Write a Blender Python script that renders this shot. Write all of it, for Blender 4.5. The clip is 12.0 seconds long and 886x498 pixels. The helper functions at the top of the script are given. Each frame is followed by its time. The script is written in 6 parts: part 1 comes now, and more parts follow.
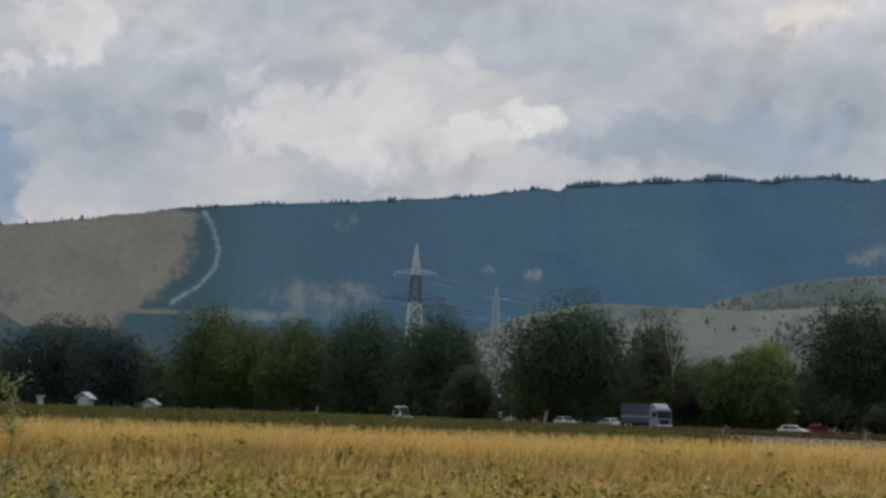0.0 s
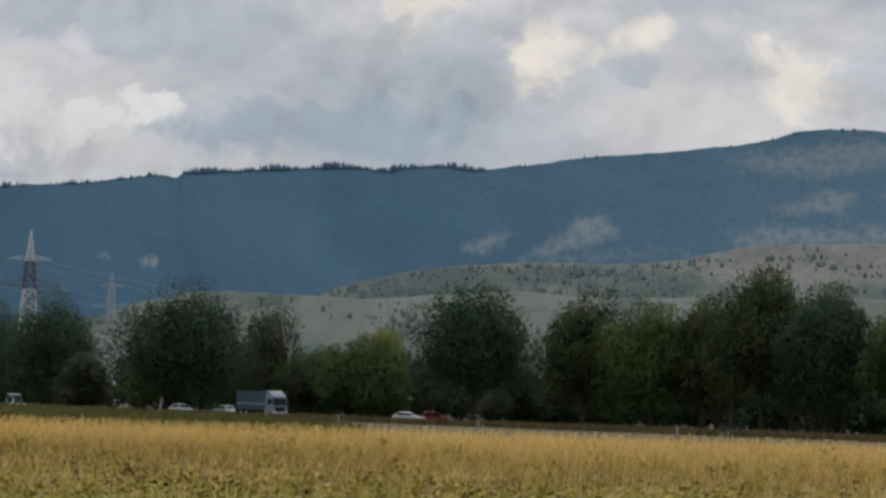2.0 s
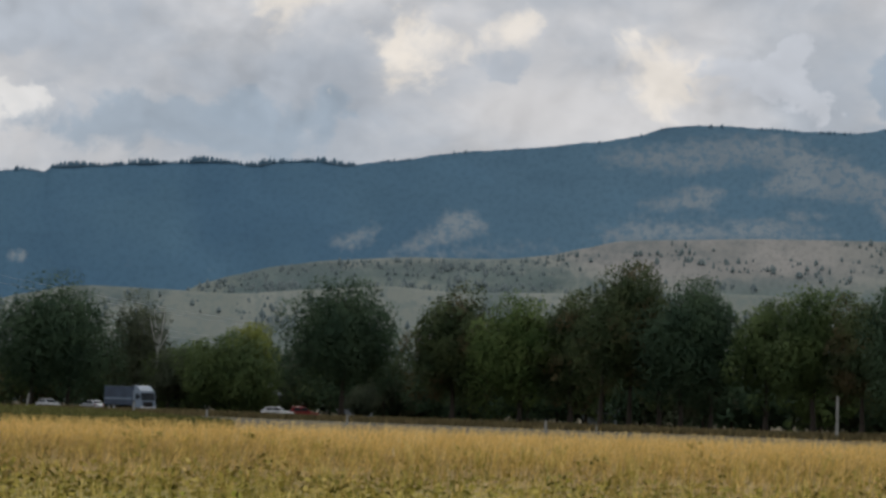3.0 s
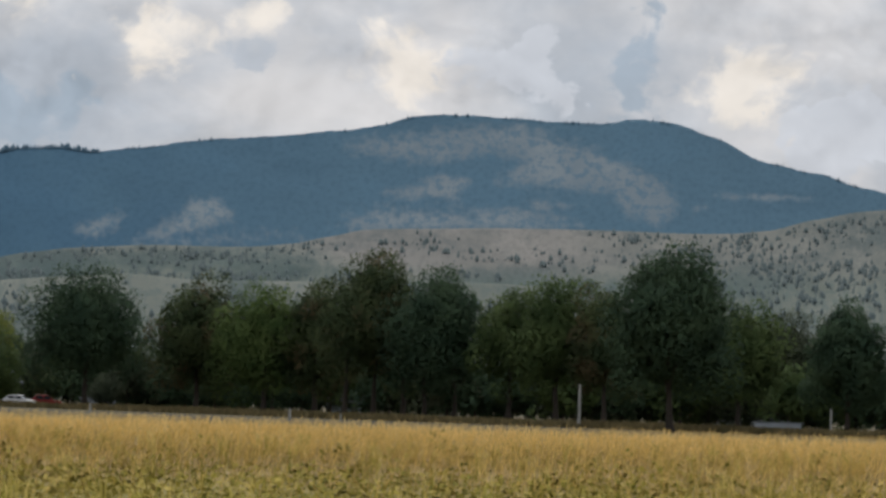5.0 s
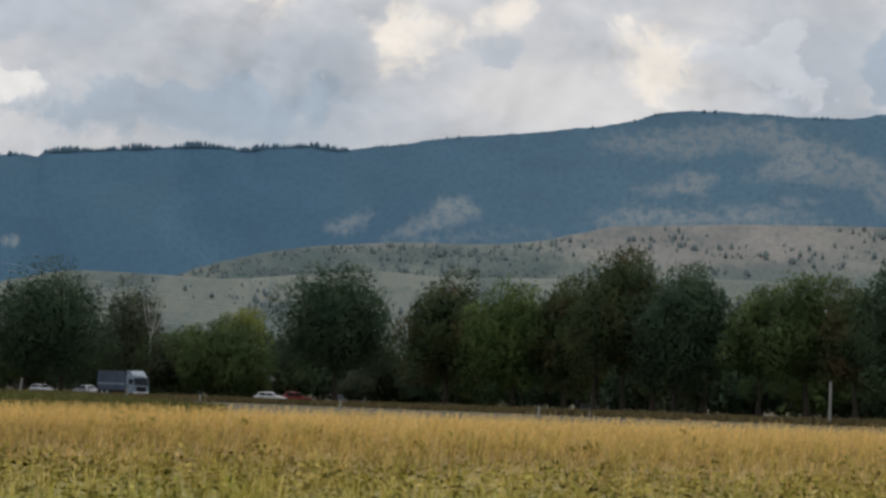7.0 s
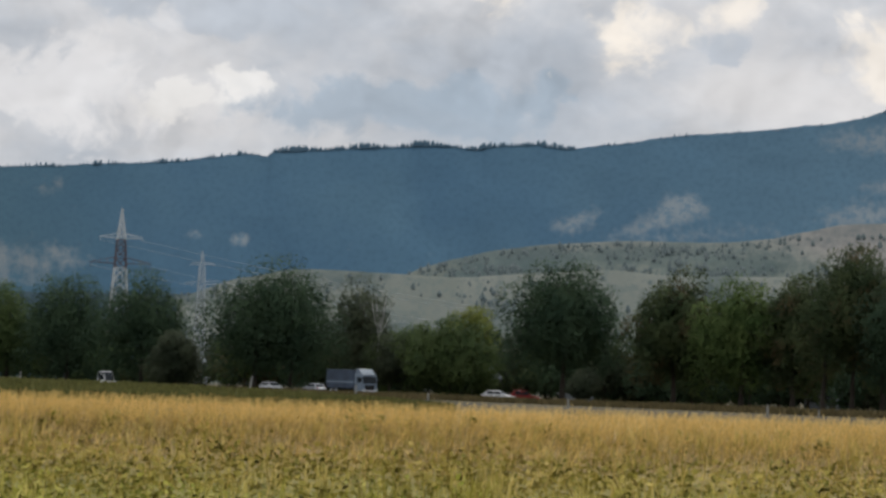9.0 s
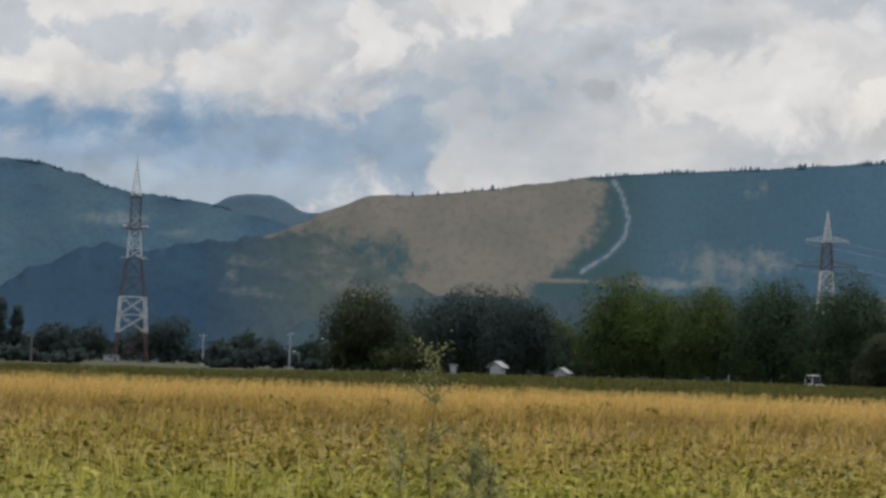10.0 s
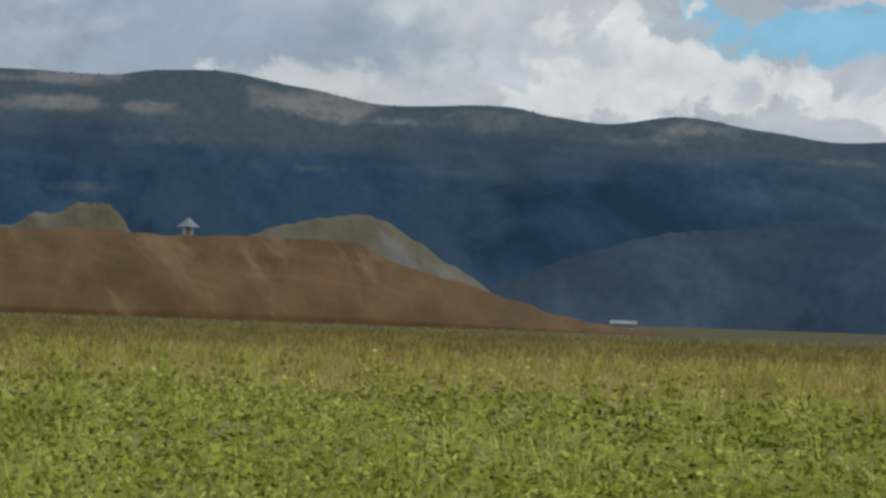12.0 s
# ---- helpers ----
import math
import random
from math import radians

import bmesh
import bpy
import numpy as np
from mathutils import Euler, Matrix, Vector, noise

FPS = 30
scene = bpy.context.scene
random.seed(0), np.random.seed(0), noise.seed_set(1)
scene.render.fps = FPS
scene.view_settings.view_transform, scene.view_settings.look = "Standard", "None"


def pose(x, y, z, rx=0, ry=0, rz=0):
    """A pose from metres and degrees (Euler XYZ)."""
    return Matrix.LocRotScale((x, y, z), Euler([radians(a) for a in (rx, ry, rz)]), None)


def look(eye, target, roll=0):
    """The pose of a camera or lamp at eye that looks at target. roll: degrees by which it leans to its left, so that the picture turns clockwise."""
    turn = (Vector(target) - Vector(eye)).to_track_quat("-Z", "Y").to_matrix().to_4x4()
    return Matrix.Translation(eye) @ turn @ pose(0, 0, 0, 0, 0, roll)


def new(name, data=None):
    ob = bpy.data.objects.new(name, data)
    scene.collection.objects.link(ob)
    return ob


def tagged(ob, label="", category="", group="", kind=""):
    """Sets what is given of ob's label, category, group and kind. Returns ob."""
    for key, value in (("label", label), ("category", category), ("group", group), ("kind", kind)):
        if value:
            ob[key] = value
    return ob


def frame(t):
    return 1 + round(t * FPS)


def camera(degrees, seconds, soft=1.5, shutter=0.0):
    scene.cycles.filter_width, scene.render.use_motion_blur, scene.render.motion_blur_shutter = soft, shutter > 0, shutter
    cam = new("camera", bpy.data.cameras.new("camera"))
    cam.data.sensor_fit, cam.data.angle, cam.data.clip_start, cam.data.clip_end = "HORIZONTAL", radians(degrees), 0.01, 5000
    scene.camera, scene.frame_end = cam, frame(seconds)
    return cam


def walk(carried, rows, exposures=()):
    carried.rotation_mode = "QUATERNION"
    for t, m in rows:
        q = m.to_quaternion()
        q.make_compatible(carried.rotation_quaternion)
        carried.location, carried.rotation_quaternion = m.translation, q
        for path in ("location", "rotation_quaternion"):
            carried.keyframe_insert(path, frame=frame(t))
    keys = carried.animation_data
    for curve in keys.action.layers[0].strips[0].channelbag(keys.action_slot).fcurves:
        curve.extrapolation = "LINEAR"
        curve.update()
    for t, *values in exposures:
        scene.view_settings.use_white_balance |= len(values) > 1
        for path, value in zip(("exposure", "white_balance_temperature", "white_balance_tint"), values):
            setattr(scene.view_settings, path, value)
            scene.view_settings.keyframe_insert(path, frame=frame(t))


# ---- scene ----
# ---------------------------------------------------------------- camera
EYE_Z = 1.7
cam = camera(17.0, 12.0, soft=2.95)
# seconds, heading to the right of north, upward tilt, lean (degrees): a long lens turned by hand on the spot
PATH = [
    (0.0, 0.0, 3.14, 1.89), (0.5, 2.2, 3.18, 1.84), (1.0, 4.33, 3.22, 1.88), (1.5, 6.0, 3.21, 1.84),
    (2.0, 7.41, 3.13, 1.8), (2.5, 8.67, 3.14, 1.78), (3.0, 9.94, 3.11, 1.79), (3.5, 11.16, 3.11, 1.77),
    (3.7, 11.58, 3.1, 1.76), (4.1, 12.65, 3.08, 1.76), (4.5, 13.9, 3.06, 1.76), (4.9, 14.78, 3.04, 1.76),
    (5.1, 14.9, 3.03, 1.76), (5.3, 14.75, 3.02, 1.76), (5.5, 14.4, 3.0, 1.76), (6.0, 13.05, 2.98, 1.77),
    (6.5, 11.58, 2.87, 1.81), (7.0, 10.08, 2.83, 1.81), (7.2, 9.51, 2.82, 1.8), (7.6, 8.74, 2.78, 1.83),
    (8.0, 8.34, 2.74, 1.86), (8.4, 7.84, 2.7, 1.88), (8.8, 6.77, 2.66, 1.91), (9.0, 5.69, 2.66, 1.95),
    (9.2, 3.97, 2.63, 1.96), (9.3, 2.57, 2.58, 1.96), (9.5, -0.41, 2.47, 1.95), (9.7, -3.53, 2.39, 1.92),
    (9.9, -6.41, 2.31, 1.88), (10.0, -7.89, 2.28, 1.86), (10.2, -10.66, 2.26, 1.85), (10.4, -14.12, 2.28, 1.84), (10.5, -15.87, 2.28, 1.83),
    (10.8, -21.1, 2.22, 1.9), (11.0, -26.15, 2.19, 1.96), (11.1, -29.4, 2.17, 2.03), (11.2, -33.26, 2.13, 2.1), (11.3, -37.6, 2.08, 2.17), (11.4, -42.28, 2.02, 2.24),
    (11.5, -47.48, 1.92, 2.28), (11.6, -53.12, 1.81, 2.3), (11.7, -59.3, 1.66, 2.28), (11.8, -65.34, 1.49, 2.26), (11.9, -71.52, 1.38, 2.14),
    (12.0, -77.73, 1.28, 2.07),
]


def stand(yaw, pitch, roll):
    a, e = radians(yaw), radians(pitch)
    eye = Vector((0.45 * math.sin(a), 0.45 * math.cos(a), EYE_Z))
    way = Vector((math.sin(a) * math.cos(e), math.cos(a) * math.cos(e), math.sin(e)))
    return look(eye, eye + 100 * way, roll)


walk(cam, [(t, stand(a, e, r)) for t, a, e, r in PATH], exposures=[(0.0, 0.07, 6250, 6), (3.0, 0.12, 6250, 6), (5.5, 0.24, 6280, 6), (7.0, 0.24, 6300, 6),
                                                                       (9.0, 0.3, 6300, 6), (9.6, 0.29, 6450, 6), (10.2, 0.27, 6450, 5), (11.0, 0.08, 6250, 5), (11.6, 0.04, 6450, 5), (11.8, 0.0, 6350, 4), (12.0, 0.03, 5900, 3)])


def at(az, dist, z=0.0):
    """A place by heading (degrees) and distance."""
    return Vector((dist * math.sin(radians(az)), dist * math.cos(radians(az)), z))


def srgb(r, g, b):
    return tuple((c / 255 / 12.92) if c < 10.3 else ((c / 255 + 0.055) / 1.055) ** 2.4 for c in (r, g, b))


# ---------------------------------------------------------------- world and sun
SUN_AZ, SUN_EL = 14.0, 42.0


class Graph:
    """A short way to write node trees."""

    def __init__(self, tree):
        self.tree = tree
        tree.nodes.clear()

    def node(self, kind, operation=""):
        n = self.tree.nodes.new(kind)
        if operation:
            n.operation = operation
        return n

    def put(self, socket, value):
        if isinstance(value, bpy.types.NodeSocket):
            self.tree.links.new(value, socket)
        elif isinstance(value, (tuple, list)) and len(value) == 3 and len(socket.default_value) == 4:
            socket.default_value = (*value, 1)
        else:
            socket.default_value = value

    def math(self, op, a, b=None, c=None, clamp=False):
        n = self.node("ShaderNodeMath", op)
        n.use_clamp = clamp
        for s, v in zip(n.inputs, (a, b, c)):
            if v is not None:
                self.put(s, v)
        return n.outputs[0]

    def mix(self, f, a, b, blend="MIX"):
        n = self.node("ShaderNodeMix")
        n.data_type, n.blend_type = "RGBA", blend
        self.put(n.inputs[0], f), self.put(n.inputs[6], a), self.put(n.inputs[7], b)
        return n.outputs[2]

    def span(self, v, a, b, c=0.0, d=1.0, smooth=True):
        n = self.node("ShaderNodeMapRange")
        n.interpolation_type = "SMOOTHSTEP" if smooth else "LINEAR"
        for i, q in enumerate((v, a, b, c, d)):
            self.put(n.inputs[i], q)
        return n.outputs[0]

    def noise(self, vec, scale, detail=5.0, rough=0.55, colour=False, distort=0.0):
        n = self.node("ShaderNodeTexNoise")
        if vec is not None:
            self.put(n.inputs["Vector"], vec)
        n.inputs["Scale"].default_value, n.inputs["Detail"].default_value = scale, detail
        n.inputs["Roughness"].default_value, n.inputs["Distortion"].default_value = rough, distort
        return n.outputs["Color" if colour else "Fac"]

    def xyz(self, x, y, z=0.0):
        n = self.node("ShaderNodeCombineXYZ")
        for s, v in zip(n.inputs, (x, y, z)):
            self.put(s, v)
        return n.outputs[0]

    def split(self, v):
        n = self.node("ShaderNodeSeparateXYZ")
        self.put(n.inputs[0], v)
        return n.outputs


TONES = {
    "cream": srgb(228, 216, 205), "white": srgb(218, 212, 209), "pale": srgb(208, 203, 203), "mist": srgb(190, 190, 196),
    "grey": srgb(172, 175, 183), "slate": srgb(154, 163, 175), "dusk": srgb(140, 152, 168), "rain": srgb(95, 126, 158),
    "shower": srgb(134, 151, 173), "gap": srgb(140, 182, 204), "smoke": srgb(160, 161, 167),
}

world = bpy.data.worlds.new("overcast_sky")
scene.world = world
world.use_nodes = True
W = Graph(world.node_tree)
ray = W.node("ShaderNodeTexCoord").outputs["Generated"]
dx, dy, dz = W.split(ray)
AZ = W.math("MULTIPLY", W.math("ARCTAN2", dx, dy), 180 / math.pi)
EL = W.math("MULTIPLY", W.math("ARCSINE", dz), 180 / math.pi)
flat_map = W.xyz(AZ, W.math("MULTIPLY", EL, 1.7))
swirl = W.split(W.noise(flat_map, 0.4, 4.0, 0.5, colour=True))
AZW = W.math("ADD", AZ, W.math("MULTIPLY_ADD", swirl[0], 1.3, -0.65))
ELW = W.math("ADD", EL, W.math("MULTIPLY_ADD", swirl[1], 0.9, -0.45))
WARPED = W.xyz(AZW, ELW)


def billow(scale, du=0.0, dv=0.0):
    """Round heaps of vapour: high in the middle of each cell."""
    v = W.node("ShaderNodeTexVoronoi")
    v.feature = "SMOOTH_F1"
    n = W.node("ShaderNodeVectorMath", "ADD")
    W.put(n.inputs[0], W.xyz(AZW, W.math("MULTIPLY", ELW, 1.12)))
    n.inputs[1].default_value = (du, dv, 0.0)
    W.put(v.inputs["Vector"], n.outputs[0])
    v.inputs["Scale"].default_value, v.inputs["Smoothness"].default_value = scale, 0.6
    v.inputs["Detail"].default_value, v.inputs["Roughness"].default_value, v.inputs["Lacunarity"].default_value = 2.0, 0.42, 2.4
    return v.outputs["Distance"]


RAGGED = W.math("MULTIPLY_ADD", W.noise(WARPED, 1.1, 6.0, 0.6), 3.0, -1.5)
HEAPS = W.math("ADD", W.math("MULTIPLY_ADD", billow(0.75), 1.05, -0.48), RAGGED)
nishita = W.node("ShaderNodeTexSky")
nishita.sky_type, nishita.sun_disc = "NISHITA", False
nishita.sun_elevation, nishita.sun_rotation = radians(SUN_EL), radians(SUN_AZ)
blue = W.mix(1.0, nishita.outputs[0], (0.1, 0.1, 0.1), "MULTIPLY")
# the cloud deck: brighter towards the zenith, as an overcast sky is
deck = W.mix(W.span(W.noise(flat_map, 0.16, 6.0), 0.35, 0.65), TONES["grey"], TONES["pale"])
high = W.math("MULTIPLY_ADD", W.math("MAXIMUM", dz, 0.0), 0.35, 0.9)
deck = W.mix(1.0, deck, W.xyz(high, high, high), "MULTIPLY")
sky = W.mix(W.span(W.noise(flat_map, 0.1, 4.0), 0.22, 0.34), blue, deck)


def cloud(az, el, ra, re, tone, dense=0.85, soft=0.48):
    """One bank of cloud round a heading and height in the sky."""
    global sky
    m = W.node("ShaderNodeVectorMath", "MULTIPLY_ADD")
    W.put(m.inputs[0], WARPED)
    m.inputs[1].default_value, m.inputs[2].default_value = (1 / ra, 1 / re, 0.0), (-az / ra, -el / re, 0.0)
    n = W.node("ShaderNodeVectorMath", "LENGTH")
    W.put(n.inputs[0], m.outputs[0])
    reach = W.math("MULTIPLY_ADD", HEAPS, min(1.0, (1.6 / ra) ** 0.5), n.outputs["Value"])
    sky = W.mix(W.span(reach, 1 + soft * 0.5, 1 - soft * 0.5, 0.0, dense), sky, TONES[tone])


cloud(0.6, 7.31, 3.28, 0.66, "grey")
cloud(4.5, 5.36, 3.82, 0.76, "slate")
cloud(-7.8, 5.46, 1.86, 0.76, "slate")
cloud(-5.1, 6.23, 2.40, 0.49, "grey")
cloud(-7.5, 7.09, 1.42, 0.66, "pale")
cloud(-1.8, 5.49, 2.73, 1.20, "pale")
cloud(0.6, 5.30, 0.98, 0.44, "white")
cloud(1.9, 5.70, 1.31, 0.49, "white")
cloud(6.8, 7.79, 0.76, 0.66, "cream", 0.8, 0.95)
cloud(-5.0, 5.44, 0.62, 0.27, "smoke", 0.95, 0.5)
cloud(6.6, 5.70, 1.86, 0.44, "slate")
cloud(9.5, 7.10, 1.20, 0.76, "cream", 0.8, 0.95)
cloud(11.1, 7.36, 0.66, 0.44, "cream", 0.8, 0.95)
cloud(14.0, 6.56, 0.98, 0.82, "cream", 0.8, 0.95)
cloud(10.9, 6.60, 0.98, 0.55, "grey")
cloud(18.4, 6.50, 0.60, 1.42, "slate")
cloud(20.7, 6.44, 0.87, 1.53, "cream", 0.8, 0.95)
cloud(22.6, 5.34, 1.53, 0.82, "mist", 0.85, 0.25)
cloud(9.0, 6.96, 0.76, 0.82, "cream", 0.8, 0.95)
cloud(16.2, 6.50, 1.36, 0.93, "mist", 0.85, 0.35)
cloud(-11.8, 4.22, 4.15, 0.66, "dusk")
cloud(-8.3, 4.35, 1.31, 0.76, "slate")
cloud(-12.9, 6.14, 1.42, 0.49, "grey")
cloud(-9.5, 6.27, 0.66, 0.44, "pale")
cloud(-16.8, 3.58, 9.28, 0.82, "shower")
cloud(-12.9, 6.34, 1.64, 0.68, "mist", 0.85, 0.4)
cloud(-9.0, 7.07, 1.04, 0.31, "grey", 0.85, 0.4)
cloud(-9.3, 6.23, 0.66, 0.49, "pale", 0.85, 1.1)
cloud(-8.9, 4.35, 1.20, 0.76, "dusk")
cloud(-11.3, 3.55, 3.2, 0.55, "slate", 0.85, 0.8)
cloud(-26.0, 3.63, 9.83, 0.98, "shower")
cloud(-31.9, 4.71, 5.68, 2.51, "slate")
cloud(-33.0, 3.47, 4.37, 0.66, "dusk")
cloud(-22.06, 3.4, 10.84, 0.98, "slate", 0.9, 0.8)
cloud(-13.02, 4.02, 4.88, 1.19, "shower", 0.85, 0.8)
cloud(-19.01, 3.22, 8.67, 0.65, "shower", 0.9, 0.6)
cloud(-26.96, 3.17, 7.05, 0.65, "shower", 0.9, 0.6)
cloud(-12.71, 3.4, 4.55, 0.49, "slate", 0.85, 0.7)
cloud(-22.98, 4.62, 6.72, 0.78, "rain", 0.95, 0.6)
cloud(-17.17, 4.53, 4.55, 0.54, "rain", 0.75, 0.8)
cloud(-27.0, 4.25, 1.84, 0.43, "rain", 0.8, 0.6)
cloud(-24.89, 6.24, 6.94, 0.85, "cream", 0.85, 0.45)
cloud(-19.09, 6.33, 2.82, 0.76, "cream", 0.85, 0.45)
cloud(-28.32, 4.88, 0.46, 0.26, "white", 0.55, 0.9)
cloud(-16.48, 6.36, 1.63, 0.76, "grey", 0.9, 0.4)
cloud(-13.63, 6.18, 2.17, 0.65, "grey", 0.85, 0.5)
cloud(-16.23, 5.34, 1.63, 0.33, "white", 0.75, 0.9)
cloud(-9.06, 6.28, 1.41, 0.60, "pale", 0.85, 0.5)
cloud(-39.3, 4.44, 3.82, 0.98, "slate")
cloud(-38.41, 5.44, 4.55, 1.84, "slate", 0.85, 0.8)
cloud(-41.72, 6.31, 3.58, 0.43, "dusk", 0.8, 0.6)
cloud(-35.19, 6.51, 3.25, 0.38, "dusk", 0.7, 0.6)
cloud(-47.4, 5.95, 3.58, 1.19, "mist", 0.9, 0.5)
cloud(-47.34, 4.55, 2.17, 0.33, "grey", 0.8, 0.5)
cloud(-49.6, 4.33, 3.25, 0.65, "cream", 0.85, 0.5)
cloud(-44.86, 5.31, 1.73, 0.49, "white", 0.8, 0.5)
cloud(-44.38, 4.33, 2.06, 0.41, "dusk", 0.95, 0.35)
cloud(-45.58, 4.13, 0.76, 0.33, "dusk", 0.9, 0.4)
cloud(-39.98, 3.76, 2.82, 0.43, "pale", 0.6, 0.9)
cloud(-54.21, 5.92, 4.55, 0.87, "slate", 0.8, 0.8)
cloud(-54.32, 5.92, 0.65, 0.65, "gap", 0.55, 0.8)
cloud(-50.84, 3.88, 7.59, 0.49, "cream", 0.85, 0.6)
cloud(-57.43, 4.48, 5.64, 0.87, "cream", 0.92, 0.45)
cloud(-52.83, 4.45, 2.06, 0.54, "cream", 0.9, 0.4)
cloud(-48.17, 5.38, 4.55, 1.08, "slate", 0.9, 0.45)
cloud(-50.92, 6.05, 1.63, 0.65, "white", 0.85, 0.5)
cloud(-47.64, 5.83, 1.84, 0.65, "mist", 0.85, 0.5)
cloud(-49.45, 4.69, 3.25, 0.35, "slate", 0.85, 0.5)
cloud(-59.87, 5.87, 2.49, 0.60, "white", 0.9, 0.45)
cloud(-56.72, 5.92, 1.52, 0.65, "mist", 0.9, 0.45)
cloud(-57.46, 5.29, 2.17, 0.28, "slate", 0.85, 0.5)
cloud(-60.71, 5.24, 1.95, 0.24, "slate", 0.75, 0.5)
cloud(-59.58, 4.16, 0.65, 0.30, "smoke", 0.85, 0.5)
cloud(-61.3, 4.02, 0.60, 0.24, "smoke", 0.8, 0.5)
cloud(-83.16, 5.22, 6.72, 1.41, "slate", 0.85, 0.8)
cloud(-80.29, 4.36, 2.17, 0.39, "pale", 0.85, 0.6)
cloud(-85.31, 5.12, 1.73, 0.54, "grey", 0.8, 0.7)
cloud(-60.43, 6.04, 3.90, 0.65, "mist", 0.9, 0.5)
cloud(-60.94, 5.28, 4.12, 0.28, "slate", 0.8, 0.5)
cloud(-63.63, 4.19, 1.73, 0.54, "pale", 0.85, 0.6)
cloud(-66.38, 4.52, 2.82, 0.76, "mist", 0.9, 0.5)
cloud(-65.76, 5.52, 2.38, 1.19, "white", 0.95, 0.35)
cloud(-66.49, 4.46, 1.41, 0.60, "dusk", 0.8, 0.7)
cloud(-70.47, 5.64, 3.14, 0.81, "gap", 0.97, 0.3)
cloud(-71.62, 4.72, 2.06, 0.76, "white", 0.92, 0.35)
cloud(-73.25, 4.96, 1.19, 0.87, "pale", 0.9, 0.4)
cloud(-70.05, 4.26, 1.52, 0.65, "white", 0.9, 0.4)
cloud(-74.62, 4.78, 2.82, 1.30, "white", 0.92, 0.35)
cloud(-71.57, 4.65, 1.84, 0.67, "white", 0.95, 0.3)
cloud(-69.75, 4.81, 0.65, 0.54, "mist", 0.8, 0.5)
cloud(-76.83, 5.52, 0.76, 0.60, "mist", 0.85, 0.5)
cloud(-75.07, 5.25, 0.98, 0.30, "mist", 0.75, 0.6)
cloud(-71.9, 4.64, 0.65, 0.37, "mist", 0.8, 0.6)
cloud(-76.59, 4.77, 0.76, 0.33, "mist", 0.8, 0.5)
cloud(-70.87, 6.2, 1.19, 0.24, "slate", 0.85, 0.5)
# heaps lit from the upper west, softer where the cloud lies flat
relief = W.math("SUBTRACT", billow(0.5, 0.2, -0.5), billow(0.5))
fine_relief = W.math("SUBTRACT", billow(1.3, 0.08, -0.2), billow(1.3))
heaped = W.span(W.noise(flat_map, 0.22, 3.0), 0.35, 0.65, 0.35, 1.0)
grain = W.math("ADD", W.math("MULTIPLY", relief, 0.4), W.math("MULTIPLY", fine_relief, 0.17))
grain = W.math("MULTIPLY_ADD", grain, heaped, 1.0)
grain = W.math("MINIMUM", W.math("MAXIMUM", grain, 0.74), 1.15)
sky = W.mix(W.span(EL, 9.0, 16.0), W.mix(1.0, sky, W.xyz(grain, grain, grain), "MULTIPLY"), deck)
back = W.node("ShaderNodeBackground")
W.put(back.inputs[0], sky)
back.inputs[1].default_value = 1.0
W.put(W.node("ShaderNodeOutputWorld").inputs[0], back.outputs[0])

sun = new("sun", bpy.data.lights.new("sun", "SUN"))
sun.data.energy, sun.data.angle, sun.data.color = 0.9, radians(14), (1.0, 0.93, 0.82)
sun.matrix_world = look(at(SUN_AZ, 1000, 1000 * math.tan(radians(SUN_EL))), (0, 0, 0))

# ---------------------------------------------------------------- materials


def material(name, rough=0.9):
    """A new material: its graph, its shader and a coordinate in metres."""
    m = bpy.data.materials.new(name)
    m.use_nodes = True
    g = Graph(m.node_tree)
    bsdf = g.node("ShaderNodeBsdfPrincipled")
    bsdf.inputs["Roughness"].default_value = rough
    bsdf.inputs["Specular IOR Level"].default_value = 0.2
    g.put(g.node("ShaderNodeOutputMaterial").inputs[0], bsdf.outputs[0])
    return m, g, bsdf, g.node("ShaderNodeNewGeometry").outputs["Position"]


def bump(g, bsdf, height, strength, distance):
    n = g.node("ShaderNodeBump")
    n.inputs["Strength"].default_value, n.inputs["Distance"].default_value = strength, distance
    g.put(n.inputs["Height"], height)
    g.put(bsdf.inputs["Normal"], n.outputs[0])


def attribute(g, name):
    n = g.node("ShaderNodeAttribute")
    n.attribute_name = name
    return n.outputs["Fac"]


def plain(name, colour, rough=0.8, metal=0.0, grain=3.0, vary=0.3):
    """Paint, plaster, concrete or metal: one colour, weathered at two scales."""
    m, g, b, p = material(name, rough)
    f = g.math("MULTIPLY_ADD", g.noise(p, grain, 4), 0.6, g.math("MULTIPLY", g.noise(p, grain * 0.13, 3), 0.4))
    dark = tuple(c * (1 - vary) for c in colour)
    light = tuple(min(1, c * (1 + vary)) for c in colour)
    g.put(b.inputs["Base Color"], g.mix(g.span(f, 0.3, 0.7), dark, light))
    b.inputs["Metallic"].default_value = metal
    return m


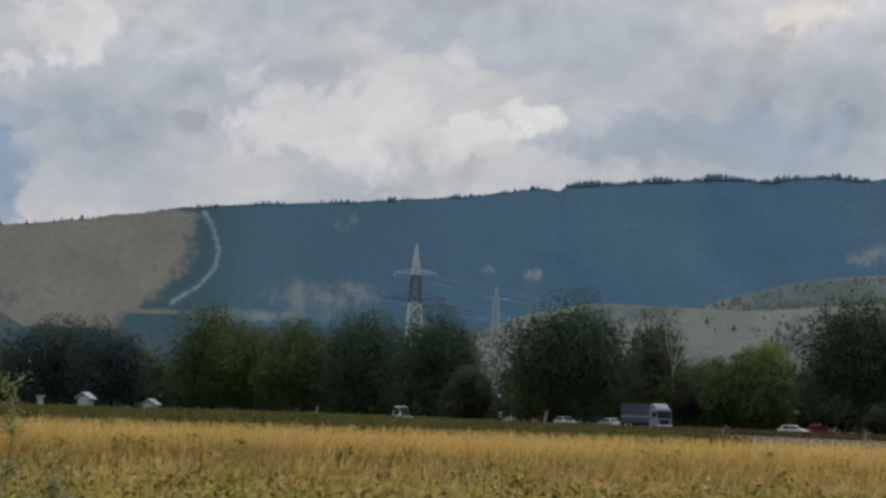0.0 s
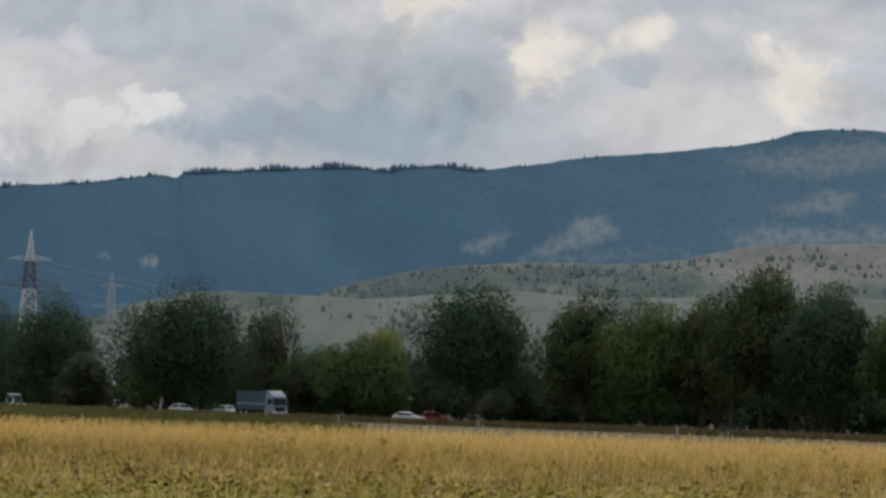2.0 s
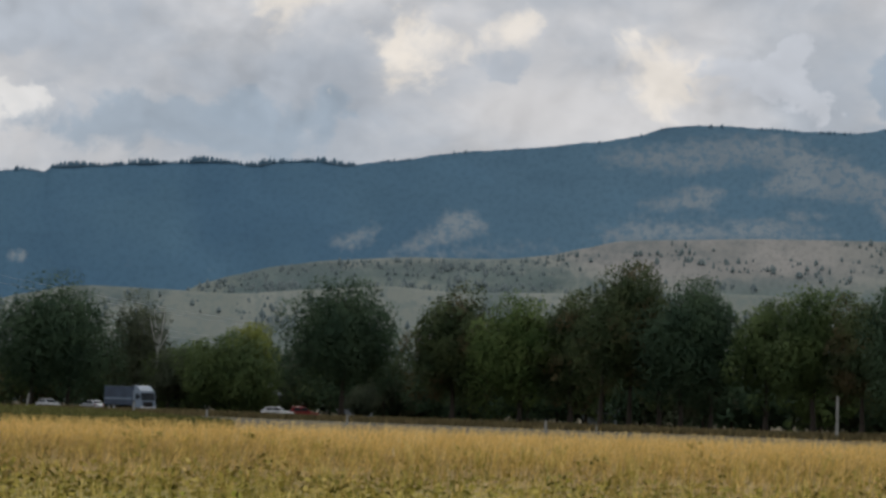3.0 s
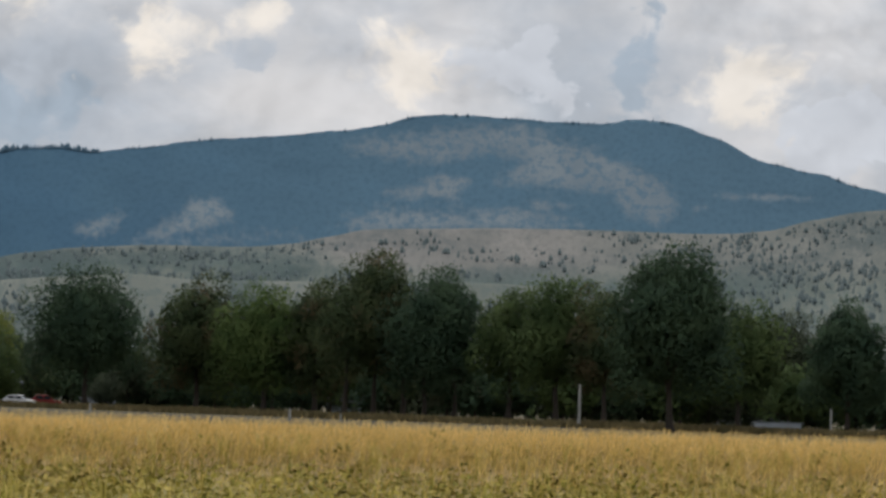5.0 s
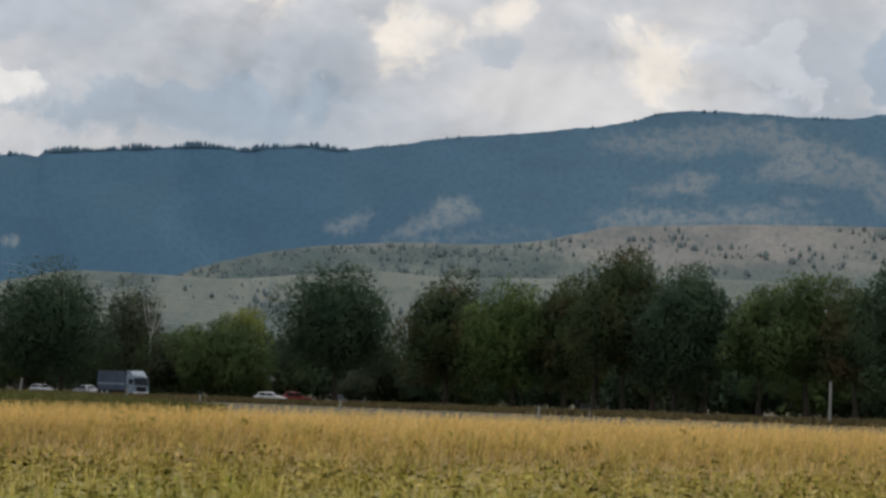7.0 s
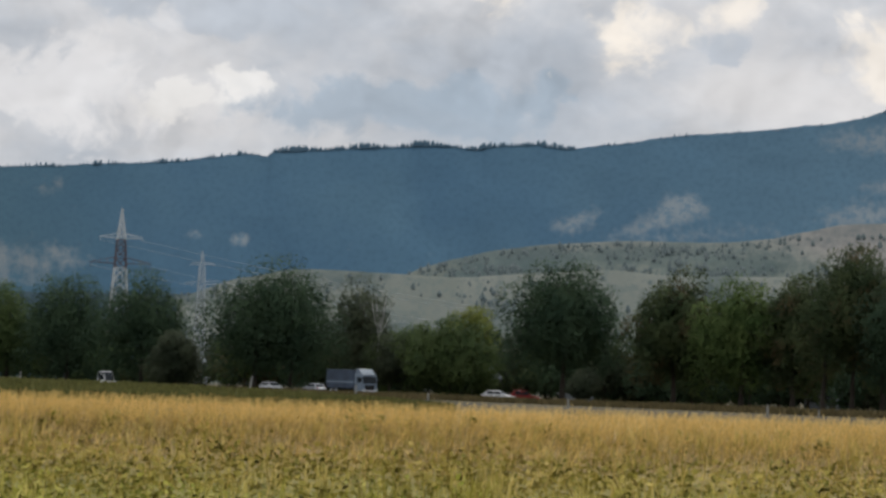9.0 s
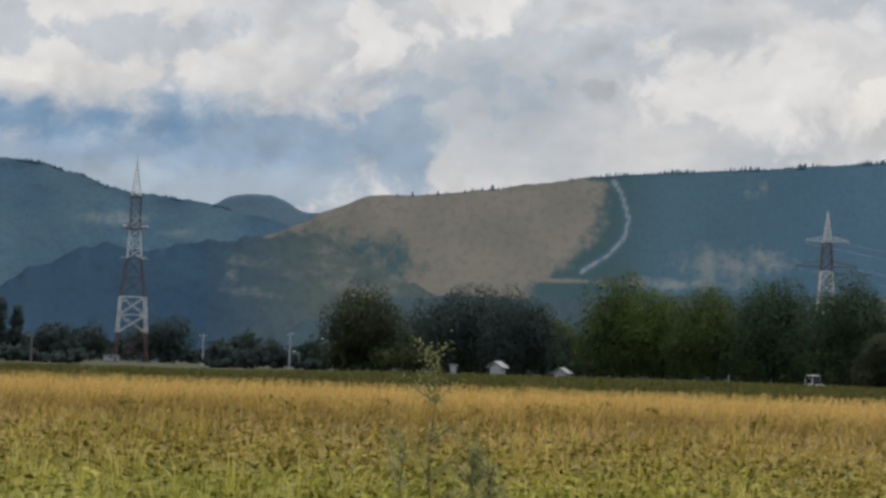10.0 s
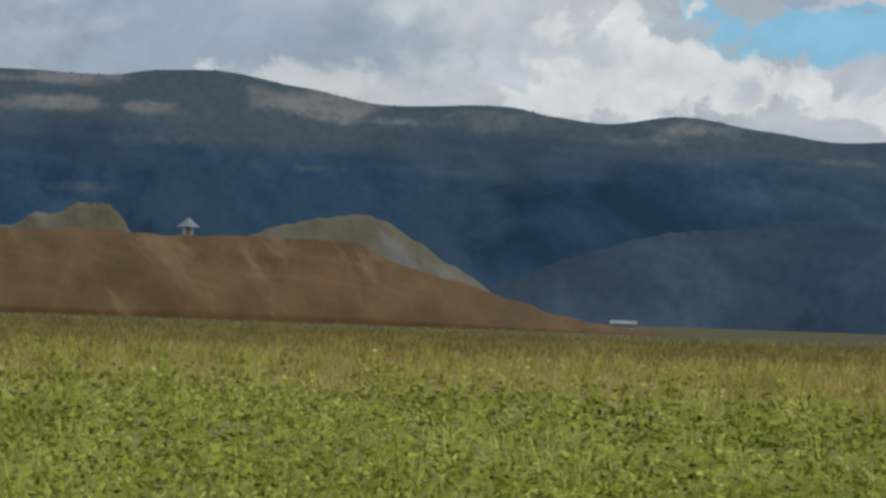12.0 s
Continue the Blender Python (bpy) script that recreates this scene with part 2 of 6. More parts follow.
def hillside(name, forest, forest2, grass, grass2, scale=0.004, dry=None, belts=0.35, east=None):
    """A far mountainside: woods, and meadows where the 'meadow' attribute says so; dry: other colours of woods and grass for the dry side."""
    m, g, b, p = material(name, 1.0)
    n = g.node("ShaderNodeAttribute")
    n.attribute_name = "slope_map"
    p = n.outputs["Vector"]
    b.inputs["Specular IOR Level"].default_value = 0.0
    big = g.noise(p, scale, 5)
    fine = g.noise(p, scale * 38, 4, 0.6)
    wood = g.mix(g.span(big, 0.36, 0.64), forest, forest2)
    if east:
        # haze of distance put into the colour: woods turn paler and bluer eastwards
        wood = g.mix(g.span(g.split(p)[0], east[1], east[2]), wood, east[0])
    # belts of lighter and darker wood along the contours
    q = g.node("ShaderNodeVectorMath", "MULTIPLY")
    g.put(q.inputs[0], p)
    q.inputs[1].default_value = (0.75, 1.1, 1.0)
    belt = g.noise(q.outputs[0], scale * 2.4, 6, 0.62, distort=0.4)
    wood = g.mix(g.span(belt, 0.5, 0.66, 0.0, belts), wood, tuple(c * 1.45 for c in forest2))
    wood = g.mix(g.span(belt, 0.47, 0.34, 0.0, belts), wood, tuple(c * 0.62 for c in forest))
    turf = g.mix(g.span(g.noise(p, scale * 3, 6), 0.38, 0.62), grass, grass2)
    if dry:
        d = attribute(g, "dry")
        wood = g.mix(d, wood, dry[0])
        turf = g.mix(d, turf, g.mix(g.span(g.noise(p, scale * 3, 6), 0.36, 0.64), dry[1], dry[2]))
    wood = g.mix(g.math("MULTIPLY", g.span(fine, 0.42, 0.7), 0.22), wood, tuple(c * 0.5 for c in forest))
    scrub = g.mix(attribute(g, "dry"), tuple(c * 1.1 for c in forest2), tuple(c * 0.88 for c in dry[2])) if dry else tuple(c * 1.1 for c in forest2)
    turf = g.mix(g.math("MULTIPLY", g.span(g.noise(p, scale * 22, 5, 0.7), 0.46, 0.62), 0.7), turf, scrub)
    ragged = g.math("MULTIPLY_ADD", g.noise(p, scale * 12, 8, 0.7), 2.2, -1.1)
    mask = g.span(g.math("ADD", attribute(g, "meadow"), ragged), 0.25, 1.05)
    g.put(b.inputs["Base Color"], g.mix(mask, wood, turf))
    bump(g, b, fine, 0.08, 4.0)
    return m


def see_through(m, g, b, col, share):
    """Thin blades and leaves pass some of the light on."""
    n, t = g.node("ShaderNodeMixShader"), g.node("ShaderNodeBsdfTranslucent")
    g.put(t.inputs[0], col), g.put(n.inputs[1], b.outputs[0]), g.put(n.inputs[2], t.outputs[0])
    n.inputs[0].default_value = share
    g.put([q for q in m.node_tree.nodes if q.type == "OUTPUT_MATERIAL"][0].inputs[0], n.outputs[0])


def leafy(name, dark, light, warm=None, rough=0.75, share=0.32):
    """Leaves: a tone of their own for each, and slow patches over the crown."""
    m, g, b, p = material(name, rough)
    isl = g.node("ShaderNodeNewGeometry").outputs["Random Per Island"]
    f = g.math("MULTIPLY_ADD", isl, 0.18, g.math("MULTIPLY", g.span(g.noise(p, 0.3, 4), 0.3, 0.7), 0.82))
    col = g.mix(f, dark, light)
    if warm:
        col = g.mix(g.span(g.noise(p, 0.22, 2), 0.5, 0.66, 0, 0.7), col, warm)
    g.put(b.inputs["Base Color"], col)
    b.inputs["Specular IOR Level"].default_value = 0.1
    if share:
        # leaves let some of the light through
        see_through(m, g, b, col, share)
    return m


def toned(name, a, b_, c, dry=None, rough=0.8):
    """Blades and stalks: the 'tone' attribute runs from a through b to c."""
    m, g, b, p = material(name, rough)
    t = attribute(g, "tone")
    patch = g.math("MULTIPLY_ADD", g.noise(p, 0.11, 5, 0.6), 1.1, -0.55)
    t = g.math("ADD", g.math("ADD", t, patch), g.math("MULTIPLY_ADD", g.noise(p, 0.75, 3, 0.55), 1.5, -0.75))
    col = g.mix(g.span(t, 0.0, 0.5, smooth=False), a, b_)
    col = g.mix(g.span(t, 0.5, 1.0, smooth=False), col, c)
    if dry:
        # the growth is drier towards the east
        alt = g.mix(g.span(t, 0.5, 1.0, smooth=False), g.mix(g.span(t, 0.0, 0.5, smooth=False), dry[0], dry[1]), dry[2])
        x, y, _ = g.split(p)
        turn = g.math("ARCTAN2", x, y)
        d = g.node("ShaderNodeVectorMath", "LENGTH")
        g.put(d.inputs[0], p)
        east = g.math("MULTIPLY", g.span(turn, -1.1, -0.05), g.span(d.outputs["Value"], 20, 46))
        f = g.math("ADD", east, g.math("MULTIPLY_ADD", g.noise(p, 0.12, 3), 0.8, -0.4), clamp=True)
        col = g.mix(f, col, alt)
    g.put(b.inputs["Base Color"], col)
    b.inputs["Specular IOR Level"].default_value = 0.1
    see_through(m, g, b, col, 0.22)
    return m


# ---------------------------------------------------------------- building helpers


def mesh_from(name, verts, faces):
    me = bpy.data.meshes.new(name)
    me.from_pydata(verts, [], faces)
    me.update()
    return me


def mesh_from_arrays(name, co, faces, tone=None, attr="tone"):
    """A mesh out of numpy arrays: co (n, 3), faces (m, 3 or 4)."""
    me = bpy.data.meshes.new(name)
    k = faces.shape[1]
    me.vertices.add(len(co)), me.loops.add(faces.size), me.polygons.add(len(faces))
    me.vertices.foreach_set("co", co.astype(np.float32).ravel())
    me.loops.foreach_set("vertex_index", faces.astype(np.int32).ravel())
    me.polygons.foreach_set("loop_start", np.arange(0, faces.size, k, dtype=np.int32))
    me.update(calc_edges=True)
    if tone is not None:
        me.attributes.new(attr, "FLOAT", "POINT").data.foreach_set("value", tone.astype(np.float32).ravel())
    return me


def facing(co, faces, eye=(0.0, 0.0, 1.7)):
    """Turn every small leaf's face to the open side."""
    p = co[faces[:, :3]]
    n = np.cross(p[:, 1] - p[:, 0], p[:, 2] - p[:, 0])
    away = (n * (np.array(eye) - p[:, 0])).sum(1) < 0
    faces = faces.copy()
    faces[away] = faces[away][:, ::-1]
    return faces


def thing(name, me, mat, label="", category="", group="", kind="", loc=None, smooth=False):
    me.materials.append(mat)
    if smooth:
        me.polygons.foreach_set("use_smooth", [True] * len(me.polygons))
    ob = new(name, me)
    if loc is not None:
        ob.location = loc
    return tagged(ob, label, category, group, kind)


def holder(name, loc, turn=0.0, label="", category="", group=""):
    """An Empty at a thing's base."""
    ob = new(name)
    ob.location, ob.rotation_euler = loc, (0, 0, radians(turn))
    return tagged(ob, label, category, group)


def part(name, bm, mat, parent, label=""):
    me = bpy.data.meshes.new(name)
    bm.to_mesh(me)
    bm.free()
    me.materials.append(mat)
    ob = new(name, me)
    ob.parent = parent
    return tagged(ob, label)


def piece(name, me, parent, loc=(0, 0, 0), rz=0.0, scale=(1, 1, 1), label=""):
    """A part that shares its mesh with its likes."""
    ob = new(name, me)
    ob.parent = parent
    ob.location, ob.rotation_euler, ob.scale = loc, (0, 0, rz), scale
    return tagged(ob, label)


def box(bm, x, y, z, sx, sy, sz, bev=0.0):
    """A box, centred at x, y with its foot at z."""
    got = bmesh.ops.create_cube(bm, size=1.0, matrix=Matrix.Translation((x, y, z + sz / 2)) @ Matrix.Diagonal((sx, sy, sz, 1)))
    if bev:
        edges = list({e for v in got["verts"] for e in v.link_edges})
        bmesh.ops.bevel(bm, geom=edges, offset=bev, segments=2, affect="EDGES", profile=0.6)
    return bm


def rod(bm, a, b, r0, r1=None, n=6):
    """A tapered bar from a to b."""
    a, b = Vector(a), Vector(b)
    r1 = r0 if r1 is None else r1
    m = Matrix.Translation((a + b) / 2) @ (b - a).to_track_quat("Z", "Y").to_matrix().to_4x4()
    bmesh.ops.create_cone(bm, cap_ends=True, segments=n, radius1=r0, radius2=r1, depth=(b - a).length, matrix=m)
    return bm


def lathe(bm, profile, n=20):
    """A turned body from (radius, height) pairs."""
    rings = [[bm.verts.new((r * math.cos(2 * math.pi * i / n), r * math.sin(2 * math.pi * i / n), z)) for i in range(n)] for r, z in profile]
    for lo, hi in zip(rings, rings[1:]):
        for i in range(n):
            bm.faces.new((lo[i], lo[(i + 1) % n], hi[(i + 1) % n], hi[i]))
    bm.faces.new(rings[0][::-1]), bm.faces.new(rings[-1])
    return bm

# ---------------------------------------------------------------- the mountains


def smooth_keys(keys, x):
    """A smooth curve through (x, y) keys, and its ends held."""
    kx, ky = np.array([k[0] for k in keys]), np.array([k[1] for k in keys])
    slope = np.gradient(ky, kx)
    i = np.clip(np.searchsorted(kx, x) - 1, 0, len(kx) - 2)
    h = kx[i + 1] - kx[i]
    s = np.clip((x - kx[i]) / h, 0, 1)
    return ((2 * s**3 - 3 * s**2 + 1) * ky[i] + (s**3 - 2 * s**2 + s) * h * slope[i] * 0.6
            + (3 * s**2 - 2 * s**3) * ky[i + 1] + (s**3 - s**2) * h * slope[i + 1] * 0.6)


def wobble(x, y, seed, octaves=4):
    """Smooth noise for arrays, out of turned waves."""
    rng = np.random.RandomState(seed)
    out, amp, freq = np.zeros_like(x), 1.0, 1.0
    for _ in range(octaves):
        for _ in range(4):
            a, ph = rng.uniform(0, 2 * math.pi), rng.uniform(0, 2 * math.pi)
            out += amp * np.sin(freq * (x * math.cos(a) + y * math.sin(a)) * 2 * math.pi + ph) / 4
        amp, freq = amp * 0.55, freq * 2.1
    return out


def within(a, e, corners, soft):
    """How far inside an outline of (heading, height) corners: 0.5 on its edge, rising inwards over soft degrees."""
    near, inside = np.full(a.shape, 1e9), np.zeros(a.shape, bool)
    for (x0, y0), (x1, y1) in zip(corners, corners[1:] + corners[:1]):
        ux, uy = x1 - x0, y1 - y0
        f = np.clip(((a - x0) * ux + (e - y0) * uy) / (ux * ux + uy * uy), 0, 1)
        near = np.minimum(near, np.hypot(a - x0 - f * ux, e - y0 - f * uy))
        inside ^= ((y0 > e) != (y1 > e)) & (a < x0 + (e - y0) * ux / (uy if abs(uy) > 1e-9 else 1e-9))
    return 0.5 + np.where(inside, near, -near) / soft


def ridge(name, crest, near, far, mat, label, meadows=(), step=0.08, rows=56, power=1.25, gully=0.05, bare=None, seed=1, foot=0.0, fuzz=0.0, dry=None, category="mountain", clearings=()):
    """A mountain: its crest line (heading, height in the sky) stands at the distance far, its foot at near."""
    az = np.arange(crest[0][0], crest[-1][0] + step, step)
    top = EYE_Z + far * np.tan(np.radians(smooth_keys(crest, az)))
    top += fuzz * wobble(az * 1.5, az * 0, seed + 5, 5)
    s = np.concatenate([np.linspace(0, 1, rows), [1.06, 1.2]])
    A, S = np.meshgrid(az, s, indexing="ij")
    # steps in the crest fade out down the slope
    k_ = max(3, int(2.2 / step))
    pad = np.pad(top, k_, mode="edge")
    even = np.convolve(pad, np.ones(2 * k_ + 1) / (2 * k_ + 1), "same")[k_:-k_]
    T = even[:, None] + (top - even)[:, None] * np.clip(S, 0, 1) ** 5
    shape = np.where(S <= 1, np.clip(S, 0, 1) ** power, 1 - (S - 1) * 3)
    lumps = gully * wobble(A * 0.16, S * 0.7 + A * 0.07, seed, 4) * np.sin(np.pi * np.clip(S, 0, 1)) ** 1.2
    Z = T * (shape + lumps)
    Z = np.where(S == 0, -4.0, np.maximum(Z, -4 + foot))
    R = near + (far - near) * S
    co = np.stack([R * np.sin(np.radians(A)), R * np.cos(np.radians(A)), Z], -1).reshape(-1, 3)
    n, k = len(az), len(s)
    i = (np.arange(n - 1)[:, None] * k + np.arange(k - 1)[None, :]).ravel()
    faces = np.stack([i, i + k, i + k + 1, i + 1], 1)
    EL_ = np.degrees(np.arctan2(Z - EYE_Z, R))
    M = np.zeros_like(A) if bare is None else bare(A, EL_)
    for a0, e0, ra, re, w in meadows:
        M = np.maximum(M, w * np.clip(1.3 - np.hypot((A - a0) / ra, (EL_ - e0) / re), 0, 1))
    for corners, soft, w in clearings:
        M = np.maximum(M, w * np.clip(within(A, EL_, corners, soft), 0, 1))
    me = mesh_from_arrays(name, co, faces, M.reshape(-1), "meadow")
    chart = np.stack([np.radians(A) * far, Z * 0.95, 0 * A], -1)
    me.attributes.new("slope_map", "FLOAT_VECTOR", "POINT").data.foreach_set("vector", chart.astype(np.float32).ravel())
    if dry:
        me.attributes.new("dry", "FLOAT", "POINT").data.foreach_set("value", dry(A, EL_).astype(np.float32).ravel())
    ob = thing(name, me, mat, label, category, kind="structure", smooth=True)
    return ob


# distance haze is put into these colours: the range's woods are blue-green, dark
wood_mat = hillside("hazy_forest_slope", (0.066, 0.126, 0.19), (0.08, 0.146, 0.205), (0.215, 0.252, 0.276), (0.172, 0.214, 0.246), 0.004,
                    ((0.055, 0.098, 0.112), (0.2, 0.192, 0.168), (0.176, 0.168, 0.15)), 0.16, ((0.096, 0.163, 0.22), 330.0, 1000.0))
pale_mat = hillside("pale_pasture_slope", (0.1, 0.132, 0.132), (0.125, 0.155, 0.145), (0.212, 0.228, 0.2), (0.168, 0.188, 0.165), 0.008,
                    ((0.16, 0.172, 0.17), (0.28, 0.268, 0.25), (0.225, 0.222, 0.208)), belts=0.4)
dark_mat = hillside("dark_wooded_slope", (0.03, 0.063, 0.116), (0.042, 0.08, 0.124), (0.168, 0.193, 0.193), (0.101, 0.134, 0.143), 0.004,
                    ((0.086, 0.112, 0.112), (0.27, 0.272, 0.25), (0.16, 0.172, 0.158)))
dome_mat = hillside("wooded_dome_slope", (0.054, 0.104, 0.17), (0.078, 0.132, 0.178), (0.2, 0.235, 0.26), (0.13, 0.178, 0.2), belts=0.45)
# the farthest slopes carry the most haze in their colour: paler and bluer
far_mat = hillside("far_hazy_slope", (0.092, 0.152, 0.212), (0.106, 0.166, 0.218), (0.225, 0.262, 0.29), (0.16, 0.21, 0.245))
# this mountainside's shade and blue haze are put into its dark colours
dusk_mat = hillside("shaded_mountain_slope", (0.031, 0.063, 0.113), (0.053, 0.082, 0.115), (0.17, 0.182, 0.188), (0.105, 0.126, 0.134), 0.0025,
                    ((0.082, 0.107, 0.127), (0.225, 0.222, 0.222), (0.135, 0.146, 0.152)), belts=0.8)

RANGE = [(-13.0, 1.6), (-12.0, 2.1), (-11.2, 2.45), (-10.6, 2.7), (-10.2, 2.92), (-9.25, 3.27), (-8.4, 3.31), (-7.2, 3.44), (-6.1, 3.6), (-4.8, 3.78), (-3.1, 3.91), (-1.8, 3.99),
         (-0.7, 4.08), (0.6, 4.18), (1.2, 4.28), (2.0, 4.36), (2.22, 4.32), (2.36, 4.42), (2.6, 4.44), (3.2, 4.49), (4.0, 4.56), (5.9, 4.64), (6.15, 4.6), (6.7, 4.68),
         (7.4, 4.73), (8.0, 4.67), (8.8, 4.77), (10.4, 5.01), (11.5, 5.1), (12.6, 5.23), (13.4, 5.34), (14.3, 5.58), (14.9, 5.63), (15.7, 5.61),
         (17.1, 5.55), (17.8, 5.54), (18.7, 5.64), (19.4, 5.54), (20.0, 5.33), (21.1, 4.85), (22.0, 4.68), (23.0, 4.4), (26.0, 3.6)]


def along(a, e, line):
    """The distance, in degrees, from a line of (heading, height) points."""
    near = np.full(a.shape, 1e9)
    for (x0, y0), (x1, y1) in zip(line, line[1:]):
        f = np.clip(((a - x0) * (x1 - x0) + (e - y0) * (y1 - y0)) / ((x1 - x0) ** 2 + (y1 - y0) ** 2), 0, 1)
        near = np.minimum(near, np.hypot(a - x0 - f * (x1 - x0), e - y0 - f * (y1 - y0)))
    return near


COPSE = [(-11.2, 2.6), (-10.2, 2.72), (-9.3, 2.52), (-8.85, 2.62), (-8.45, 2.42), (-8.25, 1.95), (-8.4, 1.6), (-8.9, 1.3), (-11.0, 1.2)]
TRACK = [(-4.62, 3.68), (-4.47, 3.45), (-4.41, 3.25), (-4.32, 2.96), (-4.4, 2.6), (-4.68, 2.27), (-5.2, 1.93)]


def tan_side(a, e):
    """Dry grass west of the track down the slope, and the track itself."""
    edge = np.interp(e, [1.6, 1.93, 2.5, 3.0, 3.45, 3.65, 3.8], [-6.1, -5.6, -4.98, -4.8, -4.72, -4.8, -5.3]) + 0.06 * wobble(e * 2.2, e * 0, 51, 3)
    track = 1.5 * np.clip(1.5 - along(a, e, TRACK) / 0.032, 0, 1) * (0.8 + 0.2 * np.sin(e * 40))
    grass = np.where(e > 1.3, np.clip(0.5 + (edge - a) * 1.7, 0, 1.35), 0) * (1 - 0.65 * np.clip(within(a, e, COPSE, 0.6), 0, 1))
    return np.maximum(grass, track)


def dry_side(a, e):
    """The dry west of the range; the track's gravel is grey."""
    west = np.maximum(np.clip((-2.6 - a) / 2.0, 0, 1) ** 1.5, 0.35 * np.clip((0.6 - a) / 2.5, 0, 1))
    return west * (1 - 0.8 * np.clip(1.6 - along(a, e, TRACK) / 0.06, 0, 1))


# clearings on the range
BALD = [(13.0, 4.98), (14.4, 5.2), (15.1, 5.33), (16.2, 5.39), (17.15, 5.12), (18.2, 4.78), (18.95, 4.43), (19.4, 4.0), (18.95, 3.68), (18.5, 3.85), (18.05, 4.27),
        (17.2, 4.34), (16.0, 4.42), (16.55, 4.82), (15.8, 5.0), (14.8, 4.77), (13.6, 4.86)]
SHELF = [(13.7, 4.1), (14.36, 4.24), (14.8, 4.43), (15.32, 4.34), (15.1, 4.07), (14.37, 4.0)]
TONGUE = [(7.75, 3.18), (8.26, 3.37), (8.77, 3.52), (8.63, 3.27), (7.98, 3.03)]
KNOLL = [(9.1, 3.1), (9.64, 3.42), (9.93, 3.76), (10.51, 3.81), (10.76, 3.57), (10.38, 3.36), (9.5, 3.06)]
APRON = [(12.7, 3.4), (13.5, 3.84), (14.4, 3.8), (16.2, 3.85), (17.6, 3.6), (17.0, 3.35), (13.1, 3.3)]
FOOT = [(8.8, 3.0), (10.4, 3.2), (12.0, 3.25), (12.4, 3.1), (11.0, 2.95), (9.0, 2.85)]
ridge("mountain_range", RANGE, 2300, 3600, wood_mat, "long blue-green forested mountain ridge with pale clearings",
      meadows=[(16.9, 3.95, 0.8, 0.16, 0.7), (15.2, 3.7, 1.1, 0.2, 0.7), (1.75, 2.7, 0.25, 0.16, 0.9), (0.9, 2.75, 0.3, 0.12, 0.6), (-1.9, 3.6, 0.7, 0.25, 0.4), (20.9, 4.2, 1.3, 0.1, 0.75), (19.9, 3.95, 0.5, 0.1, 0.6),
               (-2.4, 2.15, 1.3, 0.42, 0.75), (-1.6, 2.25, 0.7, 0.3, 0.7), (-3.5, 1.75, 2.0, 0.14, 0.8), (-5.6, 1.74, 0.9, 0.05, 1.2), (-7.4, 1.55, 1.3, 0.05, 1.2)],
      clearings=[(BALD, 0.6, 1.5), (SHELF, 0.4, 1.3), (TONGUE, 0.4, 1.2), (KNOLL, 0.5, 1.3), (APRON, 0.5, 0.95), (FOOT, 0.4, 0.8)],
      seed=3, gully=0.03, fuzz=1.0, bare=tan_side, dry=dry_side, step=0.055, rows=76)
HILL = [(3.6, 1.5), (4.6, 1.95), (5.45, 2.33), (5.9, 2.47), (6.8, 2.68), (7.8, 2.82), (9.4, 2.93), (11.0, 2.95), (12.0, 3.05), (12.6, 3.19), (13.4, 3.36), (14.4, 3.41), (16.2, 3.47),
        (18.2, 3.48), (19.5, 3.46), (20.4, 3.48), (21.1, 3.55), (22.0, 3.78), (22.9, 3.96), (26.0, 4.1)]
ridge("pasture_hill", HILL, 1500, 2250, pale_mat, "pale dry pasture hill dotted with small trees",
      bare=lambda a, e: 0.78 - 0.5 * np.clip(wobble(a * 0.25, e * 0.8, 77, 3), -0.4, 1) - 0.3 * np.clip((12.4 - a) / 2, 0, 1) * np.clip((e - 2.2) * 3, 0, 1), seed=6, gully=0.03, power=1.0,
      dry=lambda a, e: np.clip((e - np.interp(a, [0, 8, 12, 14, 22], [1.8, 2.5, 2.6, 2.3, 2.5])) / 0.5, 0, 1) * np.interp(a, [4, 11.5, 13, 17, 19, 24], [0.25, 0.4, 1, 1, 0.6, 0.5]))
ridge("low_pasture", [(0.6, 1.55), (1.9, 1.98), (2.9, 2.17), (4.4, 2.16), (5.9, 2.12), (7.4, 2.24), (8.9, 2.36), (10.0, 2.29), (11.7, 2.31), (12.8, 2.33), (15.0, 2.4), (18.0, 2.3), (20.0, 1.95), (22.0, 1.7), (26.0, 1.6)],
      1150, 1450, pale_mat, "low green-grey pasture rise before the hill", step=0.1, rows=30, bare=lambda a, e: 0.9 - 0.4 * np.clip(wobble(a * 0.3, e * 0.9, 78, 3), -0.3, 1), seed=7, gully=0.03, power=1.0,
      dry=lambda a, e: 0.12 + 0 * a)
rock_rng = np.random.RandomState(4)
rocks = [(rock_rng.uniform(-12.0, -7.4), rock_rng.uniform(1.2, 2.3), rock_rng.uniform(0.3, 0.7), rock_rng.uniform(0.1, 0.22), 0.5) for _ in range(34)]
ridge("wooded_foothill", [(-18.6, 0.3), (-18.3, 0.56), (-16.8, 1.07), (-15.7, 1.65), (-14.6, 2.12), (-13.5, 2.1), (-12.6, 2.27), (-11.3, 2.37), (-10.4, 2.5), (-9.6, 2.2), (-8.8, 1.75), (-8.0, 1.35), (-7.0, 0.6)],
      1500, 2250, dark_mat, "dark wooded foothill with bare rock patches",
      meadows=rocks, seed=8, gully=0.08, fuzz=3.0, dry=lambda a, e: np.clip((a + 12.6) / 2.4, 0, 1))
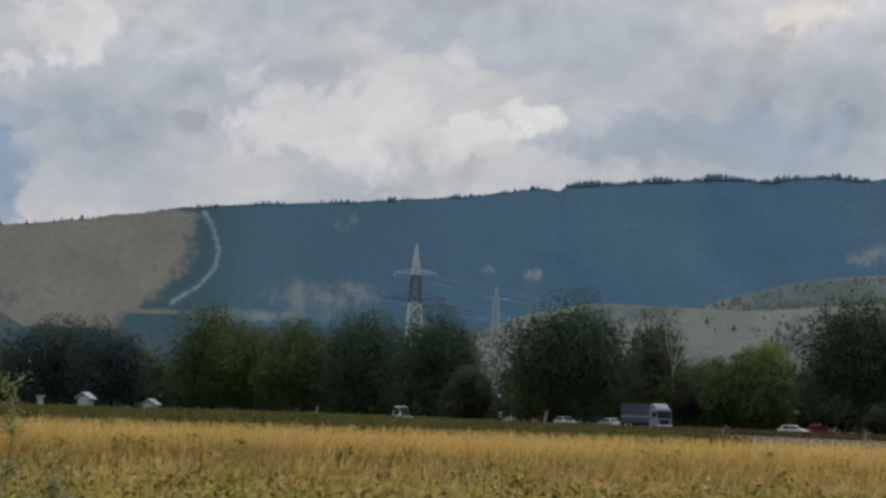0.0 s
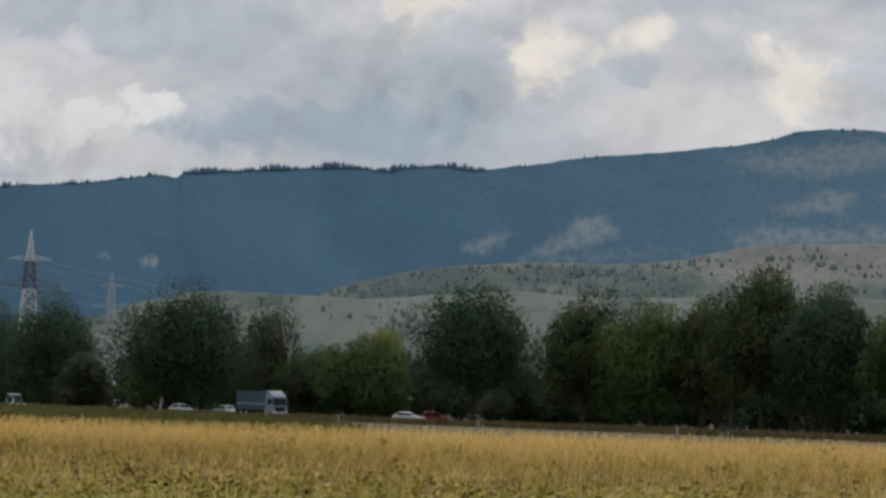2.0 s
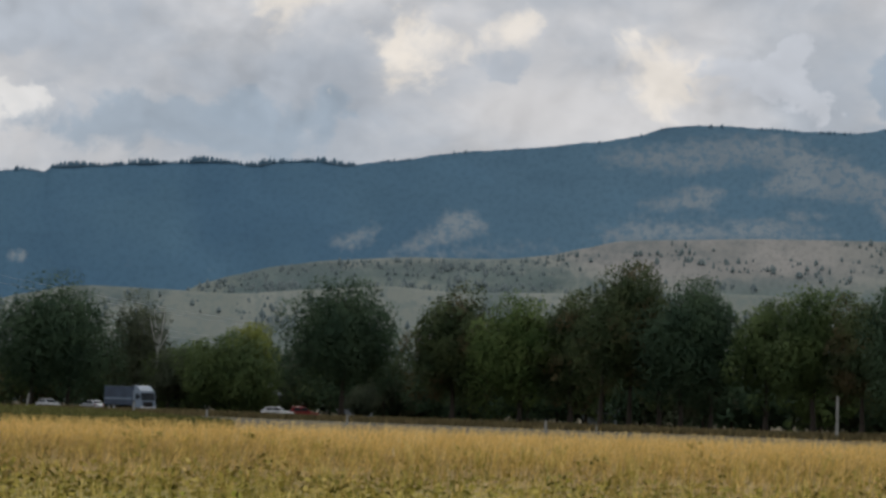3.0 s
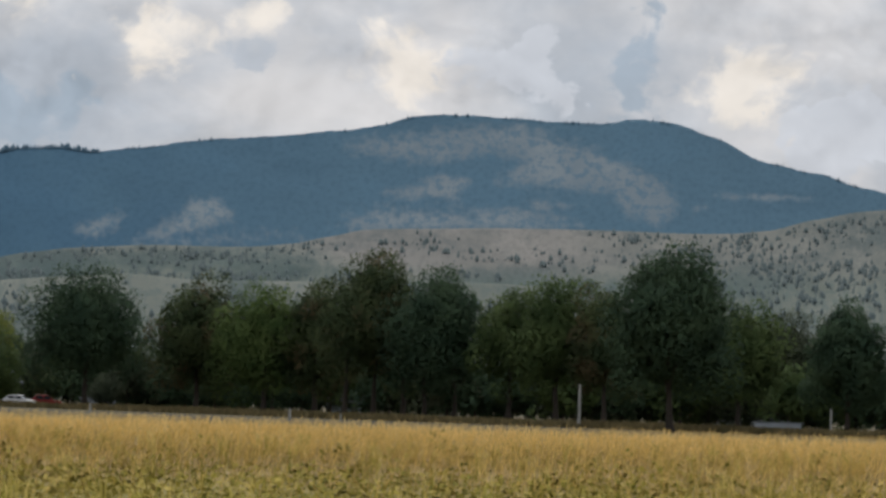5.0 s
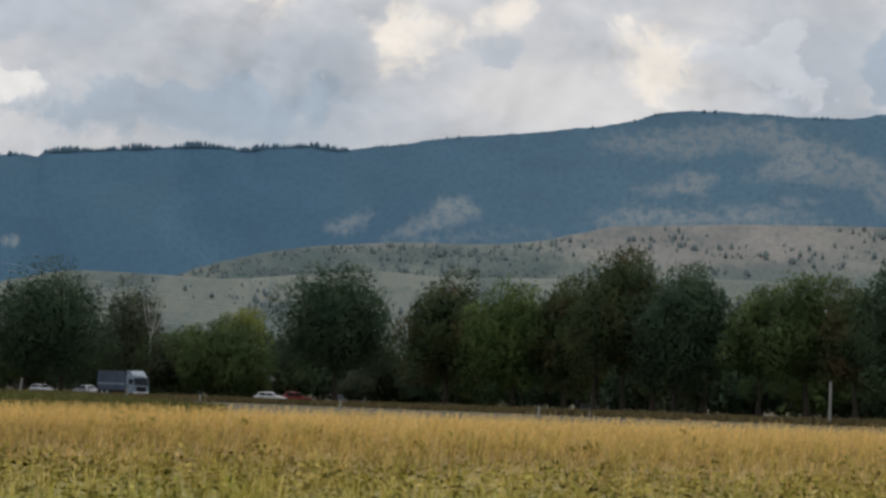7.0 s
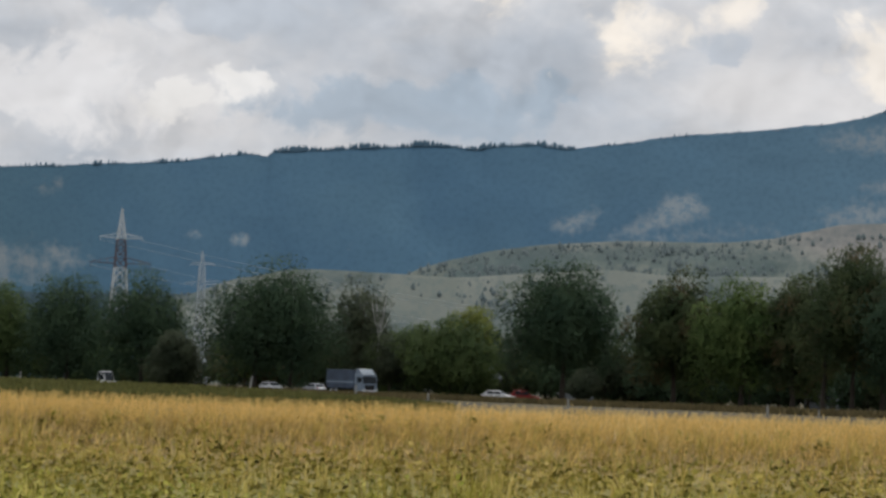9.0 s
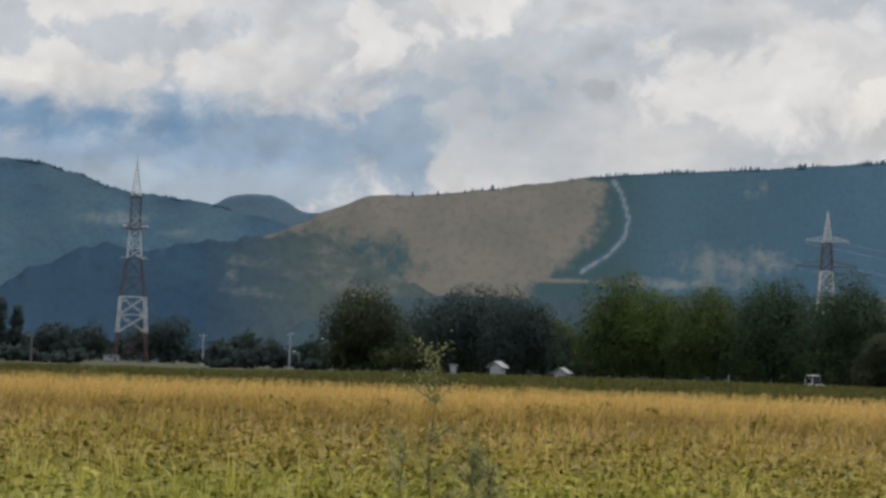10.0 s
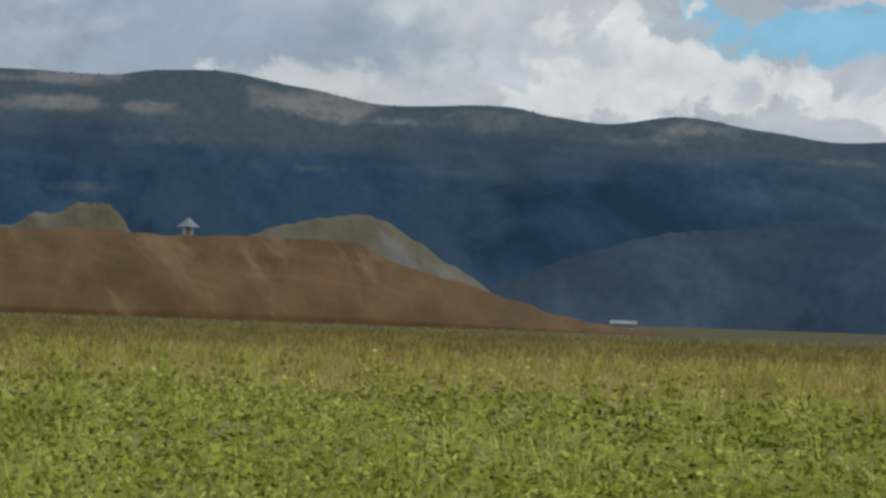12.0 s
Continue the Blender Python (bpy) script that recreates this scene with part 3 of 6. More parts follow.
DOME = [(-24.5, 1.0), (-22.0, 2.2), (-20.6, 2.9), (-19.8, 3.22), (-18.7, 3.46), (-17.6, 3.61), (-16.5, 3.71), (-16.1, 3.71), (-15.0, 3.51), (-14.4, 3.26), (-13.5, 3.12), (-12.4, 2.98), (-11.3, 2.76), (-10.4, 2.5), (-8.0, 1.9)]
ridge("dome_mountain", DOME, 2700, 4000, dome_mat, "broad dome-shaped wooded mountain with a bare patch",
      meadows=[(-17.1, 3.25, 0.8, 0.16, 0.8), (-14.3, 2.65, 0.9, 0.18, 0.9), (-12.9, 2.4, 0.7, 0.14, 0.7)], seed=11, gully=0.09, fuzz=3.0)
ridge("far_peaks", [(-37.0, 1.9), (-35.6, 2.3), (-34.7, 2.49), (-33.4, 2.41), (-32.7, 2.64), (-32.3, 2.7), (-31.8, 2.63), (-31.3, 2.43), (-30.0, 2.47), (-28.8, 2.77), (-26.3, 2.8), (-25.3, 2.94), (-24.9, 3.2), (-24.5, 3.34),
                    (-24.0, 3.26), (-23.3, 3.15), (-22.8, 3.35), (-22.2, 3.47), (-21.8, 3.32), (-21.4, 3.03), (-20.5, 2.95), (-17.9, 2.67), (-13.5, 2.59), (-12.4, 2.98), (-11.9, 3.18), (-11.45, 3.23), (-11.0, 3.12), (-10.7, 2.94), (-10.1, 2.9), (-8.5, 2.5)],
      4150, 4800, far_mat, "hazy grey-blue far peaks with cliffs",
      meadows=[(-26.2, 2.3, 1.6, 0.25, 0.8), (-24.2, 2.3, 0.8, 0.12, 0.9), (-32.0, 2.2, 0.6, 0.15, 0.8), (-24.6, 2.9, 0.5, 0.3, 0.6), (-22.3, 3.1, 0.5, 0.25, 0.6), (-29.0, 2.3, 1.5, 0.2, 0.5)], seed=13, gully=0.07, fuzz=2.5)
SHADED = [(-92.0, 4.0), (-89.0, 4.3), (-86.0, 4.42), (-84.1, 4.4), (-83.5, 4.5), (-82.2, 4.55), (-80.6, 4.3), (-79.0, 4.02), (-76.5, 4.06), (-75.7, 3.91), (-74.7, 3.8), (-73.2, 3.98), (-71.6, 3.75),
                          (-70.2, 3.57), (-68.6, 3.64), (-67.3, 3.57), (-66.7, 3.42), (-63.3, 3.5), (-61.6, 3.5), (-59.7, 3.43), (-58.0, 3.61), (-55.5, 3.71), (-54.0, 3.52), (-53.1, 3.45), (-50.6, 3.65), (-49.4, 3.52), (-48.4, 3.43),
                          (-47.2, 3.6), (-46.0, 3.59), (-44.2, 3.47), (-42.0, 3.6), (-40.3, 3.38), (-38.7, 3.14), (-37.2, 2.78), (-36.0, 2.5), (-34.8, 2.3), (-33.7, 2.27), (-32.5, 2.05), (-30.3, 1.7), (-28.2, 1.35), (-26.5, 1.2), (-24.9, 0.5)]
BROW = [(-46.2, 3.6), (-45.2, 3.6), (-43.2, 3.6), (-41.5, 3.64), (-40.0, 3.4), (-38.3, 3.08), (-38.9, 2.78), (-40.3, 2.95), (-41.2, 2.88), (-41.6, 2.55), (-42.0, 2.65), (-42.7, 2.9), (-44.1, 3.0), (-45.5, 3.3)]
SCAR = [(-81.6, 4.25), (-80.3, 4.08), (-79.3, 3.88), (-79.4, 3.68), (-79.8, 3.67), (-80.7, 3.84), (-81.5, 3.93)]
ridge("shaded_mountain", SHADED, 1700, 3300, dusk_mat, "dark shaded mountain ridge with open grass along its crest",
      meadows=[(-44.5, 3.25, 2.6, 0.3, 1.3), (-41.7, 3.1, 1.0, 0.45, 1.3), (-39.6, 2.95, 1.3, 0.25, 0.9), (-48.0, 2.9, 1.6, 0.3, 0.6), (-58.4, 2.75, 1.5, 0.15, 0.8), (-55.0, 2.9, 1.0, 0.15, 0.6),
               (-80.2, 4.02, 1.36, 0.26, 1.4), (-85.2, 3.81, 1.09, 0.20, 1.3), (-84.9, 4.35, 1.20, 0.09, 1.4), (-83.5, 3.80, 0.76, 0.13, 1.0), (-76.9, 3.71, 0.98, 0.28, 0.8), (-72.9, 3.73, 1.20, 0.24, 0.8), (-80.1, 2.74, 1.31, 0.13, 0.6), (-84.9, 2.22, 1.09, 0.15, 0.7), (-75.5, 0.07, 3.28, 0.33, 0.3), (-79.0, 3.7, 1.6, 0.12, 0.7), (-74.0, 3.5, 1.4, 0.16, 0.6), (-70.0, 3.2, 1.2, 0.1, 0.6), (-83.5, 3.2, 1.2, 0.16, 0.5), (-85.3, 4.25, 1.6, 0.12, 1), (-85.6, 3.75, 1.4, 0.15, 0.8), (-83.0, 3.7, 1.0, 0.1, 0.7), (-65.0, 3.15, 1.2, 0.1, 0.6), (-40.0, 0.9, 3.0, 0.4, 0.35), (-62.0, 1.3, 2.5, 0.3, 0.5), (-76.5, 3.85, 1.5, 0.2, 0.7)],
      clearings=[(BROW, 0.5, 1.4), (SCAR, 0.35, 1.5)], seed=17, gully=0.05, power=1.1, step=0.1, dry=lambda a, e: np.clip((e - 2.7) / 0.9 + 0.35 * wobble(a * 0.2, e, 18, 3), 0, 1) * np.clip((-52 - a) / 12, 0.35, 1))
# the spurs repeat the shaded mountain's dark, haze-blue tones in their colours
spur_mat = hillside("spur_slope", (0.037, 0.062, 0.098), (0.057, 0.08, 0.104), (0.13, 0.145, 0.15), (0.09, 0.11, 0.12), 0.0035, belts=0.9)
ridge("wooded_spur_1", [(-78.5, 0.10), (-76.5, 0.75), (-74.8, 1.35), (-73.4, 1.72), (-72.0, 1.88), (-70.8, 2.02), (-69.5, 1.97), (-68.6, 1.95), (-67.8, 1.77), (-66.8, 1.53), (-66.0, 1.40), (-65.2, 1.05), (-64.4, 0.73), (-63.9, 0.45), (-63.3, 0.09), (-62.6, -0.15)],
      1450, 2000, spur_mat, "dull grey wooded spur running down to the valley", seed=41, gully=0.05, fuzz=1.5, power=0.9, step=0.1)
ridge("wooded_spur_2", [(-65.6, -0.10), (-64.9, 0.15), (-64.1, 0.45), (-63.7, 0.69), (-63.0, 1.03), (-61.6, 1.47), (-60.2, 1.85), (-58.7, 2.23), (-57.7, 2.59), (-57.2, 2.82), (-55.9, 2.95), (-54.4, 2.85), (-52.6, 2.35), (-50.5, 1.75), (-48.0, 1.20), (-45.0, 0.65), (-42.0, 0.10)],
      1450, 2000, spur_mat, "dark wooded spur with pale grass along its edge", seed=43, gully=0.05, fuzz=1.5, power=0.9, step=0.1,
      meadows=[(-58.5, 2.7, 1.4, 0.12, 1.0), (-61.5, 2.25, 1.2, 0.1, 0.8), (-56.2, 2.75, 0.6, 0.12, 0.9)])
ridge("low_dark_hill", [(-30.0, 0.3), (-28.6, 0.81), (-28.0, 1.3), (-27.1, 1.35), (-26.0, 1.31), (-24.3, 1.15), (-22.9, 1.0), (-22.2, 0.59), (-21.7, 0.35)],
      1400, 1800, dark_mat, "low dark wooded hill behind the works", seed=19, fuzz=1.5, dry=lambda a, e: 0 * a)
ridge("valley_wood", [(-11.5, 0.3), (-10.2, 0.9), (-9.0, 1.25), (-5.5, 1.42), (-3.0, 1.52), (0.0, 1.6), (1.6, 1.6), (3.0, 1.2), (4.5, 0.5)],
      1250, 1600, dark_mat, "low grey-green wood on the valley side", meadows=[(-4.0, 1.2, 1.5, 0.15, 0.6)], seed=23, fuzz=1.5, dry=lambda a, e: 0.5 + 0 * a)

# ---------------------------------------------------------------- the ground


def ground_sheet():
    """One flat sheet out to the horizon."""
    radii = [0.0, 6, 12, 20, 40, 80, 140, 190, 260, 400, 700, 1200, 2200, 4900]
    n = 120
    verts, faces = [(0, 0, 0)], []
    for r in radii[1:]:
        verts += [(r * math.sin(2 * math.pi * i / n), r * math.cos(2 * math.pi * i / n), 0) for i in range(n)]
    faces += [(0, 1 + (i + 1) % n, 1 + i) for i in range(n)]
    for k in range(len(radii) - 2):
        a, b = 1 + k * n, 1 + (k + 1) * n
        faces += [(a + i, a + (i + 1) % n, b + (i + 1) % n, b + i) for i in range(n)]
    m, g, b, p = material("meadow_soil")
    d = g.node("ShaderNodeVectorMath", "LENGTH")
    g.put(d.inputs[0], p)
    r = d.outputs["Value"]
    near = g.mix(g.span(g.noise(p, 0.5, 5), 0.35, 0.65), (0.2, 0.22, 0.05), (0.3, 0.28, 0.08))
    straw = g.mix(g.span(g.noise(p, 0.25, 5), 0.35, 0.65), (0.3, 0.2, 0.07), (0.42, 0.3, 0.12))
    green = g.mix(g.span(g.noise(p, 0.05, 5), 0.35, 0.65), (0.05, 0.06, 0.03), (0.09, 0.095, 0.045))
    col = g.mix(g.span(r, 35, 75), near, straw)
    # brown verge grass, with the shade of the trees darkened into its colour
    verge = g.mix(g.span(g.noise(p, 0.08, 5), 0.35, 0.65), (0.075, 0.063, 0.032), (0.13, 0.105, 0.055))
    green = g.mix(g.span(g.split(p)[0], -10, 25), green, verge)
    stubble = g.mix(g.span(g.noise(p, 0.06, 5), 0.35, 0.65), (0.072, 0.066, 0.024), (0.108, 0.096, 0.036))
    green = g.mix(g.span(g.split(p)[0], -170, -240), green, stubble)
    col = g.mix(g.span(r, 200, 240), col, green)
    g.put(b.inputs["Base Color"], col)
    bump(g, b, g.noise(p, 3.0, 5), 0.5, 0.1)
    thing("ground", mesh_from("ground", verts, faces), m, "flat valley floor of dry grass and meadow", "ground", kind="structure")


ground_sheet()

# ---------------------------------------------------------------- the meadow
AZ_LO, AZ_HI = -90.0, 27.0
straw_mat = toned("ripe_grass", (0.15, 0.132, 0.034), (0.56, 0.45, 0.115), (0.84, 0.66, 0.23), ((0.19, 0.134, 0.038), (0.76, 0.485, 0.132), (0.95, 0.66, 0.24)))
weed_mat = toned("meadow_weeds", (0.16, 0.195, 0.022), (0.41, 0.45, 0.058), (0.72, 0.68, 0.17), ((0.175, 0.162, 0.024), (0.4, 0.318, 0.058), (0.68, 0.51, 0.165)))
crop_mat = toned("green_crop", (0.08, 0.085, 0.024), (0.125, 0.125, 0.036), (0.19, 0.18, 0.06))


def lift(me, count, rng, rough):
    """Shade a growth of small leaves by the canopy that they make together."""
    out = rng.normal(0, rough, (len(me.vertices) // count, 3)) + [0, 0, 1]
    out /= np.linalg.norm(out, axis=1)[:, None]
    me.normals_split_custom_set_from_vertices(np.repeat(out, count, axis=0).tolist())
    return me


def scatter(rng, count, r0, r1, lo=AZ_LO, hi=AZ_HI):
    """Places with the same density in the picture at every distance."""
    r = r0 * (r1 / r0) ** rng.rand(count)
    a = np.radians(rng.uniform(lo, hi, count))
    return r, a, r * np.sin(a), r * np.cos(a)


def ripe_grass(count, seed):
    """Stalks with a seed head: a bent blade and a spindle each."""
    rng = np.random.RandomState(seed)
    a = np.radians(rng.uniform(AZ_LO, AZ_HI, count))
    edge = np.interp(np.degrees(a), [-90, -45, -35, 27], [262, 245, 195, 192])
    r = 24.0 * (edge / 24.0) ** rng.rand(count)
    x, y = r * np.sin(a), r * np.cos(a)
    patch = wobble(x * 0.09, y * 0.09, 31, 4)
    deg = np.degrees(a)
    # the green near strip widens towards the west
    start = np.interp(deg, [-85, -72, -58, -45, -30, 0, 25], [68, 60, 45, 47, 54, 60, 62]) * (1 + 0.25 * patch)
    keep = rng.rand(count) < np.clip((r / start - 0.75) * 1.2, np.where(deg > -45, 0.03, 0.008), 1)
    r, a, x, y, patch = (q[keep] for q in (r, a, x, y, patch))
    n = len(r)
    clump = wobble(x * 0.45, y * 0.45, 33, 3)
    h = (0.6 + 0.12 * patch + 0.13 * clump) * rng.uniform(0.68, 1.12, n)
    w = 0.0011 + 0.000085 * r
    side = rng.uniform(0, math.pi, n)
    sx, sy = np.cos(side) * w, np.sin(side) * w
    lean = (rng.normal(0, 0.24, (2, n)) + [[0.12], [0.0]]) * h
    tx, ty = x + lean[0], y + lean[1]
    hw = w * rng.uniform(0.65, 1.1, n)
    hx, hy = np.cos(side) * hw, np.sin(side) * hw
    z0 = np.zeros(n)
    co = np.stack([
        np.stack([x - sx, y - sy, z0], 1), np.stack([x + sx, y + sy, z0], 1), np.stack([tx, ty, h * 0.93], 1),
        np.stack([tx - hx, ty - hy, h * 0.9], 1), np.stack([tx - lean[0] * 0.1, ty - lean[1] * 0.1, h * 0.76], 1),
        np.stack([tx + hx, ty + hy, h * 0.9], 1), np.stack([tx + lean[0] * 0.25, ty + lean[1] * 0.25, h * 1.06], 1)], 1)
    b = np.arange(n)[:, None] * 7
    faces = np.concatenate([b + [0, 1, 2], b + [3, 4, 5], b + [3, 5, 6]])
    # a browner belt before the far edge, and olive grass in the west
    deg = np.degrees(a)
    brown = np.clip(1.2 - np.abs(r - 80 - 14 * patch) / 30, 0, 1) * np.interp(deg, [-50, -38, 2, 10], [0, 1, 0.8, 0.35])
    olive = np.clip((r - 88) / 30, 0, 1) * np.interp(deg, [-66, -50], [1, 0])
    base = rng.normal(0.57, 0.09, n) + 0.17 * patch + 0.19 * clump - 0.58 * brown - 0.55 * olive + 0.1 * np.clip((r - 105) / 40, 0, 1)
    # each stalk is darker at its foot and paler at the seed head
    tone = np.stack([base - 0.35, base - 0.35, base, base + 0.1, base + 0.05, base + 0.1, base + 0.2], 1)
    return lift(mesh_from_arrays("ripe_grass", co.reshape(-1, 3), facing(co.reshape(-1, 3), faces), np.clip(tone, -0.2, 1)), 7, rng, 0.3)


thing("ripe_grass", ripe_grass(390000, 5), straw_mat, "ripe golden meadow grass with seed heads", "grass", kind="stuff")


def leaf_quads(c, d, s, size, wide):
    """Pointed leaves: from c along d, s across."""
    return np.stack([c, c + d * size * 0.5 - s * wide, c + d * size * 1.2, c + d * size * 0.5 + s * wide], 1)


def weeds(plants, leaves, floor, seed):
    """Leafy plants of uneven height, each a spray of leaves round its stem, over a low growth of single leaves."""
    rng = np.random.RandomState(seed)
    r, a, x, y = scatter(rng, plants, 15.0, 112.0)
    patch = wobble(x * 0.16, y * 0.16, 37, 4)
    bed = wobble(x * 0.07, y * 0.07, 39, 3)
    deg = np.degrees(a)
    stop = np.interp(deg, [-85, -72, -58, -45, -30, 0, 25], [76, 68, 52, 54, 60, 66, 68]) * (1 + 0.28 * patch)
    keep = rng.rand(plants) < np.clip((stop - r) / 16, 0.07, 1) * np.clip(0.7 + 0.9 * bed, 0.12, 1)
    r, deg, x, y, patch, bed, stop = (q[keep] for q in (r, deg, x, y, patch, bed, stop))
    n = len(r)
    tall = np.clip(0.46 + 0.2 * patch + 0.16 * bed, 0.2, 0.9) * rng.uniform(0.5, 1.35, n)
    # single weeds that stand up dark among the ripe grass
    lone = r > stop - 10
    tall = np.where(lone, np.maximum(tall, 0.5) * rng.uniform(0.9, 1.25, n), tall)
    spread = rng.uniform(0.18, 0.48, n) * np.where(lone, 0.8, 1.0)
    shade = rng.normal(0.42, 0.19, n) - np.interp(deg, [-30, -5], [0.0, 0.16]) + 0.14 * patch - 0.1 * bed - np.where(lone, np.interp(deg, [-50, -25], [0.1, 0.3]), 0.0)
    broad = rng.uniform(0.22, 0.5, n)
    r, x, y, tall, spread, shade, broad, lone = (np.repeat(q, leaves) for q in (r, x, y, tall, spread, shade, broad, lone))
    m = len(r)
    turn = rng.uniform(0, 2 * math.pi, m)
    f = rng.uniform(0.2, 1.0, m)
    out = np.stack([np.cos(turn), np.sin(turn)], 1)
    rad = spread * (0.25 + 0.75 * np.sqrt(rng.rand(m))) * (1.25 - 0.75 * f)
    c = np.stack([x + out[:, 0] * rad, y + out[:, 1] * rad, tall * f * (0.85 + 0.15 * rng.rand(m))], 1)
    d = np.stack([out[:, 0], out[:, 1], rng.normal(0.35, 0.5, m)], 1)
    d /= np.linalg.norm(d, axis=1)[:, None]
    s = np.cross(d, rng.normal(0, 0.5, (m, 3)) + [0, 0, 1])
    s /= np.linalg.norm(s, axis=1)[:, None]
    size = rng.uniform(0.03, 0.085, m) * (0.3 + 0.0205 * r)
    co = leaf_quads(c, d, s, size[:, None], (size * broad)[:, None])
    # leaves are darker low on a plant, lighter towards its top
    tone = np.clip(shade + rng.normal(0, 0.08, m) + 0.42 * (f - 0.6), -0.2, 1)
    # the low growth
    r, a, x, y = scatter(rng, floor, 15.0, 100.0)
    deg = np.degrees(a)
    keep = rng.rand(floor) < np.clip((74 - r) / 18, 0.05, 1)
    r, deg, x, y = r[keep], deg[keep], x[keep], y[keep]
    k = len(r)
    z = np.clip(0.26 + 0.14 * wobble(x * 0.5, y * 0.5, 41, 3), 0.06, 0.5) * np.sqrt(rng.uniform(0.15, 1, k))
    d = rng.normal(0, 1, (k, 3)) * [1, 1, 0.4]
    d /= np.linalg.norm(d, axis=1)[:, None]
    s = np.cross(d, rng.normal(0, 0.6, (k, 3)) + [0, 0, 1])
    s /= np.linalg.norm(s, axis=1)[:, None]
    size = rng.uniform(0.045, 0.11, k) * (0.7 + 0.019 * r)
    low = leaf_quads(np.stack([x, y, z], 1), d, s, size[:, None], (size * rng.uniform(0.16, 0.4, k))[:, None])
    # higher leaves are lighter here too
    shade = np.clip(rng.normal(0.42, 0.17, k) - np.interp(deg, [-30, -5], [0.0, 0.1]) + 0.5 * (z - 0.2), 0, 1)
    co = np.concatenate([co, low]).reshape(-1, 3)
    faces = np.arange(m + k)[:, None] * 4 + [0, 1, 2, 3]
    tone = np.repeat(np.concatenate([tone, shade])[:, None], 4, 1)
    return lift(mesh_from_arrays("meadow_weeds", co, facing(co, faces), tone), 4, rng, 0.36)


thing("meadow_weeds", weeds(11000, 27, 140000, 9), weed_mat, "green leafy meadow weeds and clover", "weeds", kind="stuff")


def arching_grass(clumps, blades, seed):
    """Clumps of long pale blades that bend over."""
    rng = np.random.RandomState(seed)
    r, a, x, y = scatter(rng, clumps, 16.0, 110.0)
    far = (r > 34) | (rng.rand(clumps) < 0.4)
    far &= rng.rand(len(r)) < np.where((r > 36) & (r < 78), np.clip(0.45 - 1.1 * wobble(x * 0.07, y * 0.07, 39, 3), 0.12, 1), 1.0)
    r, x, y = r[far], x[far], y[far]
    clumps = len(r)
    r, x, y = (np.repeat(q, blades) for q in (r, x, y))
    n = len(r)
    turn = rng.uniform(0, 2 * math.pi, n)
    out = rng.uniform(0.12, 0.5, n)
    h = np.repeat(rng.uniform(0.75, 1.35, clumps), blades) * rng.uniform(0.32, 0.62, n)
    x, y = x + rng.normal(0, 0.1, n), y + rng.normal(0, 0.1, n)
    ca, sa = np.cos(turn), np.sin(turn)
    w = (0.002 + 0.0001 * r) * rng.uniform(0.7, 1.5, n)
    px, py = -sa * w, ca * w
    z = np.zeros(n)
    co = np.stack([np.stack([x - px, y - py, z], 1), np.stack([x + px, y + py, z], 1),
                   np.stack([x + ca * out * 0.45 + px, y + sa * out * 0.45 + py, h * 0.8], 1), np.stack([x + ca * out * 0.45 - px, y + sa * out * 0.45 - py, h * 0.8], 1),
                   np.stack([x + ca * out * 1.25, y + sa * out * 1.25, h * rng.uniform(0.75, 1.1, n)], 1)], 1)
    b = np.arange(n)[:, None] * 5
    faces = np.concatenate([b + [0, 1, 2], b + [0, 2, 3], b + [3, 2, 4]])
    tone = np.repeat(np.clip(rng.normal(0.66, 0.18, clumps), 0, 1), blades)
    # blades are darker at the root, lighter at the tip
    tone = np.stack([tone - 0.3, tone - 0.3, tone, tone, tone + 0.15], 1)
    return lift(mesh_from_arrays("arching_grass", co.reshape(-1, 3), facing(co.reshape(-1, 3), faces), np.clip(tone, 0, 1)), 5, rng, 0.22)


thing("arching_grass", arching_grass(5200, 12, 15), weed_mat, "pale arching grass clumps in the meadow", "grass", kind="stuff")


def crop(count, seed):
    """A green crop behind the ripe grass."""
    rng = np.random.RandomState(seed)
    deg = rng.uniform(-43.0, 6.0, count)
    far = np.interp(deg, [-43, -36, -12, -8, -1, 3, 6], [250, 320, 330, 410, 420, 330, 240])
    tall = np.interp(deg, [-43, -36, -12, -8, -1, 3, 6], [0.5, 0.8, 0.85, 1.2, 1.2, 0.9, 0.5])
    r = 196 + (far - 196) * rng.rand(count)
    a = np.radians(deg)
    x, y = r * np.sin(a), r * np.cos(a)
    h = (0.55 + (tall - 0.55) * (r - 196) / (far - 196)) * rng.uniform(0.8, 1.05, count)
    w = rng.uniform(0.08, 0.2, count)
    side = rng.uniform(0, math.pi, count)
    sx, sy = np.cos(side) * w, np.sin(side) * w
    l = rng.normal(0, 0.12, (2, count))
    co = np.stack([np.stack([x - sx, y - sy, h * 0], 1), np.stack([x + sx, y + sy, h * 0], 1), np.stack([x + sx + l[0], y + sy + l[1], h * 0.8], 1), np.stack([x + l[0], y + l[1], h], 1)], 1)
    tone = np.clip(rng.normal(0.45, 0.2, count), 0, 1)
    co = co.reshape(-1, 3)
    return lift(mesh_from_arrays("green_crop", co, facing(co, np.arange(count)[:, None] * 4 + [0, 1, 2, 3]), np.repeat(tone[:, None], 4, 1)), 4, rng, 0.3)


thing("green_crop", crop(42000, 12), crop_mat, "dull green crop strip behind the meadow", "crop", kind="stuff")

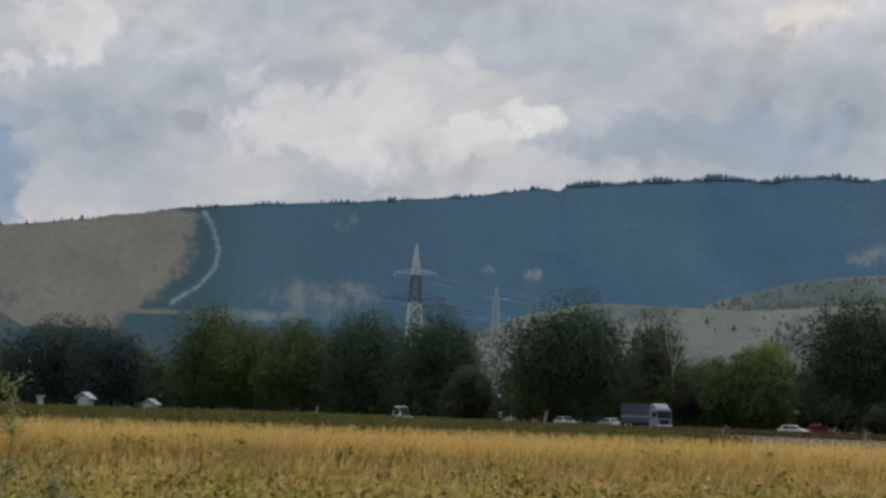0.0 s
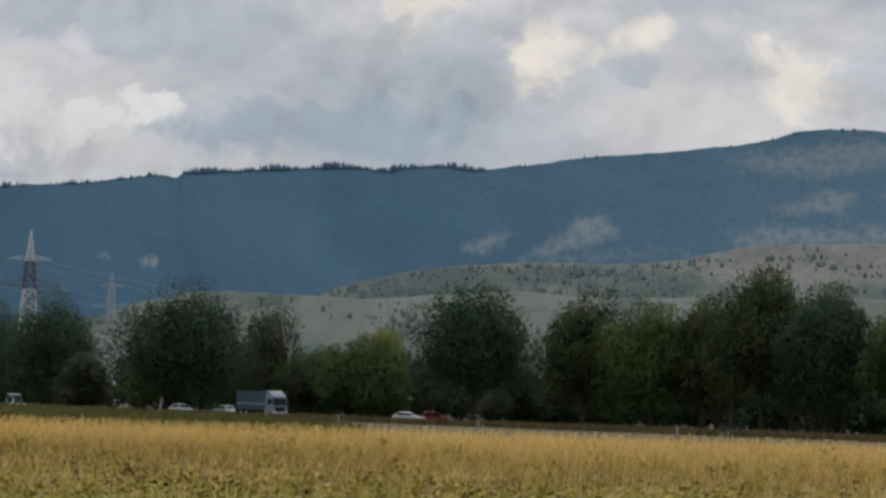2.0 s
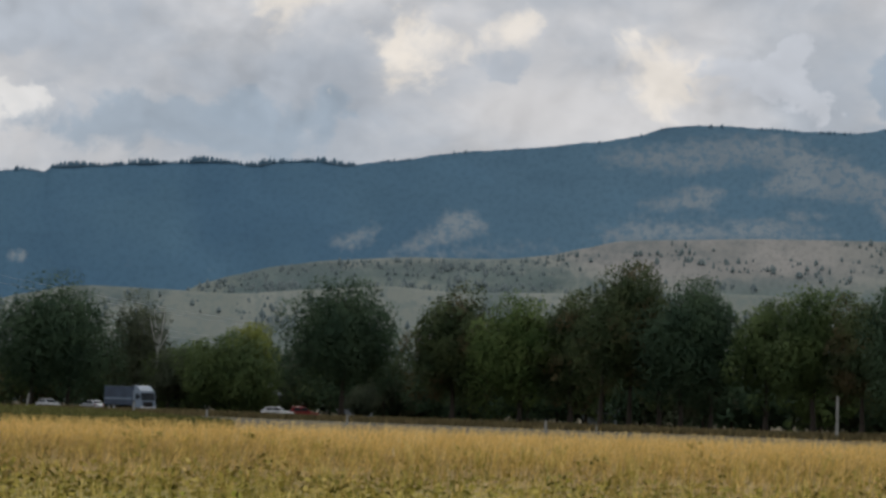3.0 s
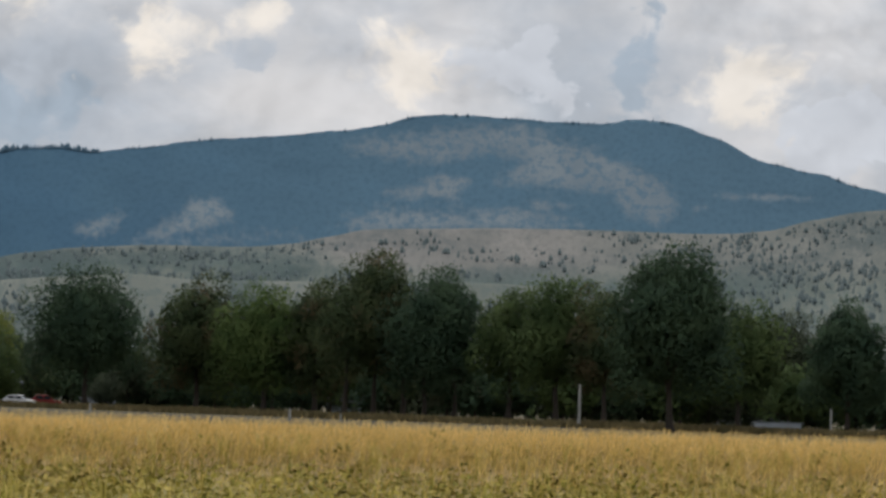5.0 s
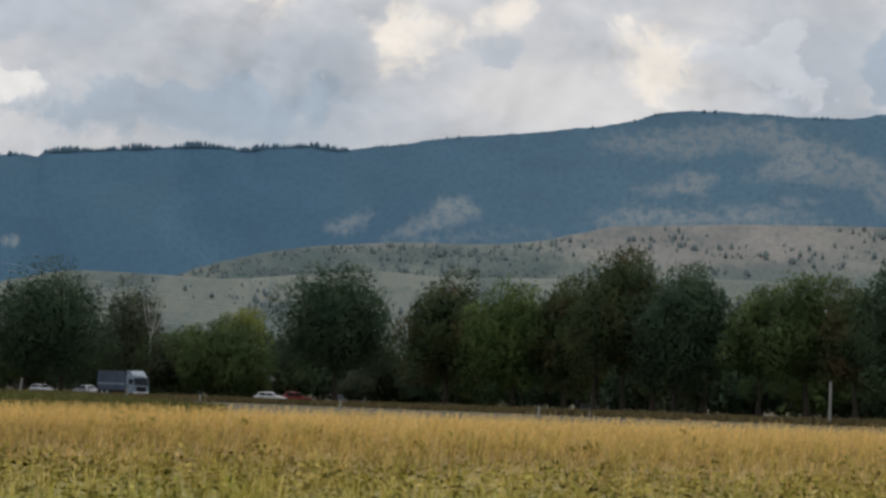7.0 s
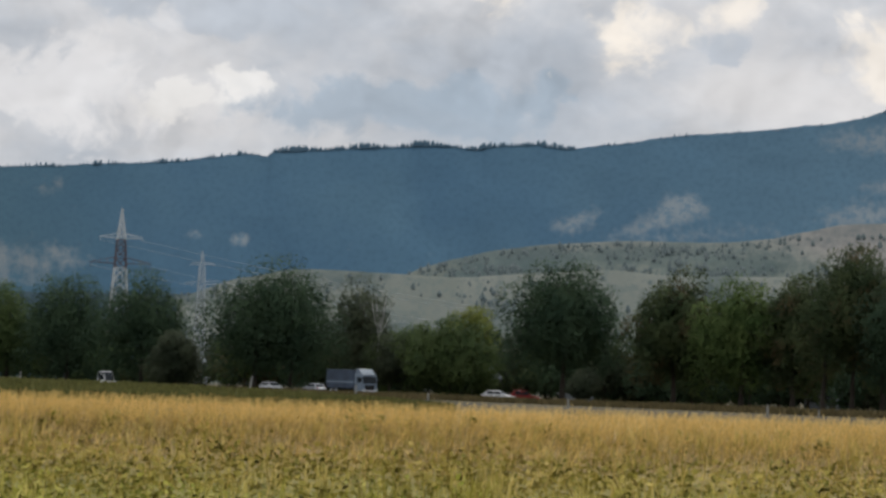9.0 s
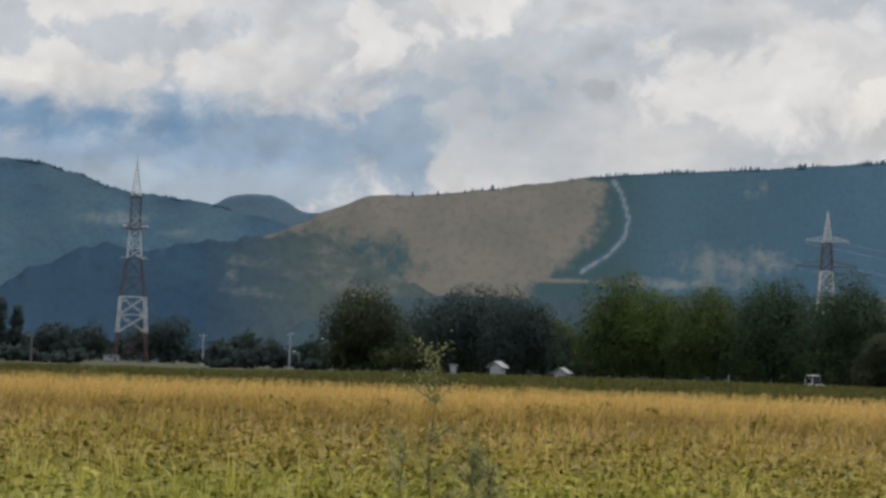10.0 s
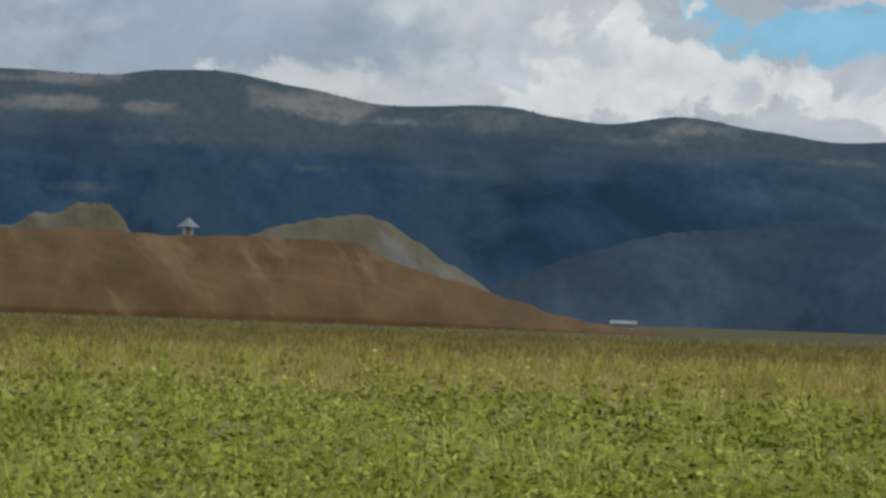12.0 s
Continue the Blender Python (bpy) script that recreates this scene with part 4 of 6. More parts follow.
# ---------------------------------------------------------------- trees
bark_mat = plain("bark", (0.05, 0.042, 0.034), 0.9, grain=5)
LEAVES = {
    "dark": leafy("dark_foliage", (0.038, 0.07, 0.044), (0.098, 0.15, 0.082)),
    "mid": leafy("green_foliage", (0.055, 0.092, 0.036), (0.148, 0.2, 0.074)),
    "fresh": leafy("fresh_foliage", (0.062, 0.11, 0.036), (0.17, 0.23, 0.075)),
    "brown": leafy("browning_foliage", (0.045, 0.072, 0.036), (0.12, 0.152, 0.066), (0.16, 0.112, 0.06)),
    # for distant trees: haze put into the leaf colour, paler and bluer
    "hazy": leafy("hazy_foliage", (0.046, 0.07, 0.076), (0.096, 0.132, 0.122)),
    "yellow": leafy("yellow_green_foliage", (0.09, 0.12, 0.028), (0.29, 0.32, 0.08)),
    "dull": leafy("grey_green_foliage", (0.052, 0.07, 0.045), (0.122, 0.142, 0.085)),
}


def crown_mesh(name, rng, h, r, low, leaves, size, lobes, column=False):
    """A domed crown: boughs over its whole shell, each a cloud of leaves, round a close core of twigs and leaves."""
    cz, rz = (h + low) / 2, (h - low) / 2
    pts, rad, bent = [], [], rng.uniform(0, 6.28, 2)
    for i in range(lobes):
        if column:
            f = (i + 0.5) / lobes
            thin = 0.55 * math.sin(math.pi * min(1, f * 0.75 + 0.2))
            pts.append((rng.uniform(-1, 1) * r * thin, rng.uniform(-1, 1) * r * thin, low + (h - low) * f))
            rad.append(r * rng.uniform(0.45, 0.65))
            continue
        # boughs evenly round the shell, a few of them further in
        vz = 1 - 1.8 * (i + rng.uniform(0, 1)) / lobes
        turn = i * 2.39996 + rng.uniform(-0.5, 0.5)
        flat = math.sqrt(max(0.0, 1 - vz * vz)) if vz > 0 else 1 - 0.3 * vz * vz
        size_ = rng.uniform(0.24, 0.5) * min(r, rz)
        # no crown is round: it bulges here and is hollow there
        k = (1 + 0.2 * math.sin(2 * turn + bent[0]) * flat + 0.16 * math.sin(3 * turn + 4 * vz + bent[1])) * (rng.uniform(0.78, 1.08) if rng.rand() < 0.75 else rng.uniform(0.4, 0.7))
        wide = 1.0 - 0.22 * max(0.0, vz)
        pts.append((flat * math.cos(turn) * (r - size_ * 0.85) * k * wide, flat * math.sin(turn) * (r - size_ * 0.85) * k * wide, cz - rz * 0.06 + vz * (rz - size_ * 0.8) * k))
        rad.append(size_)
    pts, rad = np.array(pts), np.array(rad)
    pick = rng.choice(lobes, leaves, p=rad**2 / (rad**2).sum())
    d = rng.normal(0, 1, (leaves, 3))
    d /= np.linalg.norm(d, axis=1)[:, None]
    k = rad[pick] * (0.6 + 0.44 * rng.rand(leaves) ** 0.6) * (1 + 0.07 * rng.normal(0, 1, leaves).clip(-1, 2.2))
    c = pts[pick] + d * k[:, None] * np.array([1, 1, 0.85])
    # stretch the crown to its full height and spread
    lo_, hi_ = np.percentile(c, 0.4, axis=0), np.percentile(c, 99.6, axis=0)
    want_lo, want_hi = np.array([-r, -r, max(low, 0.1)]), np.array([r, r, h])
    fit_ = lambda q: want_lo + (q - lo_) / (hi_ - lo_) * (want_hi - want_lo)
    c, pts = fit_(c), fit_(pts)
    u = rng.normal(0, 1, (leaves, 3))
    u /= np.linalg.norm(u, axis=1)[:, None]
    w = np.cross(u, d + 0.6 * rng.normal(0, 1, (leaves, 3)))
    w /= np.linalg.norm(w, axis=1)[:, None]
    s = (size * rng.uniform(0.55, 1.4, leaves))[:, None]
    # the core
    inner = leaves // 9
    v = rng.normal(0, 1, (inner, 3))
    v *= (rng.uniform(0.1, 0.8, inner) / np.linalg.norm(v, axis=1))[:, None]
    c[:inner] = np.array([0, 0, cz]) + v * ([r * 0.5, r * 0.5, rz] if column else [r, r, rz])
    s[:inner] *= 2.6
    d[:inner] = v / np.linalg.norm(v, axis=1)[:, None]
    c[:, 2] = np.maximum(c[:, 2], 0.05)
    co = np.stack([c - u * s * 0.6, c + w * s * 0.5, c + u * s * 0.7], 1)
    faces = np.arange(leaves)[:, None] * 3 + [0, 1, 2]
    me = mesh_from_arrays(name, co.reshape(-1, 3), facing(co.reshape(-1, 3), faces, (0, -400, 1.7)))
    # leaves share the roundness of their bough
    out = 0.85 * d + 0.4 * (c - [0, 0, cz]) / [r, r, rz] + 0.1 * rng.normal(0, 1, (leaves, 3))
    out /= np.linalg.norm(out, axis=1)[:, None]
    me.normals_split_custom_set_from_vertices(np.repeat(out, 3, axis=0).tolist())
    return me, pts, rad


ROW = "trees along the road"


def tree(az, dist, top, half, leaf, label, low=0.16, leaves=17000, lobes=38, trunks=1, name="tree", seed=0, group="", column=False, size=0.42, lean=0.0):
    """A tree by heading, distance, height of its top in the sky and half its width, in degrees."""
    rng = np.random.RandomState(seed + int((az + 100) * 37))
    h = (EYE_Z + dist * math.tan(radians(top))) * (1.03 if group == ROW else 1.0)
    r = dist * math.radians(half) * (1.1 if group == ROW else 1.0)
    low += 0.07 if group == ROW and az > 7 else 0
    root = holder(name, at(az, dist), -az, label, "tree", group)
    me, pts, rad = crown_mesh("crown", rng, h, r, h * low, int(leaves * (1.22 if group == ROW else 0.66)), size * (0.8 if group == ROW else 1.12), lobes, column)
    me.materials.append(LEAVES[str(leaf)])
    piece("crown", me, root)
    for k in range(trunks):
        bm = bmesh.new()
        off = (k - (trunks - 1) / 2) * r * 0.5
        t0 = max(0.09, h * 0.022) * (1 if trunks == 1 else 0.75)
        x, z, p = off, -0.2, Vector((off, 0, -0.2))
        steps = 6
        top_z = h * (0.62 if not column else 0.85)
        for i in range(steps):
            q = Vector((off + lean * (i + 1) / steps + rng.uniform(-0.12, 0.12), rng.uniform(-0.12, 0.12), top_z * (i + 1) / steps))
            rod(bm, p, q, t0 * (1 - i / steps * 0.8) * (1.35 if i == 0 else 1), t0 * (1 - (i + 1) / steps * 0.8), 8)
            p = q
        limbs = pts[np.argsort(np.abs(pts[:, 0] - off))][: (9 // trunks + 1) if group == ROW else 3]
        for q in limbs:
            zz = max(h * 0.1, min(q[2] * 0.6, top_z * 0.9))
            a0 = Vector((off + lean * zz / top_z, 0, zz))
            mid = a0.lerp(Vector(q), 0.55) + Vector((0, 0, 0.3))
            rod(bm, a0, mid, t0 * 0.42, t0 * 0.28, 6), rod(bm, mid, q, t0 * 0.28, t0 * 0.08, 6)
        part("trunk", bm, bark_mat, root)
    return root


tree(-7.3, 560, 1.53, 1.2, "hazy", "broad dark broadleaf tree behind the crop", 0.03, 18000, 46, group=ROW, size=0.5)
tree(-6.28, 540, 1.37, 0.78, "hazy", "dark round-topped broadleaf tree behind the crop", 0.03, 15000, group=ROW, size=0.45)
tree(-9.33, 600, 1.53, 0.8, "dull", "dull green tree at the end of the row", 0.03, 15000, group=ROW, size=0.5)
tree(-4.38, 530, 1.82, 0.9, "mid", "tall green broadleaf tree in the row", 0.03, group=ROW, size=0.45)
tree(-3.6, 520, 1.55, 0.85, "fresh", "bright green broadleaf tree in the row", 0.03, group=ROW, size=0.45)
tree(-2.6, 505, 1.64, 0.9, "mid", "green broadleaf tree in the row", 0.03, group=ROW, size=0.45)
tree(-1.45, 490, 1.81, 0.88, "dark", "dark green broadleaf tree in the row", 0.03, group=ROW, size=0.42)
tree(-0.03, 465, 1.97, 1.05, "dark", "large dark broadleaf tree before a pylon", 0.03, 19000, group=ROW, size=0.4)
tree(0.6, 445, 0.85, 0.5, "dull", "grey-green shrubby willow beside the crop", 0.0, 9000, 20, group=ROW)
tree(2.49, 435, 2.26, 1.26, "dark", "very large dark spreading broadleaf tree", 0.07, 26000, 54, trunks=2, group=ROW)
tree(4.12, 470, 2.0, 0.72, "dull", "thin grey-green tree with bare twigs", 0.05, 11000, group=ROW)
tree(5.2, 440, 1.13, 0.85, "mid", "low green tree under its neighbours", 0.0, 12000, 30, group=ROW)
tree(5.9, 430, 1.28, 0.95, "mid", "low spreading green tree beside the road", 0.0, 13000, 32, group=ROW)
# a crown added to stand in for the low tree's yellow top
tree(6.3, 445, 1.5, 0.5, "yellow", "yellow-green sunlit tree top beside the road", 0.3, 7000, 16, group=ROW)
tree(8.09, 385, 2.37, 1.15, "dark", "dark broadleaf tree with a ragged top", 0.09, 22000, 46, group=ROW)
tree(10.2, 365, 2.28, 0.92, "brown", "dark tree with browning leaves on top", 0.06, 19000, group=ROW)
tree(11.5, 355, 2.13, 0.95, "fresh", "lighter green broadleaf tree in the row", 0.05, 17000, group=ROW)
tree(12.48, 352, 2.24, 0.72, "brown", "slender browning tree between its neighbours", 0.06, 13000, group=ROW)
tree(13.63, 338, 2.82, 1.0, "brown", "tall dark tree browning at the top, with three trunks", 0.1, 21000, 44, trunks=3, group=ROW)
tree(14.88, 330, 2.54, 1.05, "dark", "broad dark tree with two trunks", 0.1, 20000, 42, trunks=2, group=ROW)
tree(16.24, 322, 2.19, 0.74, "mid", "thin-crowned green tree in the row", 0.12, 10000, group=ROW)
tree(17.12, 316, 2.44, 0.85, "mid", "open-crowned tree, sky showing through", 0.12, 11000, group=ROW)
tree(18.06, 310, 2.3, 0.66, "brown", "slender browning tree in the row", 0.12, 11000, group=ROW)
tree(19.34, 262, 3.02, 1.15, "dark", "tall dark tree with a forked leaning trunk", 0.12, 24000, 46, group=ROW, lean=-0.8)
tree(20.6, 285, 2.04, 0.92, "mid", "green tree with a leaning trunk", 0.12, 15000, group=ROW, lean=0.5)
tree(21.6, 380, 1.91, 0.75, "dull", "pale tree standing further back", 0.08, 11000, group=ROW)
tree(22.7, 320, 2.15, 0.8, "dark", "dark tree at the end of the row", 0.1, 14000, group=ROW)
tree(24.6, 320, 2.4, 0.9, "dark", "dark broadleaf tree beside the meadow", 0.1, 12000, group=ROW)

tree(6.35, 432, 0.62, 0.5, "mid", "low green bush beside the dark tree", 0.0, 6000, 20, name="bush", seed=5, size=0.3)
tree(4.75, 436, 1.0, 0.5, "dull", "grey-green bush under the thin tree", 0.0, 6500, 22, name="bush", seed=6, size=0.3)

# undergrowth behind the row
shrub_rng = np.random.RandomState(61)
for az in np.arange(-9.6, 24.0, 0.56):
    if -0.2 < az < 1.6:
        continue
    d = float(np.interp(az, [-9, 0, 8, 16, 24], [640, 540, 450, 390, 380])) + shrub_rng.uniform(-12, 12)
    tree(float(az), d, shrub_rng.uniform(0.8, 1.45), shrub_rng.uniform(0.65, 0.9), shrub_rng.choice(["dark", "dull", "dark", "mid"]),
         "dark leafy shrub in the undergrowth behind the trees", 0.0, 3400, 18, name="shrub", group="undergrowth behind the row", size=0.5)
tree(8.49, 372, 0.45, 0.34, "dull", "rounded grey-green bush beside the road", 0.0, 5000, 14, name="bush", size=0.24)

low_rng = np.random.RandomState(63)
for az in np.arange(-9.8, 24.0, 0.42):
    if 0.75 < az < 1.3:
        continue
    d = float(np.interp(az, [-9.8, -4, 0, 7, 16, 24], [600, 575, 540, 462, 412, 402])) + low_rng.uniform(-6, 6)
    tree(float(az), d, low_rng.uniform(0.3, 0.62), low_rng.uniform(0.4, 0.56), low_rng.choice(["dark", "dull", "brown"]),
         "low dark bush in the undergrowth behind the trees", 0.0, 1700, 14, name="bush", group="low bushes behind the row", size=0.5)

# trees round the works and the town
TOWN = "trees at the edge of town"
for az, top, half, leaf, column in [(-16.65, 0.86, 0.13, "hazy", True), (-16.34, 1.05, 0.2, "hazy", True), (-16.01, 0.91, 0.15, "hazy", True)]:
    tree(az, 720, top, half, leaf, "tall dark poplar at the edge of town", 0.03, 5000, 40, column=True, name="poplar", group="poplars", size=0.5)
for az, top, half in [(-20.53, 0.64, 0.3), (-18.63, 0.55, 0.42), (-17.11, 0.6, 0.34), (-15.3, 0.6, 0.5), (-14.6, 0.64, 0.45), (-13.5, 0.75, 0.5), (-13.0, 0.82, 0.45), (-11.64, 0.58, 0.28), (-12.1, 0.3, 0.3),
                      (-11.1, 0.35, 0.3), (-10.4, 0.4, 0.3), (-21.76, 0.41, 0.35), (-22.4, 0.25, 0.3), (-19.6, 0.35, 0.25), (-31.2, 0.55, 0.5), (-30.5, 0.6, 0.55), (-32.4, 0.42, 0.45),
                      (-32.9, 0.38, 0.35), (-36.0, 0.3, 0.6), (-36.9, 0.28, 0.5), (-34.6, 0.15, 0.5), (-28.4, 0.15, 0.4), (-39.4, 0.12, 0.5), (-40.3, 0.05, 0.35), (-43.0, 0.15, 0.3), (-52.0, 0.05, 0.3), (-15.9, 0.15, 0.3)]:
    tree(az, 965 if -15 < az < -12.7 else 700 + 37 * math.sin(az * 9), top, half, "hazy", "dark broadleaf tree at the edge of town", 0.0, 4200, 34, name="tree", group=TOWN, size=0.62)


wood_rng = np.random.RandomState(65)
for az in np.arange(-22.6, -9.0, 0.52):
    if abs(az + 20.1) < 0.45 or abs(az + 17.8) < 1.0:
        continue
    tree(float(az + wood_rng.uniform(-0.15, 0.15)), 1085 + wood_rng.uniform(-20, 20), wood_rng.uniform(0.2, 0.5), wood_rng.uniform(0.45, 0.65), "hazy",
         "dark leafy shrub in the wood at the edge of town", 0.0, 2000, 16, name="shrub", group="shrubs at the edge of town", size=0.85)

hedge_rng = np.random.RandomState(67)
# open stretches of the field's edge, where houses and the mast's foot show
GAPS = [(-38.2, -37.4), (-25.0, -24.8), (-24.2, -23.2), (-19.9, -19.5), (-19.3, -18.95), (-18.5, -17.4), (-14.4, -13.2), (-12.6, -12.3), (-10.9, -10.6)]
for az in np.arange(-40.5, -9.8, 0.42):
    if any(lo - 0.2 < az < hi + 0.2 for lo, hi in GAPS):
        continue
    tree(float(az + hedge_rng.uniform(-0.1, 0.1)), 640 + hedge_rng.uniform(-25, 25), hedge_rng.uniform(-0.06, 0.05) if az > -29.5 and az < -18.2 else hedge_rng.uniform(0.0, 0.28), hedge_rng.uniform(0.3, 0.46), "hazy",
         "low dark bush along the field's far edge", 0.0, 1200, 16, name="bush", group="bushes along the far edge", size=0.6)


def conifer(az, dist, top, half):
    """A spruce: tiers of drooping sprays round a straight stem."""
    rng = np.random.RandomState(int((az + 100) * 53))
    h, r = EYE_Z + dist * math.tan(radians(top)), dist * radians(half)
    root = holder("spruce", at(az, dist), 0, "dark narrow spruce at the edge of town", "tree", "spruces at the edge of town")
    n = 3600
    f = rng.rand(n) ** 0.7
    z = h * (0.04 + 0.96 * (1 - f))
    a = rng.uniform(0, 2 * math.pi, n)
    tier = 0.75 + 0.25 * np.abs(np.sin(z / h * 26))
    rr = r * f * tier * rng.uniform(0.35, 1.05, n)
    c = np.stack([rr * np.cos(a), rr * np.sin(a), z], 1)
    out = np.stack([np.cos(a), np.sin(a), -0.35 + 0 * a], 1)
    s = np.stack([-np.sin(a), np.cos(a), 0 * a], 1)
    L = (0.55 * rng.uniform(0.6, 1.3, n))[:, None]
    co = np.stack([c - s * L * 0.35, c + s * L * 0.35, c + out * L], 1)
    me = mesh_from_arrays("crown", co.reshape(-1, 3), np.arange(n)[:, None] * 3 + [0, 1, 2])
    me.materials.append(LEAVES["hazy"])
    piece("crown", me, root)
    part("trunk", rod(bmesh.new(), (0, 0, -0.2), (0, 0, h * 0.95), 0.22, 0.03, 8), bark_mat, root)


for az, top, half in [(-26.75, 0.5, 0.16), (-26.45, 0.55, 0.2), (-26.15, 0.42, 0.16), (-25.6, 0.58, 0.2), (-25.35, 0.35, 0.14), (-24.6, 0.38, 0.24), (-27.84, 0.34, 0.12), (-33.6, 0.3, 0.1), (-48.37, 0.49, 0.13), (-48.8, 0.34, 0.22),
                      (-48.08, 0.32, 0.12), (-22.0, 0.4, 0.16), (-21.5, 0.42, 0.18), (-18.9, 0.5, 0.15), (-42.1, 0.2, 0.12),
                      (-25.93, 0.46, 0.16), (-25.75, 0.60, 0.20), (-25.54, 0.41, 0.16), (-24.63, 0.40, 0.18), (-24.43, 0.27, 0.14), (-21.84, 0.40, 0.16), (-21.34, 0.47, 0.18), (-21.14, 0.38, 0.14), (-20.64, 0.64, 0.20), (-20.43, 0.58, 0.18), (-18.88, 0.57, 0.17), (-18.71, 0.62, 0.18), (-18.45, 0.49, 0.15), (-19.75, 0.43, 0.15)]:
    conifer(az, 690 + 20 * math.sin(az * 7), top, half * 1.45)


# small trees far off: along the crest and over the pasture
def far_trees(name, places, mat, label, seed, wide=0.32):
    """Rough little cones with a ragged skirt, all one growth."""
    rng = np.random.RandomState(seed)
    co, faces, normals, k = [], [], [], 0
    for x, y, z, h in places:
        n, r = 6, h * wide * rng.uniform(0.7, 1.3)
        ring = [(x + r * rng.uniform(0.6, 1.2) * math.cos(i * 2 * math.pi / n), y + r * rng.uniform(0.6, 1.2) * math.sin(i * 2 * math.pi / n), z + h * rng.uniform(0.05, 0.3)) for i in range(n)]
        waist = [(x + 0.62 * (p[0] - x), y + 0.62 * (p[1] - y), z + h * rng.uniform(0.5, 0.72)) for p in ring]
        co += ring + waist + [(x, y, z + h), (x, y, z - 1)]
        for p in ring + waist:
            normals.append(Vector(((p[0] - x) * 0.7 / r, (p[1] - y) * 0.7 / r, 0.8)).normalized())
        normals += [Vector((0, 0, 1)), Vector((0, 0, 1))]
        for i in range(n):
            j = (i + 1) % n
            faces += [(k + i, k + j, k + n + j), (k + i, k + n + j, k + n + i), (k + n + i, k + n + j, k + 2 * n), (k + j, k + i, k + 2 * n + 1)]
        k += 2 * n + 2
    me = mesh_from_arrays(name, np.array(co), np.array(faces))
    me.normals_split_custom_set_from_vertices(normals)
    thing(name, me, mat, label, "trees", kind="stuff")


def crest_places(keys, dist, lo, hi, count, seed, tall):
    rng = np.random.RandomState(seed)
    az = np.sort(rng.uniform(lo, hi, count))
    z = EYE_Z + dist * np.tan(np.radians(smooth_keys(keys, az)))
    return [(dist * math.sin(radians(a)), dist * math.cos(radians(a)), q - 2, tall * rng.uniform(0.45, 1.25) * (0.85 + 0.25 * math.sin(a * 5.1))) for a, q in zip(az, z)]


# far trees match their slopes: distance haze is put into the leaf colours
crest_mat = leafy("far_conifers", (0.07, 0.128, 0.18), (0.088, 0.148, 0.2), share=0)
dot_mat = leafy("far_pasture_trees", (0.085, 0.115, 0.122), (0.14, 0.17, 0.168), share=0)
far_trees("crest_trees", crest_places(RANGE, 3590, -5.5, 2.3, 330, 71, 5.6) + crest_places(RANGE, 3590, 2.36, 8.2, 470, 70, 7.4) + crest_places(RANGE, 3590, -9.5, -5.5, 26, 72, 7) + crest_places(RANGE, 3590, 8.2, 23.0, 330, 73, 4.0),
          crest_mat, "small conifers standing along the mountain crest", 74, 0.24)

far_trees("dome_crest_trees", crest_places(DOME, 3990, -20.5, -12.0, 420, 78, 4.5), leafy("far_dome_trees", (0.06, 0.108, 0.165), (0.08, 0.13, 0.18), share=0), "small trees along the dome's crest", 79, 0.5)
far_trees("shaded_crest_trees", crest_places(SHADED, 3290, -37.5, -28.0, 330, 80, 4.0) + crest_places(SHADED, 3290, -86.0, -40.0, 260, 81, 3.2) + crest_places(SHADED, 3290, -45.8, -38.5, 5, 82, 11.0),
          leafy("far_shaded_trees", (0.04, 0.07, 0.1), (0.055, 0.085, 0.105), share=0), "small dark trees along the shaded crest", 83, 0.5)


def pasture_places(hill, count, seed, near, far, tall, few):
    """Trees over a pasture, thicker in patches."""
    rng = np.random.RandomState(seed)
    hill = bpy.data.objects[hill].data
    co = np.empty(len(hill.vertices) * 3, np.float32)
    hill.vertices.foreach_get("co", co)
    co = co.reshape(-1, 3)
    dist = np.hypot(co[:, 0], co[:, 1])
    az = np.degrees(np.arctan2(co[:, 0], co[:, 1]))
    thick = np.interp(az, [4, 6, 11.5, 13, 17, 19, 21, 24], [0.3, 0.55, 0.45, 0.0, 0.0, 0.3, 0.6, 0.4]) * few
    w = np.clip(0.1 + thick + 0.9 * wobble(co[:, 0] / 160, co[:, 1] / 160, 88, 3), 0.03, 1) * ((dist < far) & (dist > near))
    pick = rng.choice(len(co), count, p=w / w.sum())
    return [(co[i, 0] + rng.uniform(-4, 4), co[i, 1] + rng.uniform(-9, 9), co[i, 2] - 0.5, tall * (0.3 + 0.9 * rng.rand() ** 1.6)) for i in pick]


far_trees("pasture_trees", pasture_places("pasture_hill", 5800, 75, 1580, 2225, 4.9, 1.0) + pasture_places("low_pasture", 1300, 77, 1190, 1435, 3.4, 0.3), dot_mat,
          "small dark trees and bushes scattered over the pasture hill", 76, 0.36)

# ---------------------------------------------------------------- masts and pylons
steel_white = plain("white_painted_steel", (0.62, 0.64, 0.65), 0.5, grain=2)
steel_red = plain("dull_red_painted_steel", (0.11, 0.07, 0.072), 0.6, grain=2)
steel_grey = plain("galvanised_steel", (0.48, 0.52, 0.55), 0.45, 0.4, grain=2)
# the town's colours hold its distance haze: dulled, with bluish concrete and plaster
concrete = plain("weathered_concrete", (0.175, 0.195, 0.21), 0.9, grain=0.8)
plaster = plain("hazed_white_plaster", (0.4, 0.445, 0.5), 0.85, grain=0.6, vary=0.18)
ochre = plain("ochre_plaster", (0.3, 0.19, 0.11), 0.85, grain=0.6)
brick = plain("red_brick", (0.165, 0.08, 0.068), 0.9, grain=1.5)
roof_red = plain("red_roof_tiles", (0.115, 0.058, 0.06), 0.8, grain=2)
